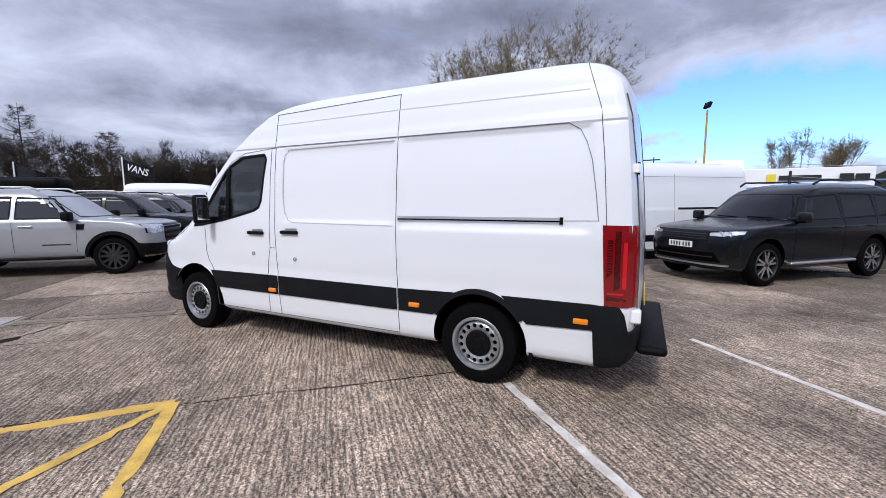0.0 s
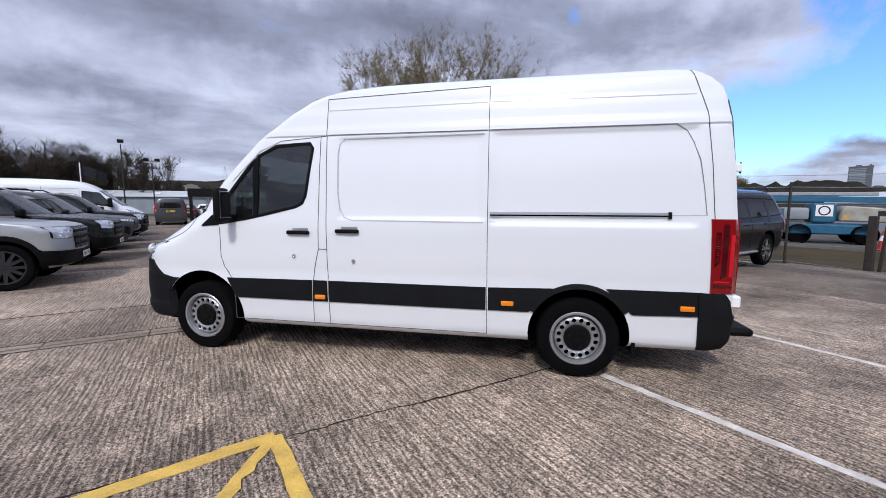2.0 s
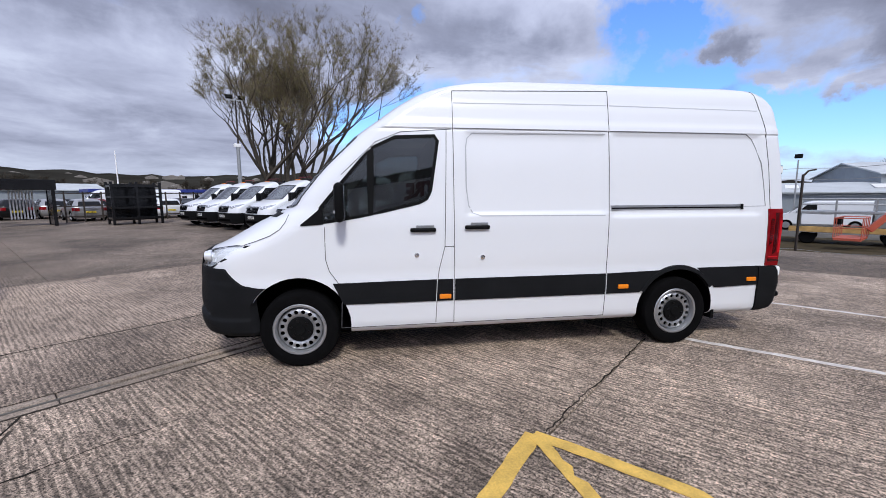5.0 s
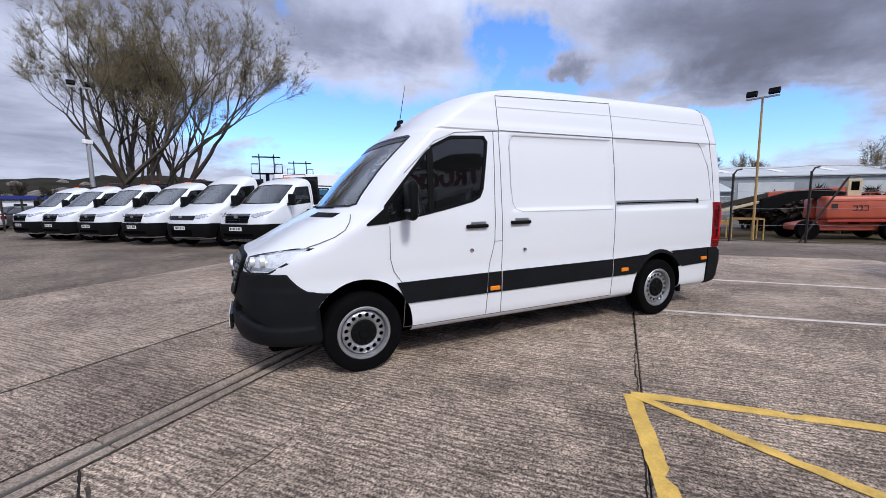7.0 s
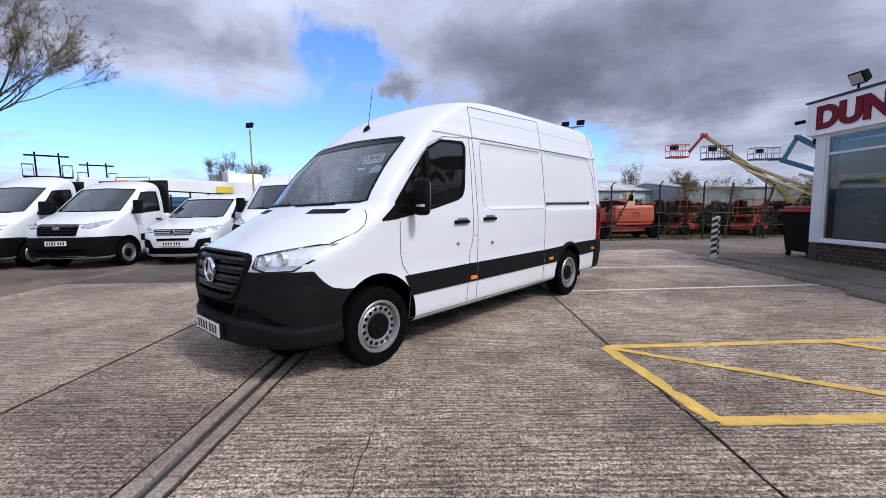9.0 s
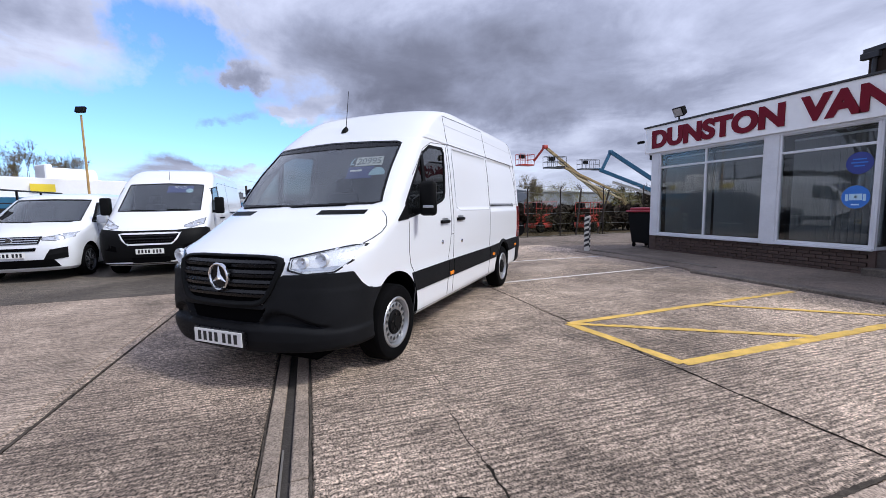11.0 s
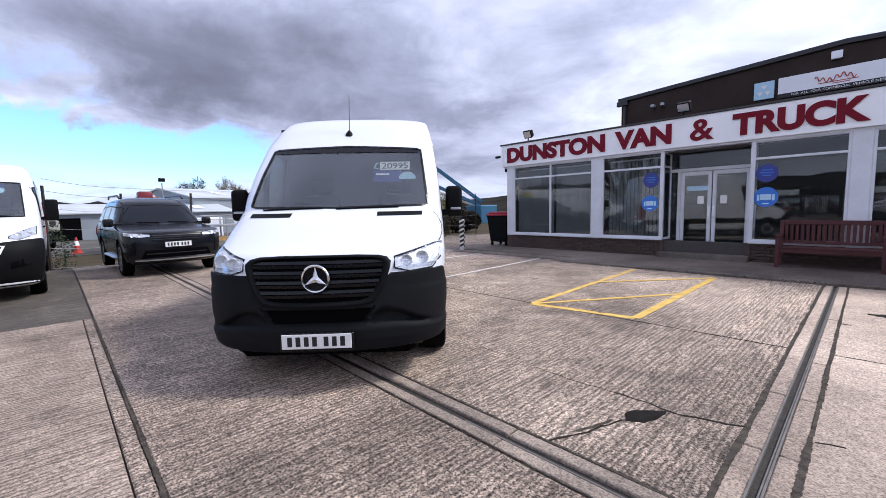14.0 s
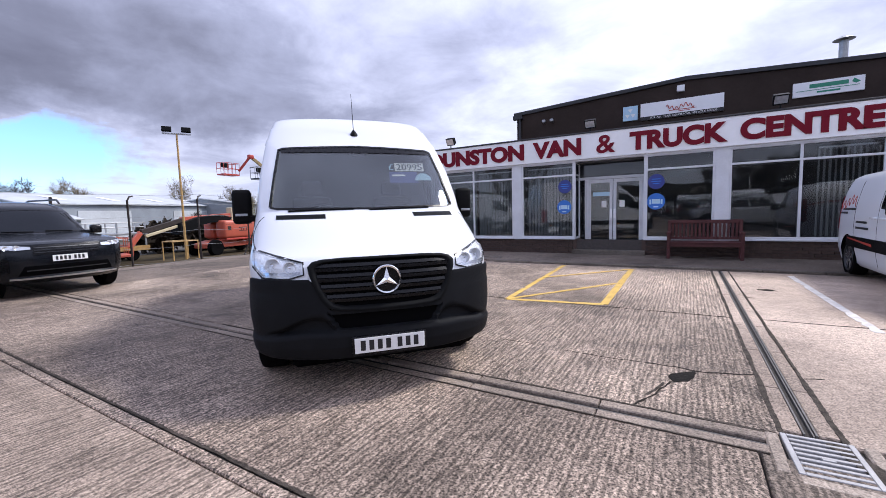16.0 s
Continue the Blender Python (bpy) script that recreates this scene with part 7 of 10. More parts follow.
TRANSIT = dict(
    paint=M_WHITE, r=0.345, arch=0.43, axles=(0.0, -3.3), track=0.985, rim="steel",
    nose=[(0.28, 0.82), (0.34, 0.90), (0.62, 0.94), (0.9, 0.93), (1.08, 0.88), (1.14, 0.76), (1.22, 0.58), (1.30, 0.38), (1.36, 0.20), (1.39, 0.12), (2.02, -0.66), (2.12, -0.84), (2.19, -1.02), (2.235, -1.15), (2.26, -1.25)],
    tail=[(0.28, -1.45), (2.0, -1.50), (2.2, -1.46), (2.26, -1.40)],
    half=[(0.28, 0.93), (0.34, 0.97), (0.6, 0.995), (0.9, 1.01), (1.3, 1.01), (1.6, 0.985), (2.0, 0.92), (2.1, 0.88), (2.18, 0.80), (2.235, 0.64), (2.26, 0.35)],
    fdeep=[(0.28, 0.38), (0.9, 0.46), (1.2, 0.5), (1.4, 0.36), (2.1, 0.26), (2.26, 0.14)], rdeep=[(0.28, 0.08), (2.2, 0.1), (2.26, 0.08)],
    levels=[0.28, 0.31, 0.34, 0.45, 0.6, 0.75, 0.9, 1.0, 1.08, 1.11, 1.14, 1.18, 1.22, 1.26, 1.30, 1.33, 1.36, 1.39, 1.5, 1.65, 1.8, 1.95, 2.02, 2.07, 2.12, 2.16, 2.19, 2.215, 2.235, 2.25, 2.26],
    mesh=dict(na=10, ns=14, nb=4), cab=(-1.38, 0.25, 0.95, 2.05),
    windows=[([(-1.24, 1.42), (-0.16, 1.34)], [(-1.24, 1.95), (-0.72, 1.92)])],
    screen=([(-0.82, 1.42), (0, 1.41), (0.82, 1.42)], [(-0.76, 2.0), (0, 2.03), (0.76, 2.0)]), glass=M_GLASSDK, screen_glass=M_GLASS,
    seams=[[(-0.30, 1.3), (-0.42, 0.5), (-0.42, 0.36)], [(-1.33, 2.0), (-1.33, 0.36)], [(-0.42, 0.36), (-1.33, 0.36)]],
    handles=((-1.15, 1.18),), mirror=(-0.22, 1.17, 1.34, 0.36),
    side_trim=(([(-1.44, 0.62), (-0.44, 0.62)], [(-1.44, 0.80), (-0.42, 0.80)], M_BLACKPL, "side_rub_strip"),),
    lamp=([(0.56, 1.03), (0.72, 1.01), (0.95, 1.10)], [(0.56, 1.10), (0.75, 1.14), (0.96, 1.20)]),
    wraps=(([(0, 0.80), (0.4, 0.80), (0.55, 0.80), (0.62, 0.80), (1.0, 0.78)], [(0, 0.30), (1.0, 0.34)], arch_of(0.434, 0.36), M_BLACKPL, "front_bumper", 0.016, True),),
    front_trim=(([(-0.46, 0.84), (0.46, 0.84)], [(-0.52, 1.12), (0.52, 1.12)], M_VOID, "grille_back", 0.010), ([(-0.62, 0.42), (0.62, 0.42)], [(-0.62, 0.52), (0.62, 0.52)], M_VOID, "lower_intake", 0.02)),
    slats=[(-0.50, 0.50, 1.09, 0.025), (-0.50, 0.50, 1.03, 0.02), (-0.49, 0.49, 0.97, 0.02), (-0.48, 0.48, 0.91, 0.02), (-0.46, 0.46, 0.86, 0.02)], plate=(0.03, 0.66), dash_z=1.26, extra=transit_extra,
)
CRAFTER = dict(TRANSIT)
CRAFTER.update(
    nose=[(0.28, 0.82), (0.34, 0.92), (0.62, 0.96), (0.9, 0.95), (1.08, 0.88), (1.14, 0.76), (1.22, 0.58), (1.30, 0.38), (1.38, 0.20), (1.42, 0.12), (2.10, -0.68), (2.25, -0.92), (2.35, -1.10), (2.40, -1.20), (2.43, -1.28)],
    half=[(0.28, 0.93), (0.34, 0.97), (0.6, 0.995), (0.9, 1.01), (1.3, 1.01), (1.6, 0.985), (2.1, 0.92), (2.25, 0.88), (2.35, 0.80), (2.40, 0.64), (2.43, 0.35)],
    tail=[(0.28, -1.50), (2.2, -1.55), (2.35, -1.5), (2.43, -1.42)], fdeep=[(0.28, 0.38), (0.9, 0.46), (1.2, 0.5), (1.4, 0.36), (2.2, 0.26), (2.43, 0.12)], rdeep=[(0.28, 0.08), (2.3, 0.1), (2.43, 0.08)],
    levels=[0.28, 0.31, 0.34, 0.45, 0.6, 0.75, 0.9, 1.0, 1.08, 1.11, 1.14, 1.18, 1.22, 1.26, 1.30, 1.34, 1.38, 1.42, 1.5, 1.65, 1.8, 1.95, 2.1, 2.18, 2.25, 2.30, 2.35, 2.38, 2.40, 2.42, 2.43],
    cab=(-1.42, 0.25, 0.95, 2.15), windows=[([(-1.28, 1.44), (-0.16, 1.36)], [(-1.28, 2.05), (-0.76, 2.0)])],
    screen=([(-0.82, 1.45), (0, 1.44), (0.82, 1.45)], [(-0.76, 2.08), (0, 2.11), (0.76, 2.08)]),
    lamp=([(0.60, 0.98), (0.72, 0.96), (0.95, 1.02)], [(0.60, 1.06), (0.75, 1.09), (0.96, 1.12)]),
    front_trim=(([(-0.58, 0.92), (0.58, 0.92)], [(-0.60, 1.06), (0.60, 1.06)], M_GRILLE, "grille", 0.012), ([(-0.50, 0.40), (0.50, 0.40)], [(-0.50, 0.60), (0.50, 0.60)], M_VOID, "lower_intake", 0.02)),
    slats=[(-0.56, 0.56, 1.02, 0.012), (-0.56, 0.56, 0.95, 0.012)], slat_off=0.02)

WEST = 180.0
boxer, _s = vehicle("panel_van", "white long panel van with black bumper and blue windscreen card", "van", BOXER, pose(5.95, 9.62, 0, 0, 0, WEST), "vans in the east row")
viv, _s = vehicle("panel_van", "small white panel van with a chrome-barred grille", "van", VIVARO, pose(6.05, 12.05, 0, 0, 0, WEST), "vans in the east row")
tip, _s = vehicle("tipper_truck", "white tipper truck with a dark caged body", "truck", TRANSIT, pose(5.4, 14.38, 0, 0, 0, WEST), "tippers in the east row")
maned, _s = vehicle("tipper_truck", "white tipper truck with a taller cab and slim grille", "truck", CRAFTER, pose(5.4, 16.9, 0, 0, 0, WEST), "tippers in the east row")
for y in (19.47, 22.28, 24.91, 27.3):
    copy_thing(tip, pose(5.4, y, 0, 0, 0, WEST))


# ---- dark off-road car ----
def suv_extra(v, sh):
    for s in (1, -1):
        part("roof_rail", tube([(-1.45, s * 0.70, 1.82), (-1.6, s * 0.71, 1.90), (-3.2, s * 0.70, 1.93), (-3.5, s * 0.68, 1.86)], 0.022, 6), M_GRILLE, v, smooth=True)
        part("side_step", box(-2.35, -0.55, s * 0.95 - 0.07, s * 0.95 + 0.07, 0.36, 0.41, 0.02), M_ALU, v, "silver running board")
        part("side_vent", front_patch(sh, [(s * 0.80, 0.50), (s * 0.93, 0.55)][::s], [(s * 0.80, 0.74), (s * 0.93, 0.76)][::s], 0.012, 0.02, 4, 3), M_GRILLE, v)
        for x in (-1.98, -3.0):
            part("door_pillar", side_patch(sh, [(x - 0.05, 1.18), (x + 0.05, 1.18)], [(x - 0.05, 1.63), (x + 0.05, 1.63)], s, 0.006, 0.02, 1, 3), M_GRILLE, v)
    wipe(v, sh, 1.20, ((0.6, 0.05), (-0.05, -0.6)))
    part("bonnet_letters", front_patch(sh, [(-0.36, 1.045), (0.36, 1.045)], [(-0.36, 1.058), (0.36, 1.058)], 0.006, 0.01, 8, 1), M_GRILLE, v)
    part("skid_plate", front_patch(sh, [(-0.80, 0.36), (0.80, 0.36)], [(-0.80, 0.39), (0.80, 0.39)], 0.04, 0.04, 10, 1), M_ALU, v, "silver lower bumper strip")


SUV = dict(
    paint=M_SUVGREY, r=0.385, arch=0.455, axles=(0.0, -2.92), track=0.97, rim="five", glass=M_PRIV, screen_glass=M_PRIV, handle_paint=M_SUVGREY,
    nose=[(0.28, 0.72), (0.34, 0.82), (0.5, 0.88), (0.7, 0.90), (0.9, 0.88), (0.99, 0.84), (1.03, 0.74), (1.07, 0.45), (1.11, 0.05), (1.15, -0.38), (1.17, -0.52), (1.62, -1.08), (1.72, -1.25), (1.80, -1.5), (1.85, -1.9), (1.875, -2.3)],
    tail=[(0.28, -3.75), (0.45, -3.92), (1.05, -4.02), (1.3, -3.98), (1.75, -3.75), (1.84, -3.6), (1.875, -3.2)],
    half=[(0.28, 0.88), (0.34, 0.93), (0.5, 0.965), (0.9, 1.0), (1.05, 0.99), (1.14, 0.955), (1.2, 0.93), (1.6, 0.80), (1.72, 0.75), (1.80, 0.66), (1.85, 0.5), (1.875, 0.2)],
    fdeep=[(0.28, 0.42), (0.9, 0.5), (1.02, 0.5), (1.12, 0.7), (1.2, 0.45), (1.7, 0.34), (1.875, 0.4)], rdeep=[(0.28, 0.25), (1.7, 0.25), (1.875, 0.4)],
    levels=[0.28, 0.31, 0.34, 0.42, 0.5, 0.6, 0.7, 0.8, 0.9, 0.95, 0.99, 1.01, 1.03, 1.05, 1.07, 1.09, 1.11, 1.13, 1.15, 1.17, 1.2, 1.3, 1.45, 1.6, 1.67, 1.72, 1.76, 1.8, 1.83, 1.85, 1.865, 1.875],
    mesh=dict(na=12, ns=36, nb=8),
    windows=[([(-1.93, 1.19), (-0.72, 1.17)], [(-1.93, 1.63), (-1.12, 1.58)]), ([(-2.95, 1.21), (-2.03, 1.19)], [(-2.93, 1.63), (-2.03, 1.64)]), ([(-3.74, 1.25), (-3.05, 1.21)], [(-3.55, 1.60), (-3.05, 1.63)])],
    screen=([(-0.78, 1.19), (0, 1.18), (0.78, 1.19)], [(-0.68, 1.64), (0, 1.66), (0.68, 1.64)]), seal=0.03,
    seams=[[(-0.62, 1.1), (-0.66, 0.45)], [(-1.98, 1.18), (-1.98, 0.45)], [(-2.98, 1.2), (-2.85, 0.9)]],
    handles=((-1.75, 1.02), (-2.75, 1.03)), mirror=(-0.72, 1.06, 1.12, 0.19), mirror_paint=M_BLACKP,
    lamp=([(0.52, 0.90), (0.70, 0.89), (0.955, 0.94)], [(0.52, 0.955), (0.72, 0.98), (0.96, 1.0)]), tail_lamp=(0.75, 0.93, 0.85, 1.15, 0.12),
    front_trim=(([(-0.50, 0.80), (0.50, 0.80)], [(-0.50, 0.97), (0.50, 0.97)], M_GRILLE, "grille", 0.012), ([(-0.70, 0.43), (0.70, 0.43)], [(-0.62, 0.60), (0.62, 0.60)], M_VOID, "lower_intake", 0.012)),
    slats=[(-0.48, 0.48, 0.93, 0.015), (-0.48, 0.48, 0.885, 0.015), (-0.48, 0.48, 0.84, 0.015), (-0.60, 0.60, 0.52, 0.02)], slat_off=0.018, slat_paint=M_DARKRIM, plate=(0.03, 0.72), extra=suv_extra,
)
suv, _s = vehicle("off_road_car", "dark graphite off-road car with black roof rails and bright alloy wheels", "car", SUV, pose(7.35, 6.42, 0, 0, 0, 182.0))


# ---- west row: pickups and cars facing the aisle ----
def pickup_extra(v, sh):
    for s in (1, -1):
        for ax in (0.0, -3.27):
            a = [math.radians(d) for d in range(-8, 189, 9)]
            rows = [[(ax + rr * math.cos(t), s * (sh.side(ax + rr * math.cos(t), 0.40 + rr * math.sin(t)) + o), 0.40 + rr * math.sin(t)) for t in a] for rr, o in ((0.455, -0.03), (0.457, 0.03), (0.53, 0.026), (0.54, 0.0))]
            part("arch_trim", grid_mesh(rows), M_BLACKPL, v, smooth=True)
        part("side_step", box(-2.7, -0.55, s * 0.92 - 0.07, s * 0.92 + 0.07, 0.36, 0.42, 0.02), M_BLACKPL, v)
        part("wing_vent", side_patch(sh, [(-0.62, 0.98), (-0.50, 0.98)], [(-0.62, 1.10), (-0.48, 1.10)], s, 0.012, 0.03, 2, 2), M_BLACKPL, v)
        part("door_letters", side_patch(sh, [(-1.25, 0.66), (-0.75, 0.66)], [(-1.25, 0.685), (-0.75, 0.685)], s, 0.004, 0.01, 4, 1), M_INK, v)
        part("roof_rail", tube([(-1.35, s * 0.66, 1.80), (-1.5, s * 0.67, 1.87), (-2.4, s * 0.66, 1.87), (-2.5, s * 0.65, 1.82)], 0.02, 6), M_GALV, v)
    part("bed_cover", box(-4.35, -2.72, -0.80, 0.80, 1.20, 1.245, 0.02), M_BLACKPL, v)


PICKUP = dict(
    paint=M_SILVER, r=0.395, arch=0.46, axles=(0.0, -3.27), track=0.95, rim="six", glass=M_PRIV, screen_glass=M_PRIV, handle_paint=M_CHROME,
    nose=[(0.34, 0.72), (0.42, 0.84), (0.6, 0.88), (1.0, 0.86), (1.08, 0.80), (1.13, 0.6), (1.17, 0.1), (1.21, -0.38), (1.23, -0.5), (1.66, -1.05), (1.75, -1.2), (1.81, -1.42), (1.85, -1.75), (1.86, -1.9)],
    tail=[(0.34, -4.25), (0.5, -4.42), (1.19, -4.42), (1.205, -4.38), (1.215, -2.85), (1.25, -2.78), (1.7, -2.62), (1.81, -2.5), (1.86, -2.2)],
    half=[(0.34, 0.86), (0.42, 0.92), (0.6, 0.95), (1.0, 0.96), (1.15, 0.945), (1.22, 0.915), (1.6, 0.79), (1.72, 0.73), (1.8, 0.64), (1.84, 0.5), (1.86, 0.25)],
    fdeep=[(0.34, 0.36), (1.0, 0.40), (1.15, 0.55), (1.25, 0.40), (1.7, 0.32), (1.86, 0.3)], rdeep=[(0.34, 0.1), (1.2, 0.1), (1.22, 0.14), (1.86, 0.25)],
    levels=[0.34, 0.38, 0.42, 0.52, 0.6, 0.8, 0.95, 1.0, 1.04, 1.08, 1.105, 1.13, 1.15, 1.17, 1.19, 1.205, 1.215, 1.23, 1.25, 1.3, 1.45, 1.6, 1.68, 1.74, 1.78, 1.81, 1.835, 1.85, 1.86],
    mesh=dict(na=10, ns=40, nb=5),
    windows=[([(-1.68, 1.22), (-0.72, 1.22)], [(-1.68, 1.66), (-1.12, 1.63)]), ([(-2.62, 1.24), (-1.78, 1.22)], [(-2.45, 1.66), (-1.78, 1.67)])],
    screen=([(-0.74, 1.25), (0, 1.24), (0.74, 1.25)], [(-0.66, 1.68), (0, 1.70), (0.66, 1.68)]), seal=0.03,
    seams=[[(-0.62, 1.15), (-0.66, 0.5)], [(-1.73, 1.2), (-1.73, 0.5)], [(-2.7, 1.2), (-2.6, 0.8)]],
    handles=((-1.5, 1.06), (-2.45, 1.07)), mirror=(-0.75, 1.02, 1.17, 0.19),
    lamp=([(0.50, 0.88), (0.72, 0.86), (0.92, 0.88)], [(0.50, 1.06), (0.72, 1.07), (0.925, 1.07)]), tail_lamp=(0.78, 0.90, 0.75, 1.12, 0.08),
    wraps=(([(0, 0.62), (0.6, 0.66), (1.0, 0.74)], [(0, 0.36), (1.0, 0.42)], arch_of(0.47, 0.40), M_BLACKPL, "front_bumper", 0.02, True),),
    front_trim=(([(-0.50, 0.66), (0.50, 0.66)], [(-0.52, 1.06), (0.52, 1.06)], M_GRILLE, "grille", 0.014),),
    slats=[(-0.50, 0.50, 0.98, 0.05), (-0.50, 0.50, 0.86, 0.05), (-0.50, 0.50, 0.74, 0.05)], slat_off=0.03, slat_paint=M_BLACKPL, plate=(0.04, 0.52), extra=pickup_extra,
)


def repaint(v, m):
    for o in v.children:
        if o.name.split(".")[0] == "body":
            o.data = o.data.copy()
            o.data.materials[0] = m
    return v


ranger, _s = vehicle("pickup_truck", "silver double-cab pickup truck with black arch trims", "pickup", PICKUP, pose(-4.55, 11.42, 0, 0, 0, 0), "west row")
p2 = repaint(copy_thing(ranger, pose(-4.45, 14.75, 0, 0, 0, 0)), M_DKGREY)
tagged(p2, "dark grey double-cab pickup truck under the roof box")
bm = box(-2.2, -0.4, -0.42, 0.42, 0.0, 0.34, 0.12, 3)
rb = tagged(part("roof_box", bm, M_BLACKPL, None, smooth=True), "glossy black plastic roof box", "roof box")
rb.matrix_basis = Matrix.Translation((-7.0, 14.75, 1.93))
part("roof_bar", box(-0.7, -0.64, -0.7, 0.7, -0.07, 0.0, bm=box(-1.9, -1.84, -0.7, 0.7, -0.07, 0.0)), M_BLACKPL, rb)
wsuv = repaint(copy_thing(suv, pose(-4.45, 18.2, 0, 0, 0, 0)), M_MIDGREY)
tagged(wsuv, "mid-grey estate car facing the aisle", group="west row")
p4 = repaint(copy_thing(ranger, pose(-4.5, 21.5, 0, 0, 0, 0)), M_BLACKP)
tagged(p4, "black double-cab pickup truck")
wv = copy_thing(boxer, pose(-4.9, 25.0, 0, 0, 0, 0))
tagged(wv, "white long panel van beyond the pickups", group="west row")
bluev = repaint(copy_thing(viv, pose(-6.0, 34.0, 0, 0, 0, 14)), M_SKYBLUE)
tagged(bluev, "sky-blue panel van at the end of the row", group="west row")
cad = repaint(copy_thing(viv, pose(-3.75, 39.2, 0, 0, 0, 92)), M_MIDGREY)
tagged(cad, "grey panel van seen from its rear", group="west row")
rear = [(-0.62, 1.2), (0.62, 1.2)]
part("rear_window", rear_patch(Shell(VIVARO["nose"], VIVARO["tail"], VIVARO["half"], VIVARO["fdeep"], VIVARO["rdeep"]), rear, [(-0.55, 1.62), (0.55, 1.62)], 0.006, 0.02), M_PRIV, cad)
plate(cad, Matrix.Translation((-4.045, 0, 0.95)) @ FACE_REAR, True)


# ---- the lettered small van by the showroom ----
def script_extra(v, sh):
    vivaro_extra(v, sh)
    for s in (1, -1):
        bm = bmesh.new()
        pts = [(-3.55 + 1.0 * t, 1.34 + 0.08 * math.sin(t * 36) + 0.05 * math.cos(t * 8)) for t in [k / 70 for k in range(71)]]
        side_line(sh, pts if s < 0 else [(-6.1 - x, z) for x, z in pts], s, 0.018, 0.004, False, bm, 0.05)
        part("red_script_bars", bm, M_LIFTRED, v, "red looping script shape")
        for k, (x0, x1, z) in enumerate(((-3.4, -2.5, 1.20), (-3.5, -2.9, 1.13), (-2.4, -1.9, 0.98), (-2.4, -1.8, 0.88))):
            part("letter_bars", side_patch(sh, [(x0, z), (x1, z)], [(x0, z + 0.035), (x1, z + 0.035)], s, 0.004, 0.01, 4, 1), M_INK, v)
        part("side_moulding", side_patch(sh, [(-2.85, 0.55), (-0.55, 0.55)], [(-2.85, 0.74), (-0.55, 0.74)], s, 0.012, 0.03, 8, 2), M_BLACKPL, v)
        part("red_flash", side_patch(sh, [(-2.75, 0.69), (-1.6, 0.62)], [(-2.75, 0.71), (-1.6, 0.66)], s, 0.016, 0.01, 4, 1), M_LIFTRED, v)


COMBO = dict(VIVARO)
COMBO.update(extra=script_extra, axles=(0.0, -2.80), tail=[(0.22, -3.4), (0.5, -3.5), (1.5, -3.46), (1.8, -3.36), (1.90, -3.0)], tail_lamp=(0.80, 0.92, 0.85, 1.45, 0.10), mirror_paint=M_BLACKPL)
combo, _s = vehicle("panel_van", "small white company van with red script on its side", "van", COMBO, pose(-7.1, 1.95, 0, 0, 0, 90))

# ---- trees ----
def grow(bm_wood, tips, p, d, length, r, depth, rnd, spread=0.5, up_pull=0.12, kids=(2, 3), sides=5):
    """Limbs split again and again; tips collects the ends where twigs sprout."""
    pts, q = [p], p
    n = 4 if depth > 2 else 3
    for k in range(n):
        d = (d + Vector((rnd.uniform(-1, 1), rnd.uniform(-1, 1), rnd.uniform(-0.6, 1))) * 0.13 + Vector((0, 0, up_pull))).normalized()
        q = q + d * (length / n)
        pts.append(q)
    r1 = r * 0.62
    tap = [1 - (1 - r1 / r) * k / n for k in range(n + 1)]
    seg = sides if depth > 2 else 3
    rows = []
    for k, c in enumerate(pts):
        dd = (pts[min(k + 1, n)] - pts[max(k - 1, 0)]).normalized()
        qt = dd.to_track_quat("Z", "Y")
        rows.append([c + qt @ Vector((r * tap[k] * math.cos(2 * math.pi * j / seg), r * tap[k] * math.sin(2 * math.pi * j / seg), 0)) for j in range(seg)])
    base = len(bm_wood[0])
    for row in rows:
        bm_wood[0].extend([tuple(v) for v in row])
    for k in range(n):
        for j in range(seg):
            a, b = base + k * seg + j, base + k * seg + (j + 1) % seg
            bm_wood[1].append((a, b, b + seg, a + seg))
    if depth <= 2:
        tips.append((pts[-1], d, length))
        if depth <= 1:
            tips.append((pts[n // 2], d, length))
    if depth == 0:
        return
    for k in range(rnd.randint(*kids)):
        ax = Vector((rnd.uniform(-1, 1), rnd.uniform(-1, 1), rnd.uniform(-0.3, 0.5))).normalized()
        nd = (d + ax * spread * rnd.uniform(0.6, 1.2)).normalized()
        start = pts[-1] if k < 2 else pts[rnd.randint(1, n)]
        grow(bm_wood, tips, start, nd, length * rnd.uniform(0.62, 0.86), r1 * rnd.uniform(0.7, 0.95), depth - 1, rnd, spread, up_pull, kids, sides)


def mesh_part(name, data, material, parent):
    me = bpy.data.meshes.new(name)
    me.from_pydata(data[0], [], data[1])
    me.materials.append(material)
    ob = new(name, me)
    ob.parent = parent
    return ob


def twigs(tips, rnd, per, long, wide, drop=0.0, keep=1.0):
    vs, fs = [], []
    for p, d, ln in tips:
        if rnd.random() > keep:
            continue
        for k in range(per):
            dd = (d + Vector((rnd.uniform(-1, 1), rnd.uniform(-1, 1), rnd.uniform(-1, 1) - drop)) * 0.9).normalized()
            side = dd.cross(Vector((rnd.uniform(-1, 1), rnd.uniform(-1, 1), rnd.uniform(-1, 1)))).normalized() * wide
            s = p + dd * rnd.uniform(0, 0.3) * long
            e = s + dd * long * rnd.uniform(0.5, 1.2)
            b = len(vs)
            vs.extend([tuple(s - side), tuple(s + side), tuple(e)])
            fs.append((b, b + 1, b + 2))
    return vs, fs


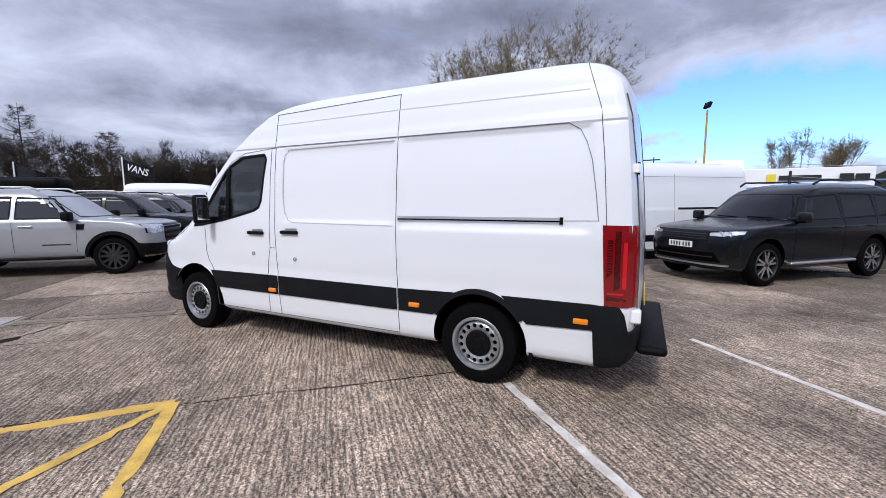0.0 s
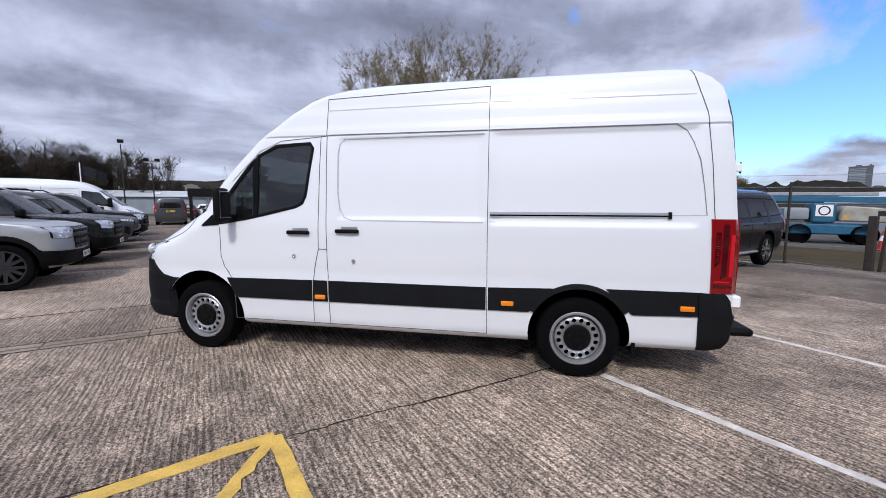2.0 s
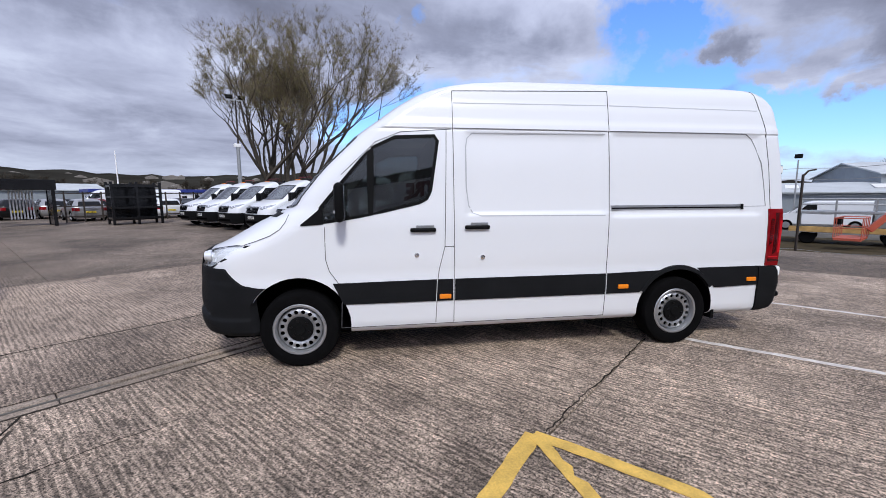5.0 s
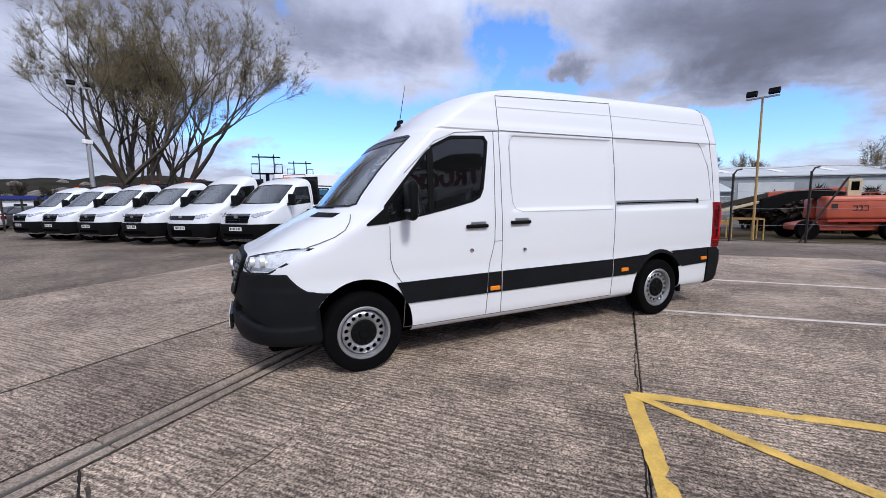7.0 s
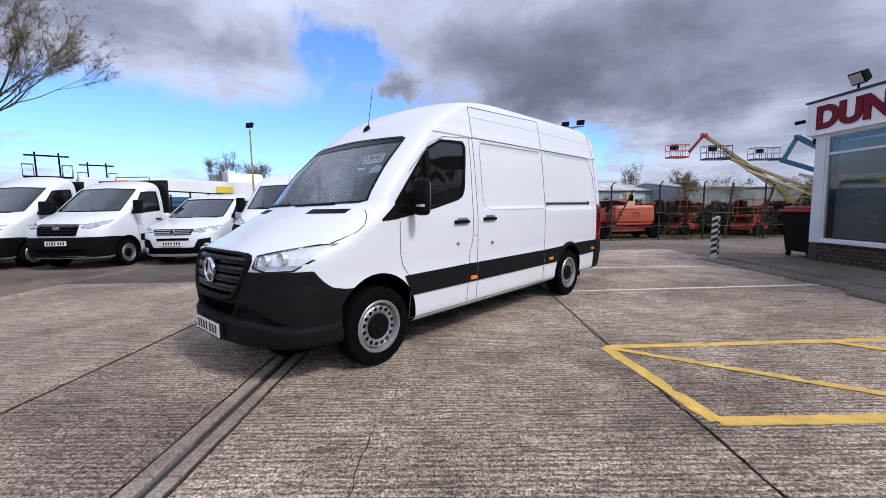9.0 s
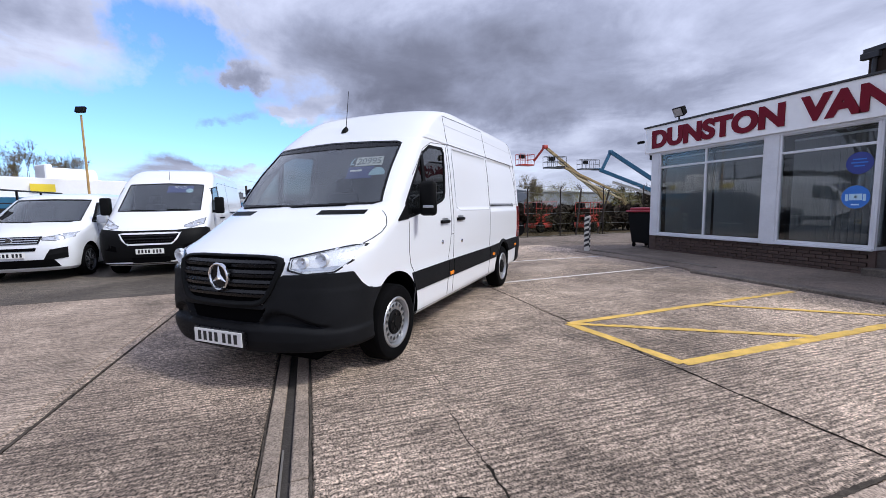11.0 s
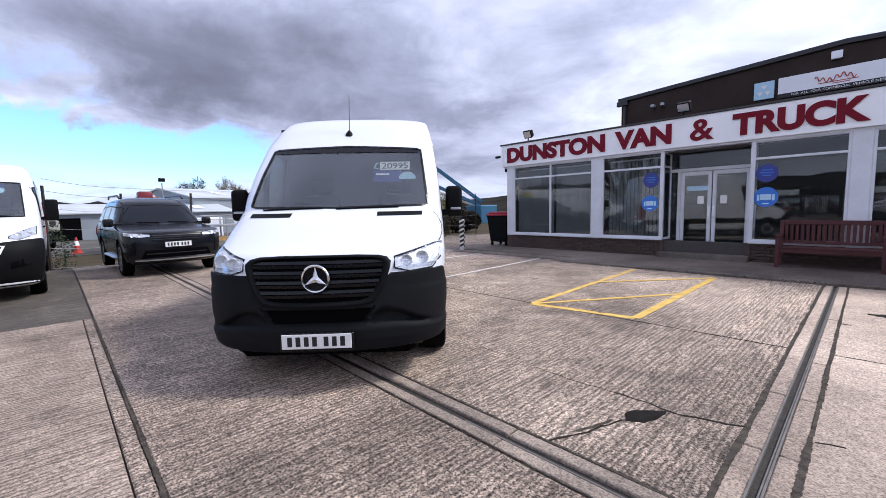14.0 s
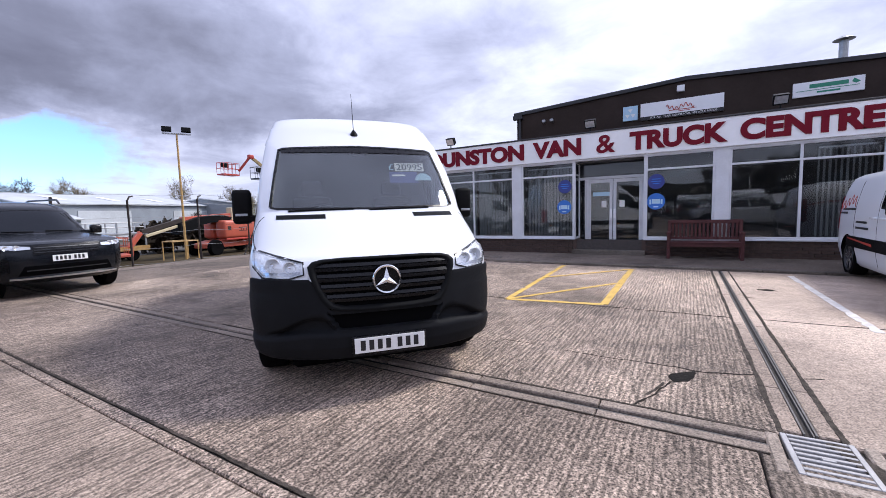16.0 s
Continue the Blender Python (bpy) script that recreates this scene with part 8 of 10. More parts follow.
def tree(label, at, seed, stems, height, r, depth, spread, twig, bud=0.35, lean=0.35, kids=(2, 3), group="", pull=0.10):
    rnd = random.Random(seed)
    t = thing("tree", label, "tree", Matrix.Translation(at), group)
    wood, tips = ([], []), []
    for k in range(stems):
        a = 2 * math.pi * k / stems + rnd.uniform(-0.4, 0.4)
        ln = lean * (1.0 if stems < 4 else (0.35, 1.0, 1.9)[k % 3])
        d = Vector((math.cos(a) * ln, math.sin(a) * ln, 1)).normalized()
        grow(wood, tips, Vector((math.cos(a) * 0.3 * (stems > 1), math.sin(a) * 0.3 * (stems > 1), -0.3)), d, height * rnd.uniform(0.26, 0.34), r * rnd.uniform(0.7, 1.0), depth, rnd, spread, pull, kids)
    mesh_part("trunk", wood, M_BARK, t)
    per, long, wide = twig
    mesh_part("crown", twigs(tips, rnd, per, long, wide), M_TWIG, t)
    if bud:
        mesh_part("blossom", twigs(tips, rnd, max(2, int(per * bud)), long * 0.35, wide * 1.8, keep=0.8), M_BUD, t)
    return t


tree("large bare many-stemmed willow just coming into bud", (16.0, 36.5, -0.4), 3, 9, 15.0, 0.36, 6, 0.60, (10, 0.8, 0.006), 0.8, 0.5, (2, 3), pull=0.05)


def foliage(name, label, spots, m, n, size, seed, category="bush", kind=""):
    """Clumps of small leaves scattered through uneven mounds."""
    rnd = random.Random(seed)
    vs, fs = [], []
    for cx, cy, cz, rx, ry, rz in spots:
        for k in range(n):
            u = Vector((rnd.gauss(0, 1), rnd.gauss(0, 1), rnd.gauss(0, 1))).normalized() * rnd.uniform(0.55, 1.0) ** 0.5
            wob = 1 + 0.25 * math.sin(u.x * 7 + cx) * math.cos(u.y * 6 + cy)
            p = Vector((cx + u.x * rx * wob, cy + u.y * ry * wob, max(0.0 + cz - rz, cz + u.z * rz * wob)))
            a = Vector((rnd.uniform(-1, 1), rnd.uniform(-1, 1), rnd.uniform(-1, 1))).normalized() * size * rnd.uniform(0.5, 1.3)
            b = a.cross(Vector((rnd.uniform(-1, 1), rnd.uniform(-1, 1), rnd.uniform(-1, 1)))).normalized() * size * rnd.uniform(0.3, 0.8)
            i = len(vs)
            vs.extend([tuple(p - a), tuple(p + b), tuple(p + a), tuple(p - b)])
            fs.append((i, i + 1, i + 2, i + 3))
    o = mesh_part(name, (vs, fs), m, None)
    return tagged(o, label, category, kind=kind)


foliage("bush", "dark ivy and bramble at the foot of the willow", [(14.5, 36, 0.9, 4.5, 2.0, 1.7), (18, 35, 0.8, 3, 2, 1.4), (11, 37, 0.7, 2.5, 2, 1.3)], M_BUSH, 2200, 0.16, 4)
foliage("bush", "rough evergreen shrub by the fence", [(13.3, 8.65, 0.3, 0.5, 0.6, 0.95)], M_BUSH, 1400, 0.04, 5)
foliage("bush", "white-flowering blackthorn behind the shrub", [(15.5, 9.3, 0.9, 0.6, 0.7, 0.9)], M_BLOSSOM, 700, 0.03, 6)


def larch(label, at, h, seed):
    """A bare larch: one straight stem with tiers of thin drooping limbs that shorten upwards."""
    rnd = random.Random(seed)
    t = thing("tree", label, "tree", Matrix.Translation(at), "far trees")
    wood, tips = ([], []), []
    z = h * 0.12
    part("trunk", tube([(0, 0, -0.3), (0.05, 0, h * 0.5), (0, 0.05, h)], 0.22, 6, taper=(1, 0.6, 0.08)), M_BARKDARK, t)
    while z < h * 0.98:
        reach = (h - z) * 0.30 + 0.25
        a = rnd.uniform(0, 6.28)
        for k in range(3):
            d = Vector((math.cos(a), math.sin(a), rnd.uniform(-0.1, 0.3)))
            grow(wood, tips, Vector((0, 0, z)), d.normalized(), reach * rnd.uniform(0.6, 1.0), 0.04, 1, rnd, 0.5, 0.02, (2, 3), 4)
            a += 2.1
        z += h * 0.03
    mesh_part("limbs", wood, M_BARKDARK, t)
    mesh_part("crown", twigs(tips, rnd, 6, 0.55, 0.016, 0.5), M_BARKDARK, t)
    return t


for i, (x, y, h) in enumerate(((-34, 60, 13.5), (-37.5, 60, 12), (-31, 66, 10), (-24.5, 58, 10.5), (-41, 62, 13))):
    larch("bare brown larch beyond the west row", (x, y, -0.6), h, 90 + i)
for i, (x, y, h, sd) in enumerate(((52, 36, 8.5, 5), (56, 33, 9.5, 6), (59, 36, 8.5, 7), (60, 30, 7.0, 8), (64, -26, 9, 9), (57, -30, 8, 10), (50, -26, 7, 11), (70, -14, 8, 12))):
    tree("bare tree coming into bud beyond the yard", (x, y, land(x, y) + 0.2), 50 + sd, 2, h, 0.16, 5, 0.42, (4, 0.7, 0.014), 0.5, 0.18, (2, 3), "far trees")


def woodland(name, label, line, depth, h, n, seed, m=None):
    """A belt of bare far woods: stems, forked limbs and a brushy understorey in one mesh."""
    rnd = random.Random(seed)
    wood, tips = ([], []), []
    for k in range(n):
        t = rnd.random()
        p = Vector((line[0][0] + (line[1][0] - line[0][0]) * t, line[0][1] + (line[1][1] - line[0][1]) * t, 0)) + Vector((rnd.uniform(-1, 1) * depth, rnd.uniform(-1, 1) * depth, 0))
        p.z = land(p.x, p.y) - 0.2
        hh = h * rnd.uniform(0.45, 1.05)
        grow(wood, tips, p, Vector((rnd.uniform(-0.15, 0.15), rnd.uniform(-0.15, 0.15), 1)).normalized(), hh * 0.42, 0.13, 3, rnd, 0.45, 0.15, (2, 3), 4)
    o = mesh_part(name, wood, m or M_WOODFAR, None)
    tagged(o, label, "woods", kind="stuff")
    w = mesh_part("brushwood", twigs(tips, rnd, 9, h * 0.16, 0.03, 0.2), m or M_WOODFAR, o)
    spots = [(line[0][0] + (line[1][0] - line[0][0]) * k / 24, line[0][1] + (line[1][1] - line[0][1]) * k / 24, h * 0.12, h * 0.5, h * 0.4, h * (0.30 + 0.12 * math.sin(k * 1.7))) for k in range(25)]
    u = foliage("undergrowth", "", spots, m or M_WOODFAR, 420, 0.42, seed)
    u.parent = o
    for key in ("label", "category"):
        if key in u:
            del u[key]
    return o


woodland("woodland", "belt of bare brown woodland beyond the west row", ((-75, 52), (-12, 88)), 6, 8.5, 230, 21)
woodland("woodland", "belt of bare woodland behind the car park", ((-12, 92), (40, 110)), 5, 5.0, 60, 22)
woodland("woodland", "low bare trees behind the sheds", ((62, -60), (76, -10)), 4, 6.5, 50, 23)
woodland("woodland", "scrub behind the fence east of the yard", ((22, -20), (27, -4)), 1.5, 2.2, 26, 24)


# ---- far hills and town ----
def hill(name, label, az0, az1, dist, high, seed, m):
    """A long ridge, lumpy along its crest."""
    rows, n = [], 90
    for k in range(n + 1):
        a = math.radians(az0 + (az1 - az0) * k / n)
        ends = min(1, 4 * min(k, n - k) / n)
        h = high * ends * (0.72 + 0.22 * noise.noise(Vector((k * 0.07, seed, 0))) + 0.10 * noise.noise(Vector((k * 0.5, seed, 3))) + 0.05 * noise.noise(Vector((k * 2.1, seed, 6))))
        row = []
        for j, (f, g) in enumerate(((0.55, 0.0), (0.7, 0.25), (0.85, 0.7), (0.95, 0.93), (1.0, 1.0), (1.08, 0.8), (1.4, 0.0))):
            row.append((math.cos(a) * dist * f, math.sin(a) * dist * f, -2 + (h + 2) * g))
        rows.append(row)
    return tagged(part(name, grid_mesh(rows), m, None, smooth=True), label, "hill", kind="structure")


hill("backdrop_hill", "dark wooded ridge across the valley", 30, 140, 620, 44, 2, M_HILL)
hill("backdrop_hill", "low wooded rise to the east", -30, 40, 520, 22, 5, M_HILL)
hill("backdrop_hill", "dark bare woods on a rise east of the yard", 6, 46, 300, 20, 5, M_HILL)
hill("backdrop_hill", "low wooded rise behind the showroom", -150, -20, 480, 20, 7, M_HILL)
hill("backdrop_hill", "low wooded rise to the west", 130, 220, 480, 26, 9, M_HILL)
rnd = random.Random(8)
town = bmesh.new()
for k in range(70):
    a, d = math.radians(rnd.uniform(55, 105)), rnd.uniform(330, 560)
    x, y = math.cos(a) * d, math.sin(a) * d
    z = (d / 620 - 0.55) / 0.45 * 30 - 2
    w = rnd.uniform(3, 9)
    prism([(x - w, z), (x + w, z), (x + w, z + 3.5), (x, z + 5.5), (x - w, z + 3.5)], "y", y - 3, y + 3, town)
tagged(part("houses", town, mat("far_house_render", (0.22, 0.20, 0.18), 0.9, vary=0.3, scale=0.05), None), "scattered houses far off on the hillside", "houses", kind="stuff")


def tower_block(az, d, w, top, deep, label, floors=9):
    """A slab block: body, parapet, lift housing, and window strips on the side towards the yard."""
    a = math.radians(az)
    tb = thing("tower_block", label, "building", Matrix.Translation((-2.6 + d * math.cos(a), 1.6 + d * math.sin(a), 0)) @ Matrix.Rotation(a, 4, "Z"))
    part("wall", box(0, deep, -w / 2, w / 2, 0, top, 0.1), M_TOWER, tb)
    part("parapet", box(-0.15, deep + 0.1, -w / 2 - 0.15, w / 2 + 0.15, top, top + 0.5), M_TOWER, tb)
    part("lift_housing", box(deep * 0.3, deep * 0.7, -w * 0.2, w * 0.12, top + 0.5, top + 1.5), M_TOWER, tb)
    for fl in range(floors):
        z = top * (0.42 + 0.56 * fl / floors)
        part("window_strip", box(-0.1, 0.0, -w / 2 + 0.5, w / 2 - 0.5, z, z + top * 0.022), M_SHED, tb)
    return tb


tower_block(15.0, 420, 9.6, 28.3, 6, "broad grey slab block standing over the woods", 14)
tower_block(14.15, 424, 3.0, 28.9, 6, "narrow dark end of a slab block", 0)
for az, w, top in ((10.1, 4.4, 16.2), (9.45, 4.6, 17.6), (8.65, 4.6, 16.4), (7.57, 7.0, 16.3), (4.56, 3.6, 13.6)):
    tower_block(az, 410, w, top, 7, "dark grey high-rise block on the skyline")
st = thing("church_steeple", "thin dark church steeple above the trees", "steeple", Matrix.Translation((-2.6 + 418 * math.cos(math.radians(12.5)), 1.6 + 418 * math.sin(math.radians(12.5)), 8)))
part("spire", cyl((0, 0, 7), (0, 0, 14.8), 1.7, 0.1, seg=8), M_TOWER, st)
part("steeple_tower", box(-1.8, 1.8, -1.8, 1.8, 0, 7.0, 0.05), M_TOWER, st)
pyl = thing("pylon", "lattice electricity pylon on the ridge", "pylon", Matrix.Translation((22, 560, 30)) @ Matrix.Scale(0.6, 4))
bm = bmesh.new()
for s in (1, -1):
    for u in (1, -1):
        cyl((s * 3, u * 3, 0), (s * 0.5, u * 0.5, 26), 0.25, seg=4, bm=bm)
for z, w in ((15, 6), (19, 5), (23, 4)):
    cyl((-w, 0, z), (w, 0, z), 0.25, seg=4, bm=bm)
part("lattice", bm, M_GALV, pyl)


# ---- sheds, fences, masts ----
def shed(label, x, y, rot, w, l, h, ridge, doors=()):
    """A long metal shed: walls, pitched roof with rooflights, flat panels for roller doors and open bays on its long
    face.
    """
    s = thing("shed", label, "building", Matrix.Translation((x, y, -0.8)) @ Matrix.Rotation(math.radians(rot), 4, "Z"))
    part("wall", prism([(-w / 2, land(x, y) + 0.8), (w / 2, land(x, y) + 0.8), (w / 2, h), (0, h + ridge), (-w / 2, h)], "x", -l / 2, l / 2), M_SHED, s)
    for k in (1, -1):
        part("roof_slope", prism([(k * (w / 2 + 0.3), h - 0.1), (k * (w / 2 + 0.3), h + 0.02), (0, h + ridge + 0.12), (0, h + ridge)], "x", -l / 2 - 0.2, l / 2 + 0.2), M_SHEDROOF, s)
        for i in range(int(l / 6)):
            xx = -l / 2 + 3 + i * 6
            part("rooflight", prism([(k * w * 0.36, h + ridge * 0.28 + 0.13), (k * w * 0.36, h + ridge * 0.28 + 0.16), (k * w * 0.16, h + ridge * 0.68 + 0.16), (k * w * 0.16, h + ridge * 0.68 + 0.13)], "x", xx - 0.5, xx + 0.5), M_SIGN, s)
    for d0, d1, m in doors:
        part("shutter_door", box(d0, d1, w / 2, w / 2 + 0.06, 0, h * 0.82), m, s)
    return s


shed("grey metal shed with a pale corrugated roof", 62, -14, 108, 14, 26, 4.2, 1.3, ((-10, -4, M_SHEDROOF), (2, 8, M_SHEDROOF)))
# the black panel paints the shade inside this shed's open bay
shed("low pale shed with an open bay painted dark", 52, 4.5, 92, 12, 22, 2.5, 0.85, ((2.3, 5.8, M_VOID), (-1.2, 0.6, M_SHEDROOF)))
shed("long low pale warehouse behind the car park", -6, 84, 0, 12, 34, 3.4, 0.9)
shed("long brown-roofed works beyond the scrub", 66, -44, 110, 12, 40, 4.4, 0.8)
wb = thing("site_office", "low white building with a blue roof edge", "building", Matrix.Translation((16, 70, -0.3)))
part("wall", box(-8, 8, 0, 5, 0, 2.5, 0.02), M_SIGN, wb)
part("roof", box(-8.3, 8.3, -0.3, 5.3, 2.5, 2.95, 0.03), M_NAVY, wb)
for x in (-6, -3.4, -0.5, 2.2, 5.0):
    part("window", box(x - 0.6, x + 0.6, -0.05, 0.0, 0.9, 2.0), M_PRIV, wb)


def post(p, h, crank=0.45, rot=0.0, m=None):
    f = thing("fence_post", "weathered steel fence post with a cranked top", "fence post", Matrix.Translation(p) @ Matrix.Rotation(rot, 4, "Z"), "yard fence")
    part("upright", box(-0.03, 0.03, -0.03, 0.03, -0.2, h, 0.006), m or M_ROT, f)
    if crank:
        part("crank", tube([(0, 0, h - 0.05), (0, -crank * 0.4, h + 0.12), (0, -crank, h + 0.16)], 0.03, 6), M_ROT, f)
    return f


LINE = [(x, y, land(x, y)) for x, y in ((12.3, 8.6), (14.2, 6.6), (14.5, 2.15), (13.9, -0.1), (14.0, -2.4), (14.0, -4.6), (14.0, -6.6), (13.9, -9.3), (13.8, -12.0))]
for i, p in enumerate(LINE):
    post(p, 2.55, 0.0 if i < 2 else 0.45, rot=0.8)
fence = thing("wire_fence", "sagging chain-link fence with barbed strands", "fence")
for z in (0.1, 0.7, 1.3, 1.9, 2.4, 2.75):
    for a, b in zip(LINE, LINE[1:]):
        pa, pb = Vector(a), Vector(b)
        part("wire", tube([pa.lerp(pb, t) + Vector((0, 0, z - 0.06 * math.sin(math.pi * t))) for t in (0, 0.25, 0.5, 0.75, 1)], 0.006 if z < 2.3 else 0.009, 3), M_GALV, fence)
lean_post = tagged(part("leaning_post", box(-0.028, 0.028, -0.028, 0.028, 0, 2.7, 0.006), M_ROT, None), "weathered steel post leaning across the fence", "fence post")
lean_post.matrix_basis = Matrix.Translation((14.3, -2.3, land(14.3, 0))) @ Matrix.Rotation(0.48, 4, "X")
for q, (px_, py_, tilt) in enumerate(((14.0, -7.6, 0.12), (14.0, -9.0, 0.3), (14.3, 4.5, 0.05))):
    lp = tagged(part("leaning_post", box(-0.035, 0.035, -0.035, 0.035, 0, 2.6, 0.006), M_ROT, None), "weathered steel post leaning in the fence", "fence post")
    lp.matrix_basis = Matrix.Translation((px_, py_, land(px_, 0))) @ Matrix.Rotation(tilt, 4, "X")
stub = tagged(part("post_stub", box(-0.09, 0.09, -0.09, 0.09, -0.1, 1.55, 0.012), M_ROT, None), "short thick weathered timber post stub", "fence post")
stub.matrix_basis = Matrix.Translation((14.2, 4.69, land(14.2, 0)))
foliage("bush", "dark leggy scrub along the fence", [(15.4, -6.3, 0.2, 0.6, 0.9, 0.9), (15.2, -8.2, 0.1, 0.6, 1.0, 1.0), (15.0, -10.0, 0.2, 0.5, 0.8, 0.8)], M_SCRUB, 1500, 0.035, 31)
foliage("bush", "round budding willow scrub beyond the lifts", [(40.0, -24.0, 0.6, 3.0, 4.5, 3.6), (38.0, -31.0, 0.4, 2.5, 3.5, 3.2)], M_BUD, 15000, 0.05, 32)


def mast(label, p, h, heads, m, r=0.07, rot=0.0):
    s = thing("light_mast", label, "lamp post", Matrix.Translation(p) @ Matrix.Rotation(rot, 4, "Z"))
    part("pole", cyl((0, 0, -0.2), (0, 0, h), r, r * 0.7, seg=10), m, s, smooth=True)
    if heads > 1:
        part("crossbar", box(-0.04, 0.04, -0.62, 0.62, h - 0.02, h + 0.05), M_GALV, s)
    for k in range(heads):
        y = 0 if heads == 1 else (-0.42 if k == 0 else 0.42)
        hd = box(-0.06, 0.08, y - 0.21, y + 0.21, h + 0.10, h + 0.36, 0.02)
        hd.transform(Matrix.Translation((0, 0, h + 0.2)) @ Matrix.Rotation(-0.35, 4, "Y") @ Matrix.Translation((0, 0, -h - 0.2)))
        lamp_head = part("lamp_head", hd, M_BLACKPL, s)
        gl = box(-0.072, -0.064, y - 0.18, y + 0.18, h + 0.14, h + 0.36)
        gl.transform(Matrix.Translation((0, 0, h + 0.2)) @ Matrix.Rotation(-0.35, 4, "Y") @ Matrix.Translation((0, 0, -h - 0.2)))
        part("lens", gl, M_LENS, lamp_head)
    return s


mast("ochre painted light mast with twin floodlights", (18.8, -2.0, -0.6), 6.3, 2, M_MAST, 0.062, 2.6)
mast("ochre painted light mast with one floodlight", (16.7, 15.4, -0.3), 5.85, 1, M_MAST, 0.055, 2.8)
mast("dark light mast with twin floodlights in front of the willow", (10.4, 33.5, -0.2), 8.6, 2, M_ROT, 0.075, -1.9)
mast("tall dark light mast", (-7.1, 42.7, 0), 6.2, 1, M_ROT, 0.06, -1.5)
mast("dark mast with twin floodlights by the gate", (-5.5, 47, 0), 5.2, 2, M_ROT, 0.06, -1.5)
mast("grey mast by the trucks", (33, 2.2, -0.8), 4.6, 1, M_GALV, 0.06, 2.8)
cc = thing("camera_pole", "pale grey pole with a security camera", "camera pole", Matrix.Translation((9.6, 31.8, 0)))
part("pole", cyl((0, 0, -0.2), (0, 0, 4.9), 0.13, 0.11, seg=10), M_GALV, cc)
part("camera_head", box(-0.25, 0.2, -0.12, 0.12, 4.9, 5.15, 0.03), M_SIGN, cc)
guard = thing("post_guard", "ochre steel guard frame at the foot of the mast", "guard rail", Matrix.Translation((18.5, -1.6, -0.65)))
for x, y in ((-0.5, -0.6), (0.5, -0.6), (-0.5, 0.6), (0.5, 0.6)):
    part("leg", cyl((x, y, 0), (x, y, 0.95), 0.028, seg=8), M_MAST, guard)
part("top_bar", tube([(-0.5, -0.6, 0.95), (0.5, -0.6, 0.95), (0.5, 0.6, 0.95), (-0.5, 0.6, 0.95), (-0.5, -0.6, 0.95)], 0.028, 6), M_MAST, guard)


# ---- access lifts ----
def basket(parent, p, rot, m, w=1.9, d=0.85, h=1.1):
    b = part("basket", tube([(-w / 2, -d / 2, h), (w / 2, -d / 2, h), (w / 2, d / 2, h), (-w / 2, d / 2, h), (-w / 2, -d / 2, h)], 0.025, 5), m, parent)
    b.matrix_basis = Matrix.Translation(p) @ Matrix.Rotation(rot, 4, "Z")
    part("mid_rail", tube([(-w / 2, -d / 2, h * 0.55), (w / 2, -d / 2, h * 0.55), (w / 2, d / 2, h * 0.55), (-w / 2, d / 2, h * 0.55), (-w / 2, -d / 2, h * 0.55)], 0.02, 5), m, b)
    part("basket_floor", box(-w / 2, w / 2, -d / 2, d / 2, 0, 0.12, 0.01), m, b)
    for k in range(5):
        for y in (-d / 2, d / 2):
            x = -w / 2 + w * k / 4
            part("basket_stanchion", cyl((x, y, 0.1), (x, y, h), 0.02, seg=5), m, b)
    part("control_box", box(-0.3, 0.3, -d / 2 - 0.1, -d / 2 + 0.12, 0.7, 1.05, 0.02), M_BLACKPL, b)


def boom(parent, pts, sizes, mats):
    for (p, q), s, m in zip(zip(pts, pts[1:]), sizes, mats):
        p, q = Vector(p), Vector(q)
        bm = box(-s / 2, s / 2, -s * 0.6, s * 0.6, 0, (q - p).length, 0.02)
        bm.transform(Matrix.Translation(p) @ (q - p).to_track_quat("Z", "Y").to_matrix().to_4x4())
        part("boom_section", bm, m, parent)


jl = thing("boom_lift", "faded orange self-propelled boom lift parked behind the fence", "access lift", Matrix.Translation((21.6, -6.3, land(21.6, 0))) @ Matrix.Rotation(math.radians(100), 4, "Z") @ Matrix.Scale(0.86, 4))
part("chassis", prism([(-2.0, 0.5), (2.6, 0.5), (2.6, 0.85), (1.6, 1.05), (-2.0, 1.05)], "y", -0.75, 0.75, bev=0.05), M_JLG, jl)
for x in (-1.6, 2.3):
    for y in (-1.0, 1.0):
        part("tyre", revolve([(0.25, -0.18), (0.5, -0.2), (0.56, -0.12), (0.56, 0.12), (0.5, 0.2), (0.25, 0.18), (0.001, 0.16)], "y", 20), M_TYRE, jl, smooth=True).matrix_basis = Matrix.Translation((x, y, 0.56))
hood = part("hood", box(-1.6, 1.55, 0.15, 1.1, 1.12, 2.42, 0.20, 3), M_JLG, jl, "faded orange engine hood", smooth=True)
part("hood_seam", box(-1.45, 1.4, 1.1, 1.104, 2.12, 2.15), M_ROT, hood)
part("hood_vent", box(1.0, 1.3, 1.1, 1.106, 1.7, 2.0), M_ROT, hood)
part("counterweight", box(-1.5, 1.4, 0.3, 1.05, 0.98, 1.14, 0.04), M_LIFTRED, hood)
part("hood", box(-1.6, 1.5, -1.1, -0.15, 1.12, 2.3, 0.2, 3), M_JLG, jl, smooth=True)
part("turntable", cyl((0, 0, 0.9), (0, 0, 1.25), 0.8, seg=20), M_VOID, jl)
tower = part("boom_tower", box(-0.55, 0.15, -0.25, 0.25, 2.2, 3.35, 0.04), M_CREAM, jl, "buff boom tower")
# black patch on the tower paints the shade of its opening
part("tower_opening", box(-0.40, -0.02, 0.25, 0.256, 2.72, 3.2), M_VOID, tower)
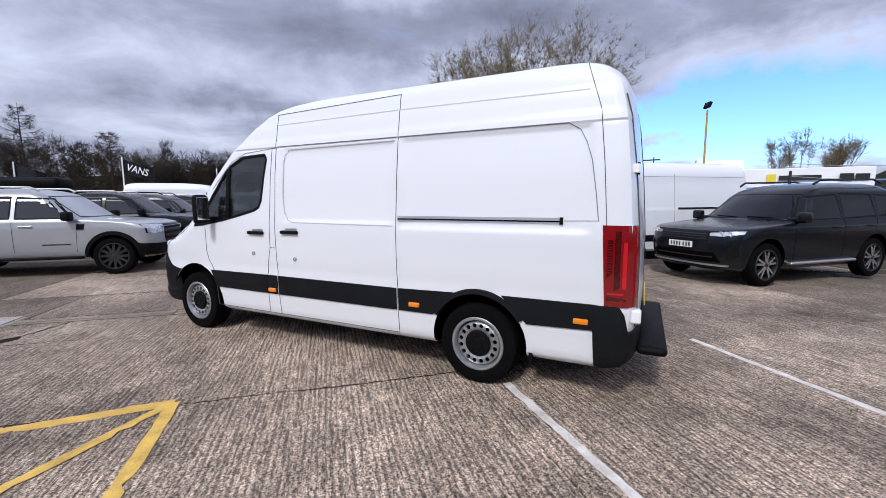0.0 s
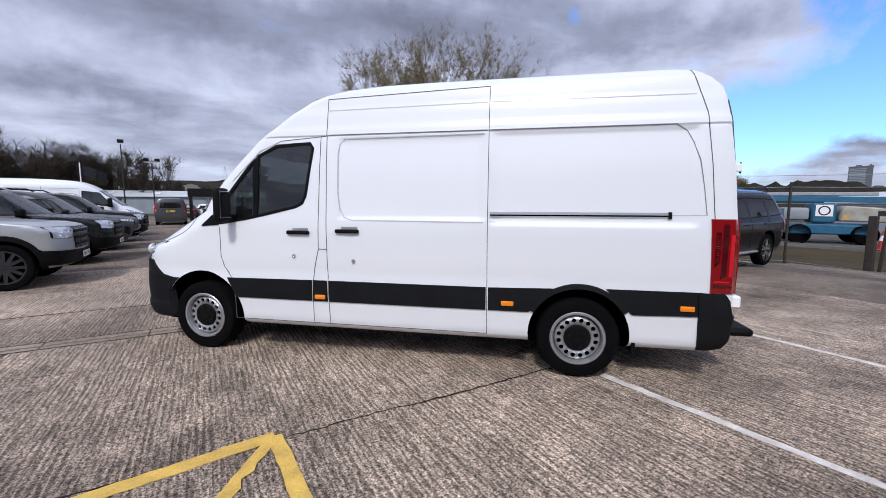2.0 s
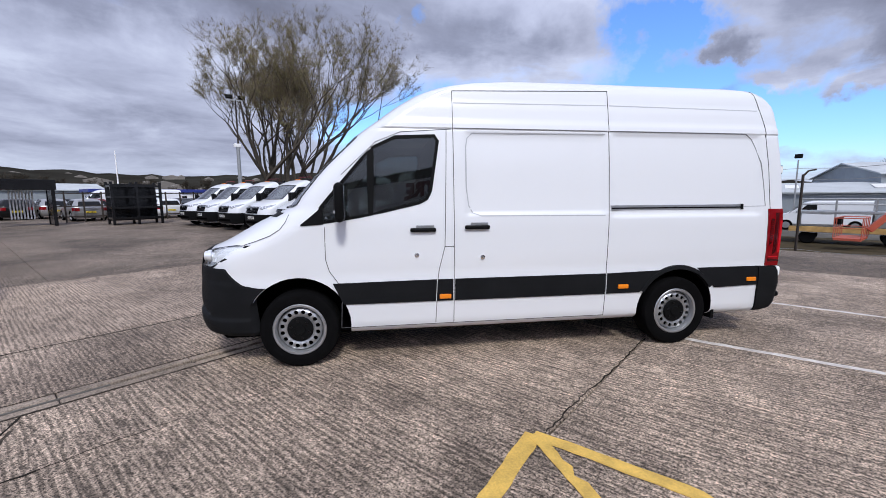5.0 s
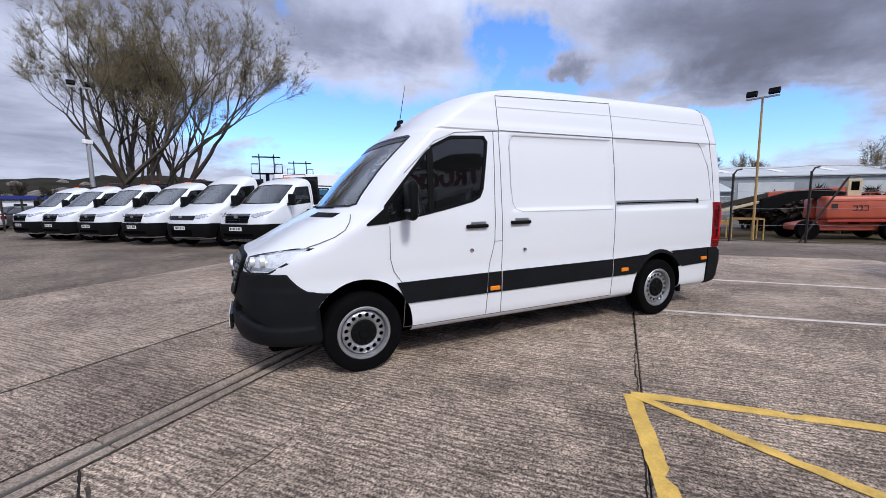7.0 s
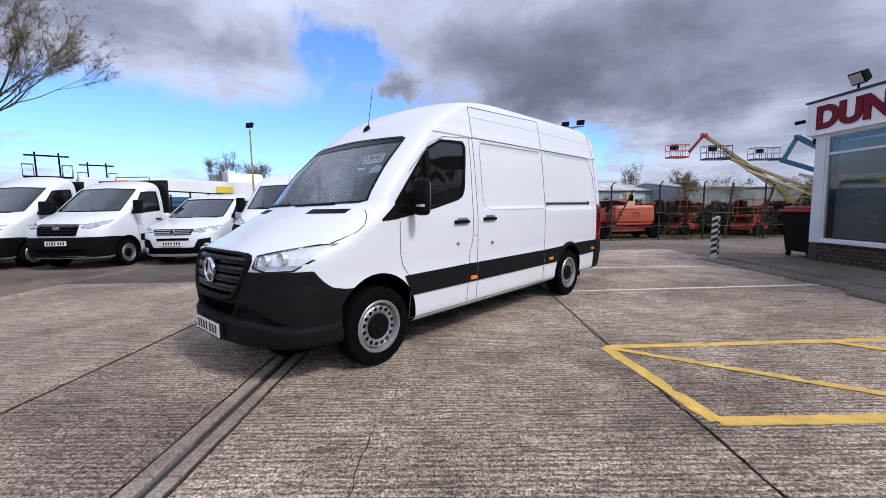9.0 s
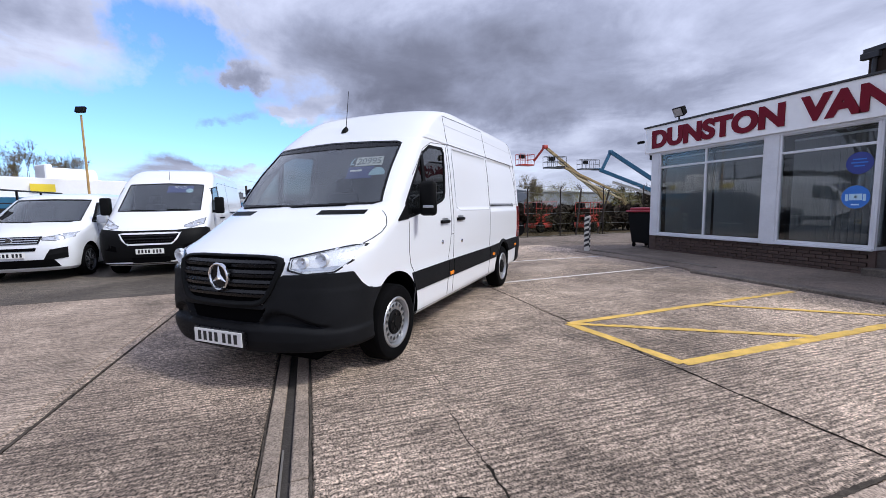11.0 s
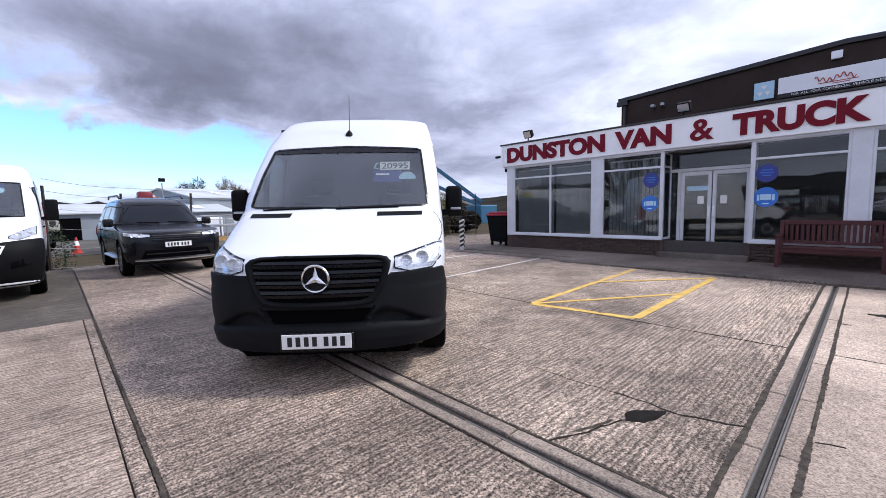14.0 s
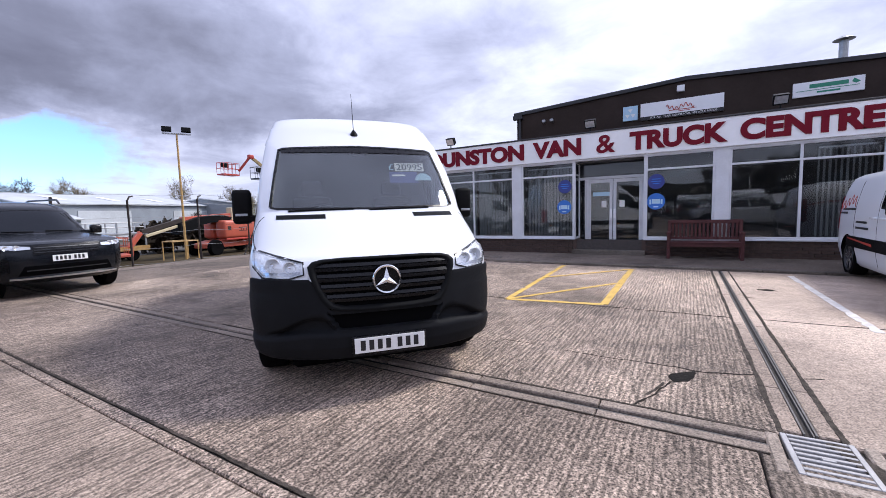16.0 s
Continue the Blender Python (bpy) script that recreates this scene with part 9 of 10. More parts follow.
part("boom_cover", prism([(4.4, 1.55), (4.3, 2.3), (2.9, 2.72), (1.2, 2.85), (0.2, 2.6), (0.6, 2.3), (2.0, 2.35), (3.0, 2.15), (3.7, 1.6)], "y", -0.45, 0.45, bev=0.05), M_BLACKPL, jl, "torn black sheet over the boom")
boom(jl, [(-0.3, 0, 2.75), (3.9, 0.0, 2.5), (6.6, 0.1, 1.85), (7.3, 0.1, 1.0)], (0.34, 0.24, 0.22), (M_JLG, M_ROT, M_JLG))
boom(jl, [(3.6, 0.12, 2.3), (6.4, 0.2, 1.6)], (0.14,), (M_CREAM,))
basket(jl, (7.9, 0.1, 0.55), 1.2, M_JLG, 2.3, 0.95, 1.05)
for k, (x0, x1) in enumerate(((-0.40, -0.16), (-0.12, 0.06), (0.10, 0.34))):
    part("letter_bar", box(x0, x1, 1.1, 1.106, 1.62, 1.66), M_INK, hood)
    part("letter_bar", box(x0, x0 + 0.06, 1.1, 1.106, 1.66, 1.90), M_INK, hood)
    part("letter_bar", box(x0 + 0.06, x1, 1.1, 1.106, 1.84, 1.90), M_INK, hood)

def far_lift(x, y, k):
    """A place k times as far from one camera position, for a machine k times as large, to fit the view."""
    x, y = -5.12 + k * (x + 5.12), 5.02 + k * (y - 5.02)
    return Matrix.Translation((x, y, 1.37 - 2.17 * k)) @ Matrix.Scale(k, 4)


lr = thing("boom_lift", "raised boom lift with a red basket and buff arms", "access lift", far_lift(26.7, -19.7, 1.87))
boom(lr, [(0.4, -2.4, 1.0), (0.7, -0.6, 3.4), (1.0, 5.0, 7.35), (1.5, 5.8, 6.1)], (0.32, 0.20, 0.16), (M_LIFTYEL, M_LIFTYEL, M_LIFTRED))
boom(lr, [(0.7, -0.9, 2.9), (0.95, 3.6, 6.05)], (0.14,), (M_CREAM,))
part("boom_joint", box(0.82, 1.18, 4.75, 5.2, 7.15, 7.5, 0.08, 2), M_LIFTRED, lr, smooth=True)
part("turret", box(-0.9, 0.9, -3.6, -1.2, 0.6, 1.9, 0.15, 2), M_LIFTRED, lr, smooth=True)
part("chassis", box(-1.1, 1.1, -4.2, -0.6, 0.3, 0.7, 0.05), M_BLACKPL, lr)
basket(lr, (1.7, 6.6, 5.7), 1.7, M_LIFTRED, 1.5, 0.8, 1.0)
lb = thing("boom_lift", "raised boom lift with blue arms and a grey basket", "access lift", far_lift(34.0, -27.0, 1.5))
boom(lb, [(-3.5, -6.0, 3.0), (0, 0, 8.0), (0.2, 0.9, 6.1)], (0.36, 0.26), (M_LIFTBLUE, M_LIFTBLUE))
boom(lb, [(-3.3, -5.8, 2.6), (0.3, 1.2, 6.0)], (0.32,), (M_LIFTBLUE,))
boom(lb, [(-3.4, -6.2, 2.2), (-0.2, -0.2, 4.6)], (0.22,), (M_STRIPE,))
part("boom_joint", box(-0.2, 0.2, -0.25, 0.2, 7.8, 8.2, 0.08, 2), M_LIFTBLUE, lb, smooth=True)
part("chassis", box(-4.8, -2.2, -7.6, -4.4, 0.3, 2.6, 0.1), M_LIFTBLUE, lb)
boom(lb, [(0.25, 1.0, 6.05), (0.45, 2.2, 6.05)], (0.2,), (M_LIFTBLUE,))
basket(lb, (0.5, 2.6, 6.0), 1.65, M_DARKRIM, 2.4, 0.9, 1.1)
ly = thing("boom_lift", "buff boom lift with its arms half folded", "access lift", far_lift(25.5, -20.0, 1.87))
boom(ly, [(0, -2.6, 0.9), (0.3, -1.6, 3.0), (0.7, 4.3, 5.4)], (0.26, 0.16), (M_LIFTYEL, M_LIFTYEL))
boom(ly, [(0.3, -1.8, 2.5), (0.6, 3.0, 4.5)], (0.14,), (M_CREAM,))
part("chassis", box(-1.0, 1.0, -4.2, -1.0, 0.3, 1.5, 0.1), M_LIFTYEL, ly)
boom(ly, [(0.68, 4.2, 5.4), (0.85, 5.0, 5.38)], (0.18,), (M_ROT,))
basket(ly, (0.9, 5.1, 5.3), 1.7, M_DARKRIM, 1.9, 0.8, 1.0)


def low_lift(label, at, rot, m, deck=1.9):
    s = thing("scissor_lift", label, "access lift", Matrix.Translation(at) @ Matrix.Rotation(rot, 4, "Z"))
    part("chassis", box(-1.3, 1.3, -0.7, 0.7, 0.35, 0.75, 0.04), m, s)
    for x in (-0.95, 0.95):
        for y in (-0.75, 0.75):
            part("tyre", revolve([(0.001, 0.12), (0.2, 0.12), (0.36, 0.14), (0.4, 0.08), (0.4, -0.08), (0.36, -0.14)], "y", 16), M_TYRE, s, smooth=True).matrix_basis = Matrix.Translation((x, y, 0.4))
    bm = bmesh.new()
    n = 3
    for k in range(n):
        z0, z1 = 0.8 + (deck - 0.8) * k / n, 0.8 + (deck - 0.8) * (k + 1) / n
        for y in (-0.5, 0.5):
            cyl((-1.1, y, z0), (1.1, y, z1), 0.05, seg=5, bm=bm)
            cyl((1.1, y, z0), (-1.1, y, z1), 0.05, seg=5, bm=bm)
    part("scissor_arms", bm, m, s)
    basket(s, (0, 0, deck), 0, m, 2.5, 1.2)
    return s


low_lift("orange scissor lift behind the fence", (24, -11.5, -0.8), 1.9, M_LIFTRED, 1.3)
low_lift("orange scissor lift behind the fence", (25.5, -8.5, -0.8), 1.6, M_JLG, 1.1)
low_lift("red scissor lift behind the fence", (22.5, -15, -0.8), 2.1, M_LIFTRED, 1.2)
# blue articulated lift, folded, with its white sign and pale hood
bl = thing("boom_lift", "blue folded boom lift with a pale tarpaulin hood", "access lift", Matrix.Translation((30.9, 10.8, land(30.9, 0))) @ Matrix.Rotation(math.radians(-60), 4, "Z") @ Matrix.Scale(1.12, 4))
part("chassis", box(-1.8, 1.8, -0.9, 0.9, 0.5, 1.05, 0.06), M_LIFTBLUE, bl)
for x in (-1.3, 1.3):
    for y in (-1.0, 1.0):
        part("tyre", revolve([(0.001, 0.16), (0.25, 0.18), (0.46, 0.2), (0.52, 0.12), (0.52, -0.12), (0.46, -0.2)], "y", 18), M_TYRE, bl, smooth=True).matrix_basis = Matrix.Translation((x, y, 0.52))
part("hood", prism([(0.3, 1.2), (2.2, 1.15), (2.25, 1.7), (1.9, 1.9), (0.5, 2.0), (0.3, 1.6)], "y", -0.95, 0.95, bev=0.07), M_HOODPALE, bl, "weathered pale grey hood", smooth=True)
part("hood_vent", box(1.7, 2.0, -0.96, -0.952, 1.5, 1.75), M_DARKRIM, bl)
part("hood_badge", cyl((0.55, -0.956, 1.42), (0.55, -0.951, 1.42), 0.14, seg=18), M_MAST, bl)
part("hood", box(-2.0, -0.9, -0.95, 0.95, 1.25, 1.9, 0.12, 2), M_SHED, bl, smooth=True)
part("turret", box(-0.8, 0.2, -0.8, 0.8, 1.1, 2.15, 0.08), M_LIFTBLUE, bl)
sg = part("sign_panel", box(-0.65, 0.05, -0.84, -0.81, 1.45, 2.05), M_SIGN, bl, "white panel with a black arrow ring")
part("arrow_ring", revolve([(0.19, -0.85), (0.25, -0.85)], "y", 24), M_INK, sg).matrix_basis = Matrix.Translation((-0.3, 0, 1.75))
boom(bl, [(2.2, 0, 2.3), (-3.0, 0, 2.42), (-3.8, 0, 2.2)], (0.26, 0.24), (M_LIFTBLUE, M_LIFTBLUE))
boom(bl, [(2.0, 0.3, 2.62), (-2.6, 0.3, 2.66)], (0.16,), (M_GALV,))
basket(bl, (-4.4, 0, 1.9), 1.57, M_LIFTBLUE)
# crane lorry with folded red arm
cr = thing("platform_lorry", "white platform lorry with a folded crimson crane arm and railed deck", "lorry", Matrix.Translation((24.0, 4.35, -0.81)))
cab = part("cab", box(2.5, 4.2, -0.87, 1.22, 0.62, 2.36, 0.10, 3), M_WHITE, cr, smooth=True)
for y0, y1 in ((-0.74, -0.36), (-0.22, 0.04), (0.86, 1.10)):
    part("cab_window", box(2.488, 2.5, y0, y1, 1.72, 2.12), M_PRIV, cab)
part("cab_side_window", box(2.75, 3.7, -0.878, -0.868, 1.62, 2.12), M_PRIV, cab)
part("air_intake", box(2.30, 2.48, -0.80, -0.36, 1.12, 1.62, 0.03), M_BLACKPL, cr)
part("door_mirror", box(3.9, 3.98, -1.25, -1.08, 1.45, 1.95, 0.03), M_BLACKPL, cr)
part("chassis_beam", box(-2.9, 4.0, -0.45, 0.45, 0.45, 0.70, 0.02), M_CRIMSON, cr)
part("deck", box(-2.9, 2.2, -1.1, 1.1, 0.70, 0.80, 0.015), M_GALV, cr)
part("rear_beam", box(-3.05, -2.9, -1.14, 1.13, 0.55, 0.76, 0.02), M_STRIPE, cr)
part("under_guard", box(-2.95, -2.85, -1.12, 1.12, 0.42, 0.54, 0.015), M_CRIMSON, cr)
for y in (-0.92, 0.92):
    part("tail_lamp", box(-3.062, -3.05, y - 0.16, y + 0.16, 0.58, 0.66), M_RED, cr)
for x in (-1.7, 3.3):
    for y in (-0.92, 0.92):
        part("tyre", revolve([(0.001, 0.1), (0.2, 0.12), (0.38, 0.14), (0.42, 0.08), (0.42, -0.08), (0.38, -0.14)], "y", 18), M_TYRE, cr, smooth=True).matrix_basis = Matrix.Translation((x, y, 0.42))
part("side_locker", box(-0.8, 1.6, -1.08, -0.72, 0.28, 0.68, 0.03), M_BLACKPL, cr)
part("side_locker", box(-0.8, 1.6, 0.72, 1.08, 0.28, 0.68, 0.03), M_BLACKPL, cr)
cage = part("platform_cage", box(-3.0, -1.7, -0.84, 0.82, 0.80, 0.99, 0.015), M_SIGN, cr, "galvanised platform cage")
for y in (-0.84, -0.30, 0.24, 0.82):
    for x in (-3.0, -1.7):
        part("cage_upright", cyl((x, y, 0.99), (x, y, 1.96), 0.026, seg=6), M_GALV, cage)
for z in (1.5, 1.96):
    part("cage_rail", tube([(-3.0, -0.84, z), (-1.7, -0.84, z), (-1.7, 0.82, z), (-3.0, 0.82, z), (-3.0, -0.84, z)], 0.026, 6), M_GALV, cage)
for y in (-0.70, -0.48, 0.30, 0.52):
    part("red_chevron", prism([(y, 0.82), (y + 0.14, 0.82), (y + 0.24, 0.97), (y + 0.10, 0.97)], "x", -3.008, -3.002), M_LIFTRED, cage)
part("lime_strip", box(-1.69, -1.66, -0.72, -0.2, 1.0, 1.15), M_HIVIS, cr)
part("lime_strip", box(-1.69, -1.66, 0.42, 0.62, 1.04, 1.14), M_HIVIS, cr)
ctl = part("control_box", box(-2.96, -2.74, -0.15, 0.10, 1.02, 1.44, 0.02), M_BLACKPL, cr)
part("control_label", box(-2.968, -2.962, -0.10, 0.02, 1.24, 1.36), M_HIVIS, ctl)
part("tool_locker", box(-1.3, -0.7, 0.55, 1.05, 0.80, 1.62, 0.04), M_BLACKPL, cr)
part("hose_reel", cyl((-1.0, 0.80, 1.70), (-0.6, 0.80, 1.70), 0.2, seg=14), M_GALV, cr)
part("slew_ring", cyl((0.6, 0.05, 0.8), (0.6, 0.05, 1.0), 0.45, seg=20), M_BLACKPL, cr)
boom(cr, [(0.6, 0.18, 1.0), (0.45, 0.22, 3.1)], (0.36,), (M_CRIMSON,))
part("arm_head", box(0.1, 0.8, -0.20, 0.50, 2.95, 3.55, 0.10, 2), M_CRIMSON, cr, smooth=True)
part("arm_cover", box(0.08, 0.12, 0.02, 0.42, 2.75, 3.15, 0.02), M_BINRED, cr)
part("knuckle", cyl((0.45, -0.34, 3.2), (0.45, -0.2, 3.2), 0.17, seg=14), M_GALV, cr)
part("ram", cyl((0.3, -0.12, 1.2), (0.3, -0.16, 3.0), 0.07, seg=10), M_SIGN, cr)
part("ram_rod", cyl((0.3, -0.16, 2.6), (0.3, -0.17, 3.2), 0.045, seg=8), M_CHROME, cr)
boom(cr, [(1.5, -0.1, 1.2), (1.5, -0.30, 2.2), (1.5, -0.52, 3.1)], (0.32, 0.26), (M_CRIMSON, M_CRIMSON))
part("arm_elbow", box(1.3, 1.7, -0.72, -0.22, 2.95, 3.28, 0.06, 2), M_CRIMSON, cr, smooth=True)

fl = thing("flatbed_trailer", "low flatbed trailer with an orange side rail and steel rack", "trailer", Matrix.Translation((23.6, 0.2, -0.81)) @ Matrix.Rotation(math.radians(86), 4, "Z"))
part("bed", box(-2.2, 2.1, -1.0, 1.0, 0.62, 0.74, 0.02), M_BLACKPL, fl)
part("side_rail", box(-2.2, 2.1, 1.0, 1.06, 0.56, 0.82, 0.01), M_MAST, fl, "faded orange side rail")
for x in (-1.4, 1.4):
    for y in (-0.85, 0.85):
        part("tyre", revolve([(0.001, 0.1), (0.2, 0.12), (0.29, 0.13), (0.32, 0.08), (0.32, -0.08), (0.29, -0.13)], "y", 16), M_TYRE, fl, smooth=True).matrix_basis = Matrix.Translation((x, y, 0.32))
rack = part("rack_top", box(-2.2, 1.9, -0.9, 0.9, 1.42, 1.54, 0.02), M_GALV, fl)
for x in (-2.1, -0.8, 0.5, 1.8):
    for y in (-0.85, 0.85):
        part("rack_leg", box(x - 0.035, x + 0.035, y - 0.035, y + 0.035, 0.74, 2.1), M_GALV, rack)
for z in (1.85, 2.1):
    part("rack_rail", tube([(-2.1, -0.85, z), (1.8, -0.85, z), (1.8, 0.85, z), (-2.1, 0.85, z), (-2.1, -0.85, z)], 0.025, 6), M_GALV, rack)
pv = thing("panel_van", "white panel van with a dark bonnet parked before the shed", "van", Matrix.Translation((32.6, 1.1, -0.79)) @ Matrix.Rotation(math.radians(92), 4, "Z"))
part("body", prism([(-2.6, 0.35), (2.15, 0.35), (2.2, 0.8), (1.3, 1.02), (0.6, 1.75), (0.2, 1.9), (-2.6, 1.9)], "y", -0.9, 0.9, bev=0.08), M_WHITE, pv, smooth=True)
part("bumper", box(1.95, 2.3, -0.9, 0.9, 0.28, 0.62, 0.06, 2), M_BLACKPL, pv, smooth=True)
part("side_window", prism([(0.0, 1.1), (1.0, 1.1), (0.45, 1.68), (0.0, 1.68)], "y", 0.9, 0.908), M_PRIV, pv)
part("windscreen", prism([(1.24, 1.10), (1.30, 1.10), (0.70, 1.72), (0.64, 1.72)], "y", -0.75, 0.75), M_PRIV, pv)
for x in (-1.8, 1.45):
    for y in (-0.8, 0.8):
        part("tyre", revolve([(0.001, 0.08), (0.2, 0.1), (0.31, 0.12), (0.34, 0.08), (0.34, -0.08), (0.31, -0.12)], "y", 18), M_TYRE, pv, smooth=True).matrix_basis = Matrix.Translation((x, y * 1.02, 0.34))
        part("wheel_disc", cyl((0, -0.135, 0), (0, 0.135, 0), 0.2, seg=16), M_STEEL, pv).matrix_basis = Matrix.Translation((x, y * 1.02, 0.34))
sw = thing("compressor_trailer", "white trailer with yellow and black chevrons before the shed", "trailer", Matrix.Translation((43.6, 10.0, -0.79)) @ Matrix.Rotation(math.radians(92), 4, "Z"))
part("body", prism([(-1.0, 0.25), (0.9, 0.25), (1.0, 0.7), (0.7, 1.25), (-0.9, 1.3), (-1.0, 1.1)], "y", -0.7, 0.7, bev=0.06), M_SIGN, sw, smooth=True)
part("chevron_panel", box(0.0, 0.8, 0.7, 0.71, 0.42, 0.85), M_PLATEY, sw)
for k in range(4):
    part("black_chevron", prism([(0.02 + k * 0.19, 0.44), (0.10 + k * 0.19, 0.44), (0.18 + k * 0.19, 0.83), (0.10 + k * 0.19, 0.83)], "y", 0.711, 0.714), M_INK, sw)
for y in (-0.7, 0.7):
    part("tyre", revolve([(0.001, 0.06), (0.2, 0.08), (0.28, 0.09), (0.3, 0.05), (0.3, -0.05), (0.28, -0.09)], "y", 16), M_TYRE, sw, smooth=True).matrix_basis = Matrix.Translation((-0.45, y, 0.3))
# long white truck boom behind the vans
tb = thing("truck_mounted_boom", "long white lorry-mounted access boom with bars of lettering", "access lift", Matrix.Translation((0, 0, -0.2)))
boom(tb, [(13.6, 22.0, 2.75), (24.0, 13.2, 2.75)], (0.75,), (M_SIGN,))
boom(tb, [(14.0, 21.0, 2.1), (23.6, 12.9, 2.0)], (0.4,), (M_LIFTBLUE,))
du = Vector((24.0 - 13.6, 13.2 - 22.0, 0)).normalized()
ang = math.atan2(du.y, du.x)
for t, w, h, m in ((6.2, 0.9, 0.34, M_PLATEY), (9.8, 0.36, 0.36, M_PLATEY), (10.9, 1.6, 0.22, M_INK), (12.6, 0.5, 0.3, M_INK), (13.15, 0.5, 0.26, M_INK)):
    p = Vector((13.6, 22.0, 2.75)) + du * t
    o = part("letter_bars", box(-w / 2, w / 2, -0.004, 0.004, -h / 2, h / 2), m, tb)
    o.matrix_basis = Matrix.Translation(p + Vector((du.y, -du.x, 0)) * 0.47) @ Matrix.Rotation(ang, 4, "Z")
part("lorry_deck", box(-5, 5, -1.1, 1.1, 0.9, 1.2, 0.02), M_LIFTBLUE, tb).matrix_basis = Matrix.Translation((18.6, 17.8, 0)) @ Matrix.Rotation(ang, 4, "Z")
part("turret", cyl((-0.9, 0, 0), (0.9, 0, 0), 0.45, seg=18, bm=box(0.9, 1.2, -0.5, 0.5, -0.5, 0.55, 0.05)), M_SIGN, tb, smooth=True).matrix_basis = Matrix.Translation((20.2, 17.5, 3.35)) @ Matrix.Rotation(ang + 3.1, 4, "Z")
for t in (3.0, 8.0, 12.0):
    p = Vector((13.6, 22.0, 0)) + du * t
    part("boom_rest", box(p.x - 0.12, p.x + 0.12, p.y - 0.12, p.y + 0.12, 0.9, 2.1), M_LIFTBLUE, tb)
for t in (2, 6, 10):
    p = Vector((13.6, 22.0, 0)) + du * t
    for s in (1, -1):
        part("tyre", revolve([(0.001, 0.1), (0.3, 0.12), (0.48, 0.14), (0.5, 0.08), (0.5, -0.08), (0.48, -0.14)], "y", 16), M_TYRE, tb, smooth=True).matrix_basis = Matrix.Translation((p.x - du.y * s, p.y + du.x * s, 0.55)) @ Matrix.Rotation(ang, 4, "Z")
for x, y in ((26.9, 36.3), (34.0, 38.5)):
    fr = thing("raised_basket_frame", "black steel basket frame held high on a folded mast", "access lift", Matrix.Translation((x, y, -0.5)) @ Matrix.Rotation(-0.75, 4, "Z") @ Matrix.Diagonal((0.68, 0.68, 0.96, 1.0)))
    bm = box(-1.9, 1.9, -0.06, 0.06, 6.55, 6.68)
    box(-2.1, 2.1, -0.5, 0.5, 4.85, 4.98, bm=bm)
    for k in (-1.0, 1.0):
        box(k - 0.08, k + 0.08, -0.08, 0.08, 4.2, 6.9, bm=bm)
    part("frame", bm, M_BLACKPL, fr)
    bm = bmesh.new()
    for s in (1, -1):
        tube([(s * 1.2, -0.5, 4.95), (s * 1.2, -0.5, 5.9), (s * 2.1, -0.5, 5.9), (s * 2.1, -0.5, 4.95)], 0.035, 5, bm)
        tube([(s * 1.2, 0.5, 4.95), (s * 1.2, 0.5, 5.9), (s * 2.1, 0.5, 5.9), (s * 2.1, 0.5, 4.95)], 0.035, 5, bm)
        cyl((s * 1.6, -0.5, 5.4), (s * 1.6, 0.5, 5.4), 0.03, seg=5, bm=bm)
    part("basket_rails", bm, M_BLACKPL, fr)
    part("mast", box(-0.25, 0.25, -0.25, 0.25, 0.0, 4.9), M_BLACKPL, fr)


# ---- far end of the yard ----
gate = thing("gate_frame", "black steel gateway with a barred gate", "gate", Matrix.Translation((-1.1, 34.2, 0)))
for x in (-1.25, 1.25):
    for y in (-0.9, 0.9):
        part("gate_post", box(x - 0.08, x + 0.08, y - 0.08, y + 0.08, 0, 2.4, 0.006), M_BLACKP, gate)
part("roof_box", box(-1.4, 1.4, -1.0, 1.0, 1.95, 2.5, 0.02), M_BLACKP, gate, "black overhead shutter box")
part("side_panel", box(1.2, 1.32, -0.9, 0.9, 0, 2.0), M_BLACKP, gate)
for k in range(8):
    part("gate_bar", box(-0.35 + k * 0.13, -0.29 + k * 0.13, 0.85, 0.91, 0.35, 1.9), M_SIGN, gate)
yf = thing("yard_fence", "dark steel fence across the end of the yard", "fence")
for k in range(24):
    x = 1.0 + k * 0.9
    if x > 13.5:
        break
    part("fence_upright", box(x - 0.04, x + 0.04, 36.46, 36.54, 0, 1.9), M_ROT, yf)
for z in (0.35, 1.0, 1.8):
    part("fence_rail", box(0.6, 13.5, 36.47, 36.53, z - 0.03, z + 0.03), M_ROT, yf)
CAR = dict(SUV)
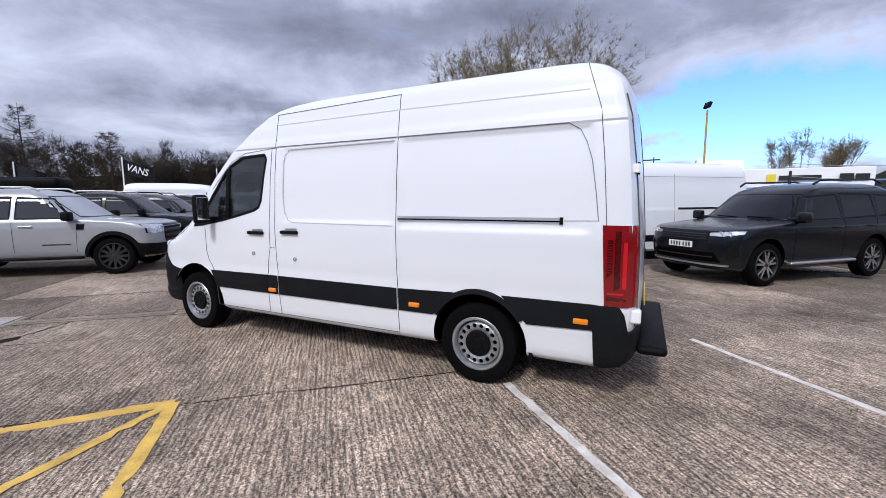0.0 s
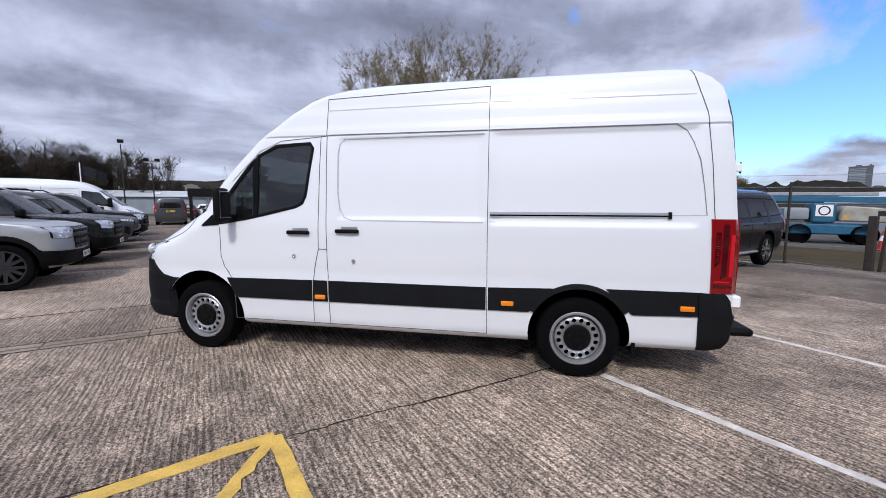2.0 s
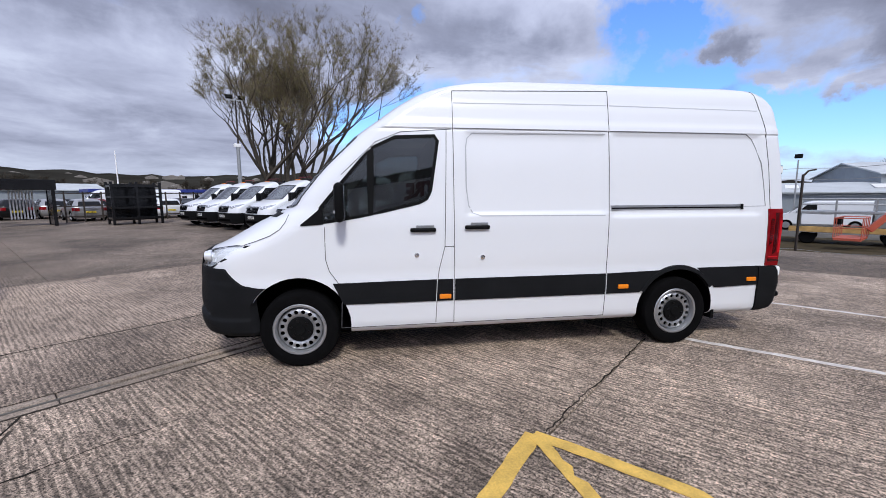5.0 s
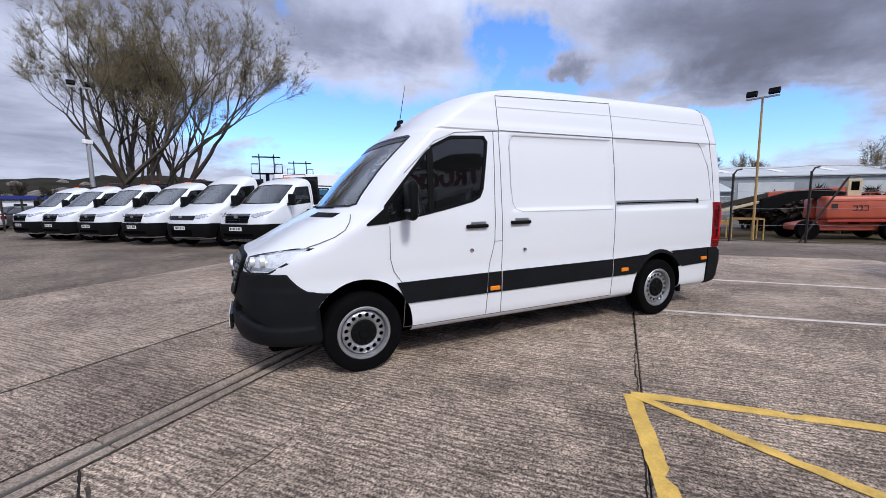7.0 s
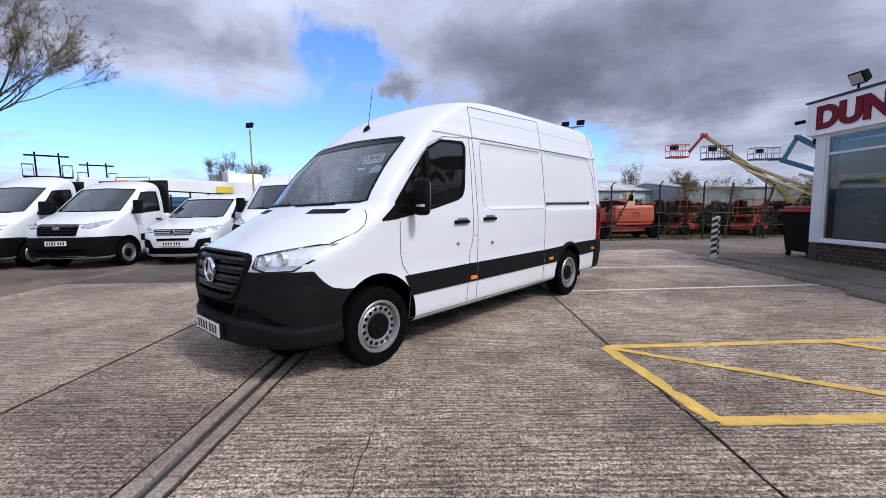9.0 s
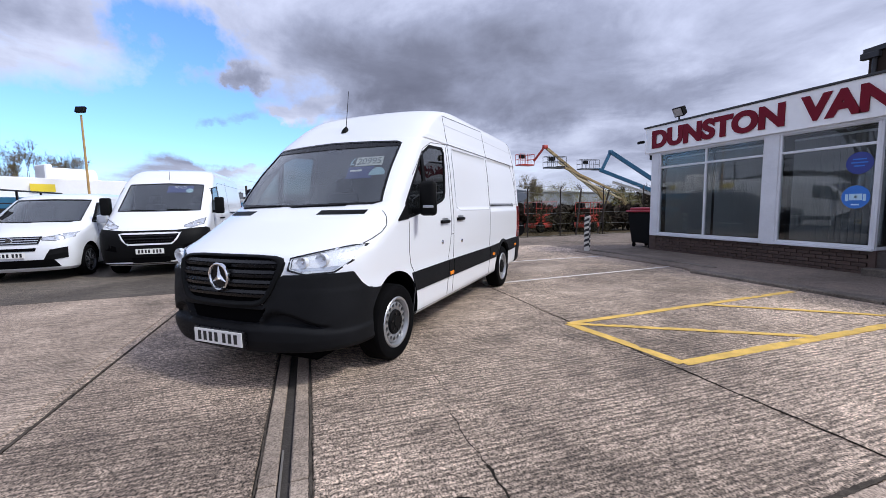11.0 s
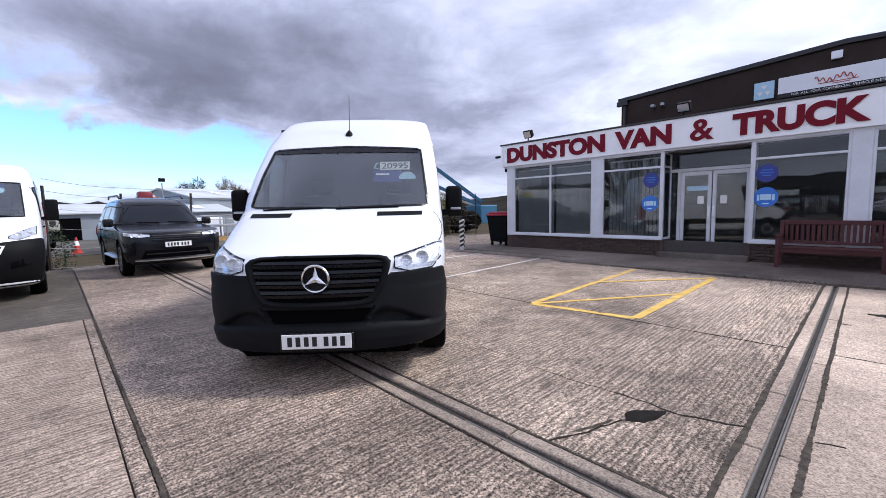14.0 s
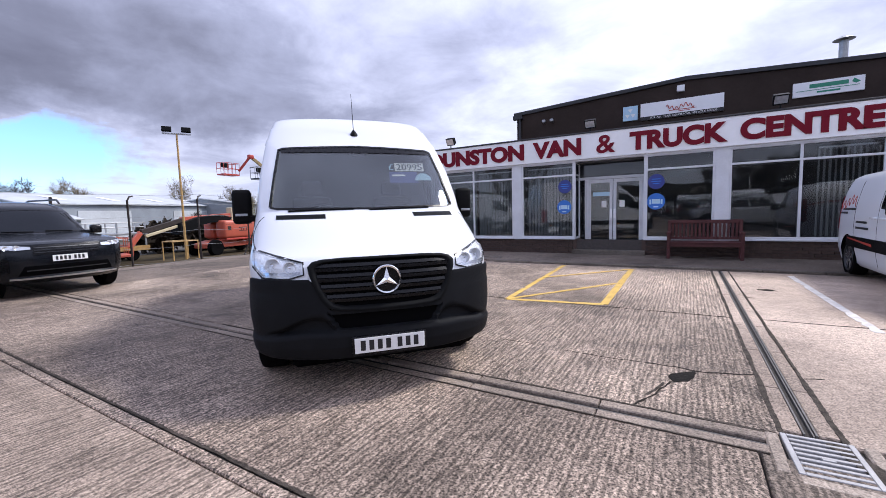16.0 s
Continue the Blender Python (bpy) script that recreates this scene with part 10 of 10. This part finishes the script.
CAR.update(
    paint=M_CARSILV, r=0.32, arch=0.38, axles=(0.0, -2.6), track=0.88, rim="steel", extra=None, slats=None, mesh=dict(na=6, ns=14, nb=5),
    nose=[(0.2, 0.7), (0.3, 0.8), (0.6, 0.84), (0.72, 0.78), (0.80, 0.5), (0.88, 0.0), (0.95, -0.4), (1.36, -1.15), (1.42, -1.4), (1.46, -1.8)],
    tail=[(0.2, -3.2), (0.4, -3.36), (0.9, -3.38), (1.3, -3.1), (1.42, -2.9), (1.46, -2.5)],
    half=[(0.2, 0.8), (0.3, 0.86), (0.6, 0.9), (0.9, 0.88), (1.0, 0.84), (1.36, 0.66), (1.42, 0.55), (1.46, 0.25)],
    fdeep=[(0.2, 0.4), (0.8, 0.5), (1.46, 0.4)], rdeep=[(0.2, 0.25), (1.46, 0.4)],
    levels=[0.2, 0.25, 0.3, 0.45, 0.6, 0.72, 0.80, 0.88, 0.95, 1.05, 1.2, 1.36, 1.42, 1.46],
    windows=[([(-2.9, 0.95), (-0.6, 0.92)], [(-2.7, 1.33), (-1.15, 1.32)])], screen=([(-0.7, 0.96), (0.7, 0.96)], [(-0.58, 1.34), (0.58, 1.34)]),
    seams=None, handles=((-1.6, 0.8),), mirror=(-0.7, 0.95, 0.92, 0.14), lamp=([(0.45, 0.58), (0.86, 0.62)], [(0.45, 0.68), (0.86, 0.72)]), tail_lamp=(0.55, 0.84, 0.68, 0.88, 0.1),
    front_trim=(([(-0.4, 0.4), (0.4, 0.4)], [(-0.4, 0.6), (0.4, 0.6)], M_VOID, "grille", 0.01),), rear_trim=(([(-0.6, 0.98), (0.6, 0.98)], [(-0.52, 1.28), (0.52, 1.28)], M_PRIV, "rear_window", 0.008),), plate=(0.02, 0.4), rear_plate=(0.02, 0.6))
car0, _s = vehicle("parked_car", "silver hatchback in the far car park", "car", CAR, pose(2.2, 40.5, 0, 0, 0, 92), "far car park")
rnd = random.Random(17)
TONES = ((M_CARRED, "dark red"), (M_CARSILV, "silver"), (M_BLACKP, "black"), (M_DKGREY, "dark grey"), (M_MIDGREY, "grey"), (M_WHITE, "white"))
for row, (y, n, x0) in enumerate(((40.8, 5, 4.6), (46.5, 7, -1.0), (52.5, 8, -3.0), (58.5, 9, -4.0))):
    for k in range(n):
        tone, word = TONES[(k * 5 + row * 2) % 6]
        c = repaint(copy_thing(car0, pose(x0 + k * 2.45 + rnd.uniform(-0.2, 0.2), y + rnd.uniform(-0.4, 0.4), 0, 0, 0, 90 + rnd.uniform(-4, 4))), tone)
        tagged(c, word + " hatchback in the far car park")
for x, y in ((6.5, 64.5), (11.0, 64.0)):
    tagged(copy_thing(boxer, pose(x, y, 0, 0, 0, 178)), "white panel van at the back of the car park", group="far car park")
skip = thing("stacked_rack", "dark steel stillage rack beside the vans", "rack", Matrix.Translation((3.4, 31.6, 0)))
for z in (0.3, 0.9, 1.5, 2.1):
    part("shelf", box(-1.2, 1.2, -0.6, 0.6, z, z + 0.12), M_BLACKP, skip)
for x in (-1.15, 0.0, 1.15):
    for y in (-0.55, 0.55):
        part("upright", box(x - 0.06, x + 0.06, y - 0.06, y + 0.06, 0, 2.4), M_BLACKP, skip)
part("side_sheet", box(-1.22, 1.22, 0.5, 0.56, 0.2, 2.3), M_BLACKP, skip)
pole = thing("flagpole", "plain white flagpole by the car park", "flagpole", Matrix.Translation((6.2, 48.0, 0)))
part("pole", cyl((0, 0, 0), (0, 0, 5.6), 0.07, 0.05, seg=8), M_SIGN, pole)


def flag(x, y, h, lab, words):
    f = thing("flag", lab, "flag", Matrix.Translation((x, y, 0)))
    part("pole", cyl((0, 0, 0), (0, 0, h), 0.05, 0.035, seg=8), M_SIGN, f)
    rows = [[(u * 1.5, 0.10 * math.sin(u * 6 + 1), h - 0.1 - 0.75 * v - 0.55 * u) for u in [k / 10 for k in range(11)]] for v in (0, 0.5, 1)]
    part("cloth", sheet(rows, [[(x_, y_ + 0.01, z_) for x_, y_, z_ in r] for r in rows]), M_BLACKP, f, "black flag with white letters")
    if words:
        t = text_part("flag_letters", words, 0.38, 0.004, M_PLATEW, f, Matrix.Translation((0.2, -0.13, h - 0.72)) @ Matrix.Rotation(0.32, 4, "Y") @ Matrix(((1, 0, 0, 0), (0, 0, -1, 0), (0, 1, 0, 0), (0, 0, 0, 1))), 1.1)
    return f


flag(-11.3, 28.0, 4.1, "black flag lettered in white on a white pole", "VANS")
flag(-17.5, 30.0, 3.9, "black flag hanging on a white pole", "")
flag(-9.2, 40.0, 4.4, "black flag on a white pole by the far vans", "")
cone = thing("traffic_cone", "orange and white traffic cone", "cone", Matrix.Translation((27.6, 7.55, -0.78)) @ Matrix.Scale(1.35, 4))
part("base", box(-0.2, 0.2, -0.2, 0.2, 0, 0.05, 0.01), M_LIFTRED, cone)
part("cone_body", cyl((0, 0, 0.05), (0, 0, 0.36), 0.15, 0.10, seg=14), M_LIFTRED, cone)
part("white_band", cyl((0, 0, 0.36), (0, 0, 0.55), 0.10, 0.06, seg=14), M_SIGN, cone)
part("cone_tip", cyl((0, 0, 0.55), (0, 0, 0.72), 0.06, 0.03, seg=14), M_LIFTRED, cone)
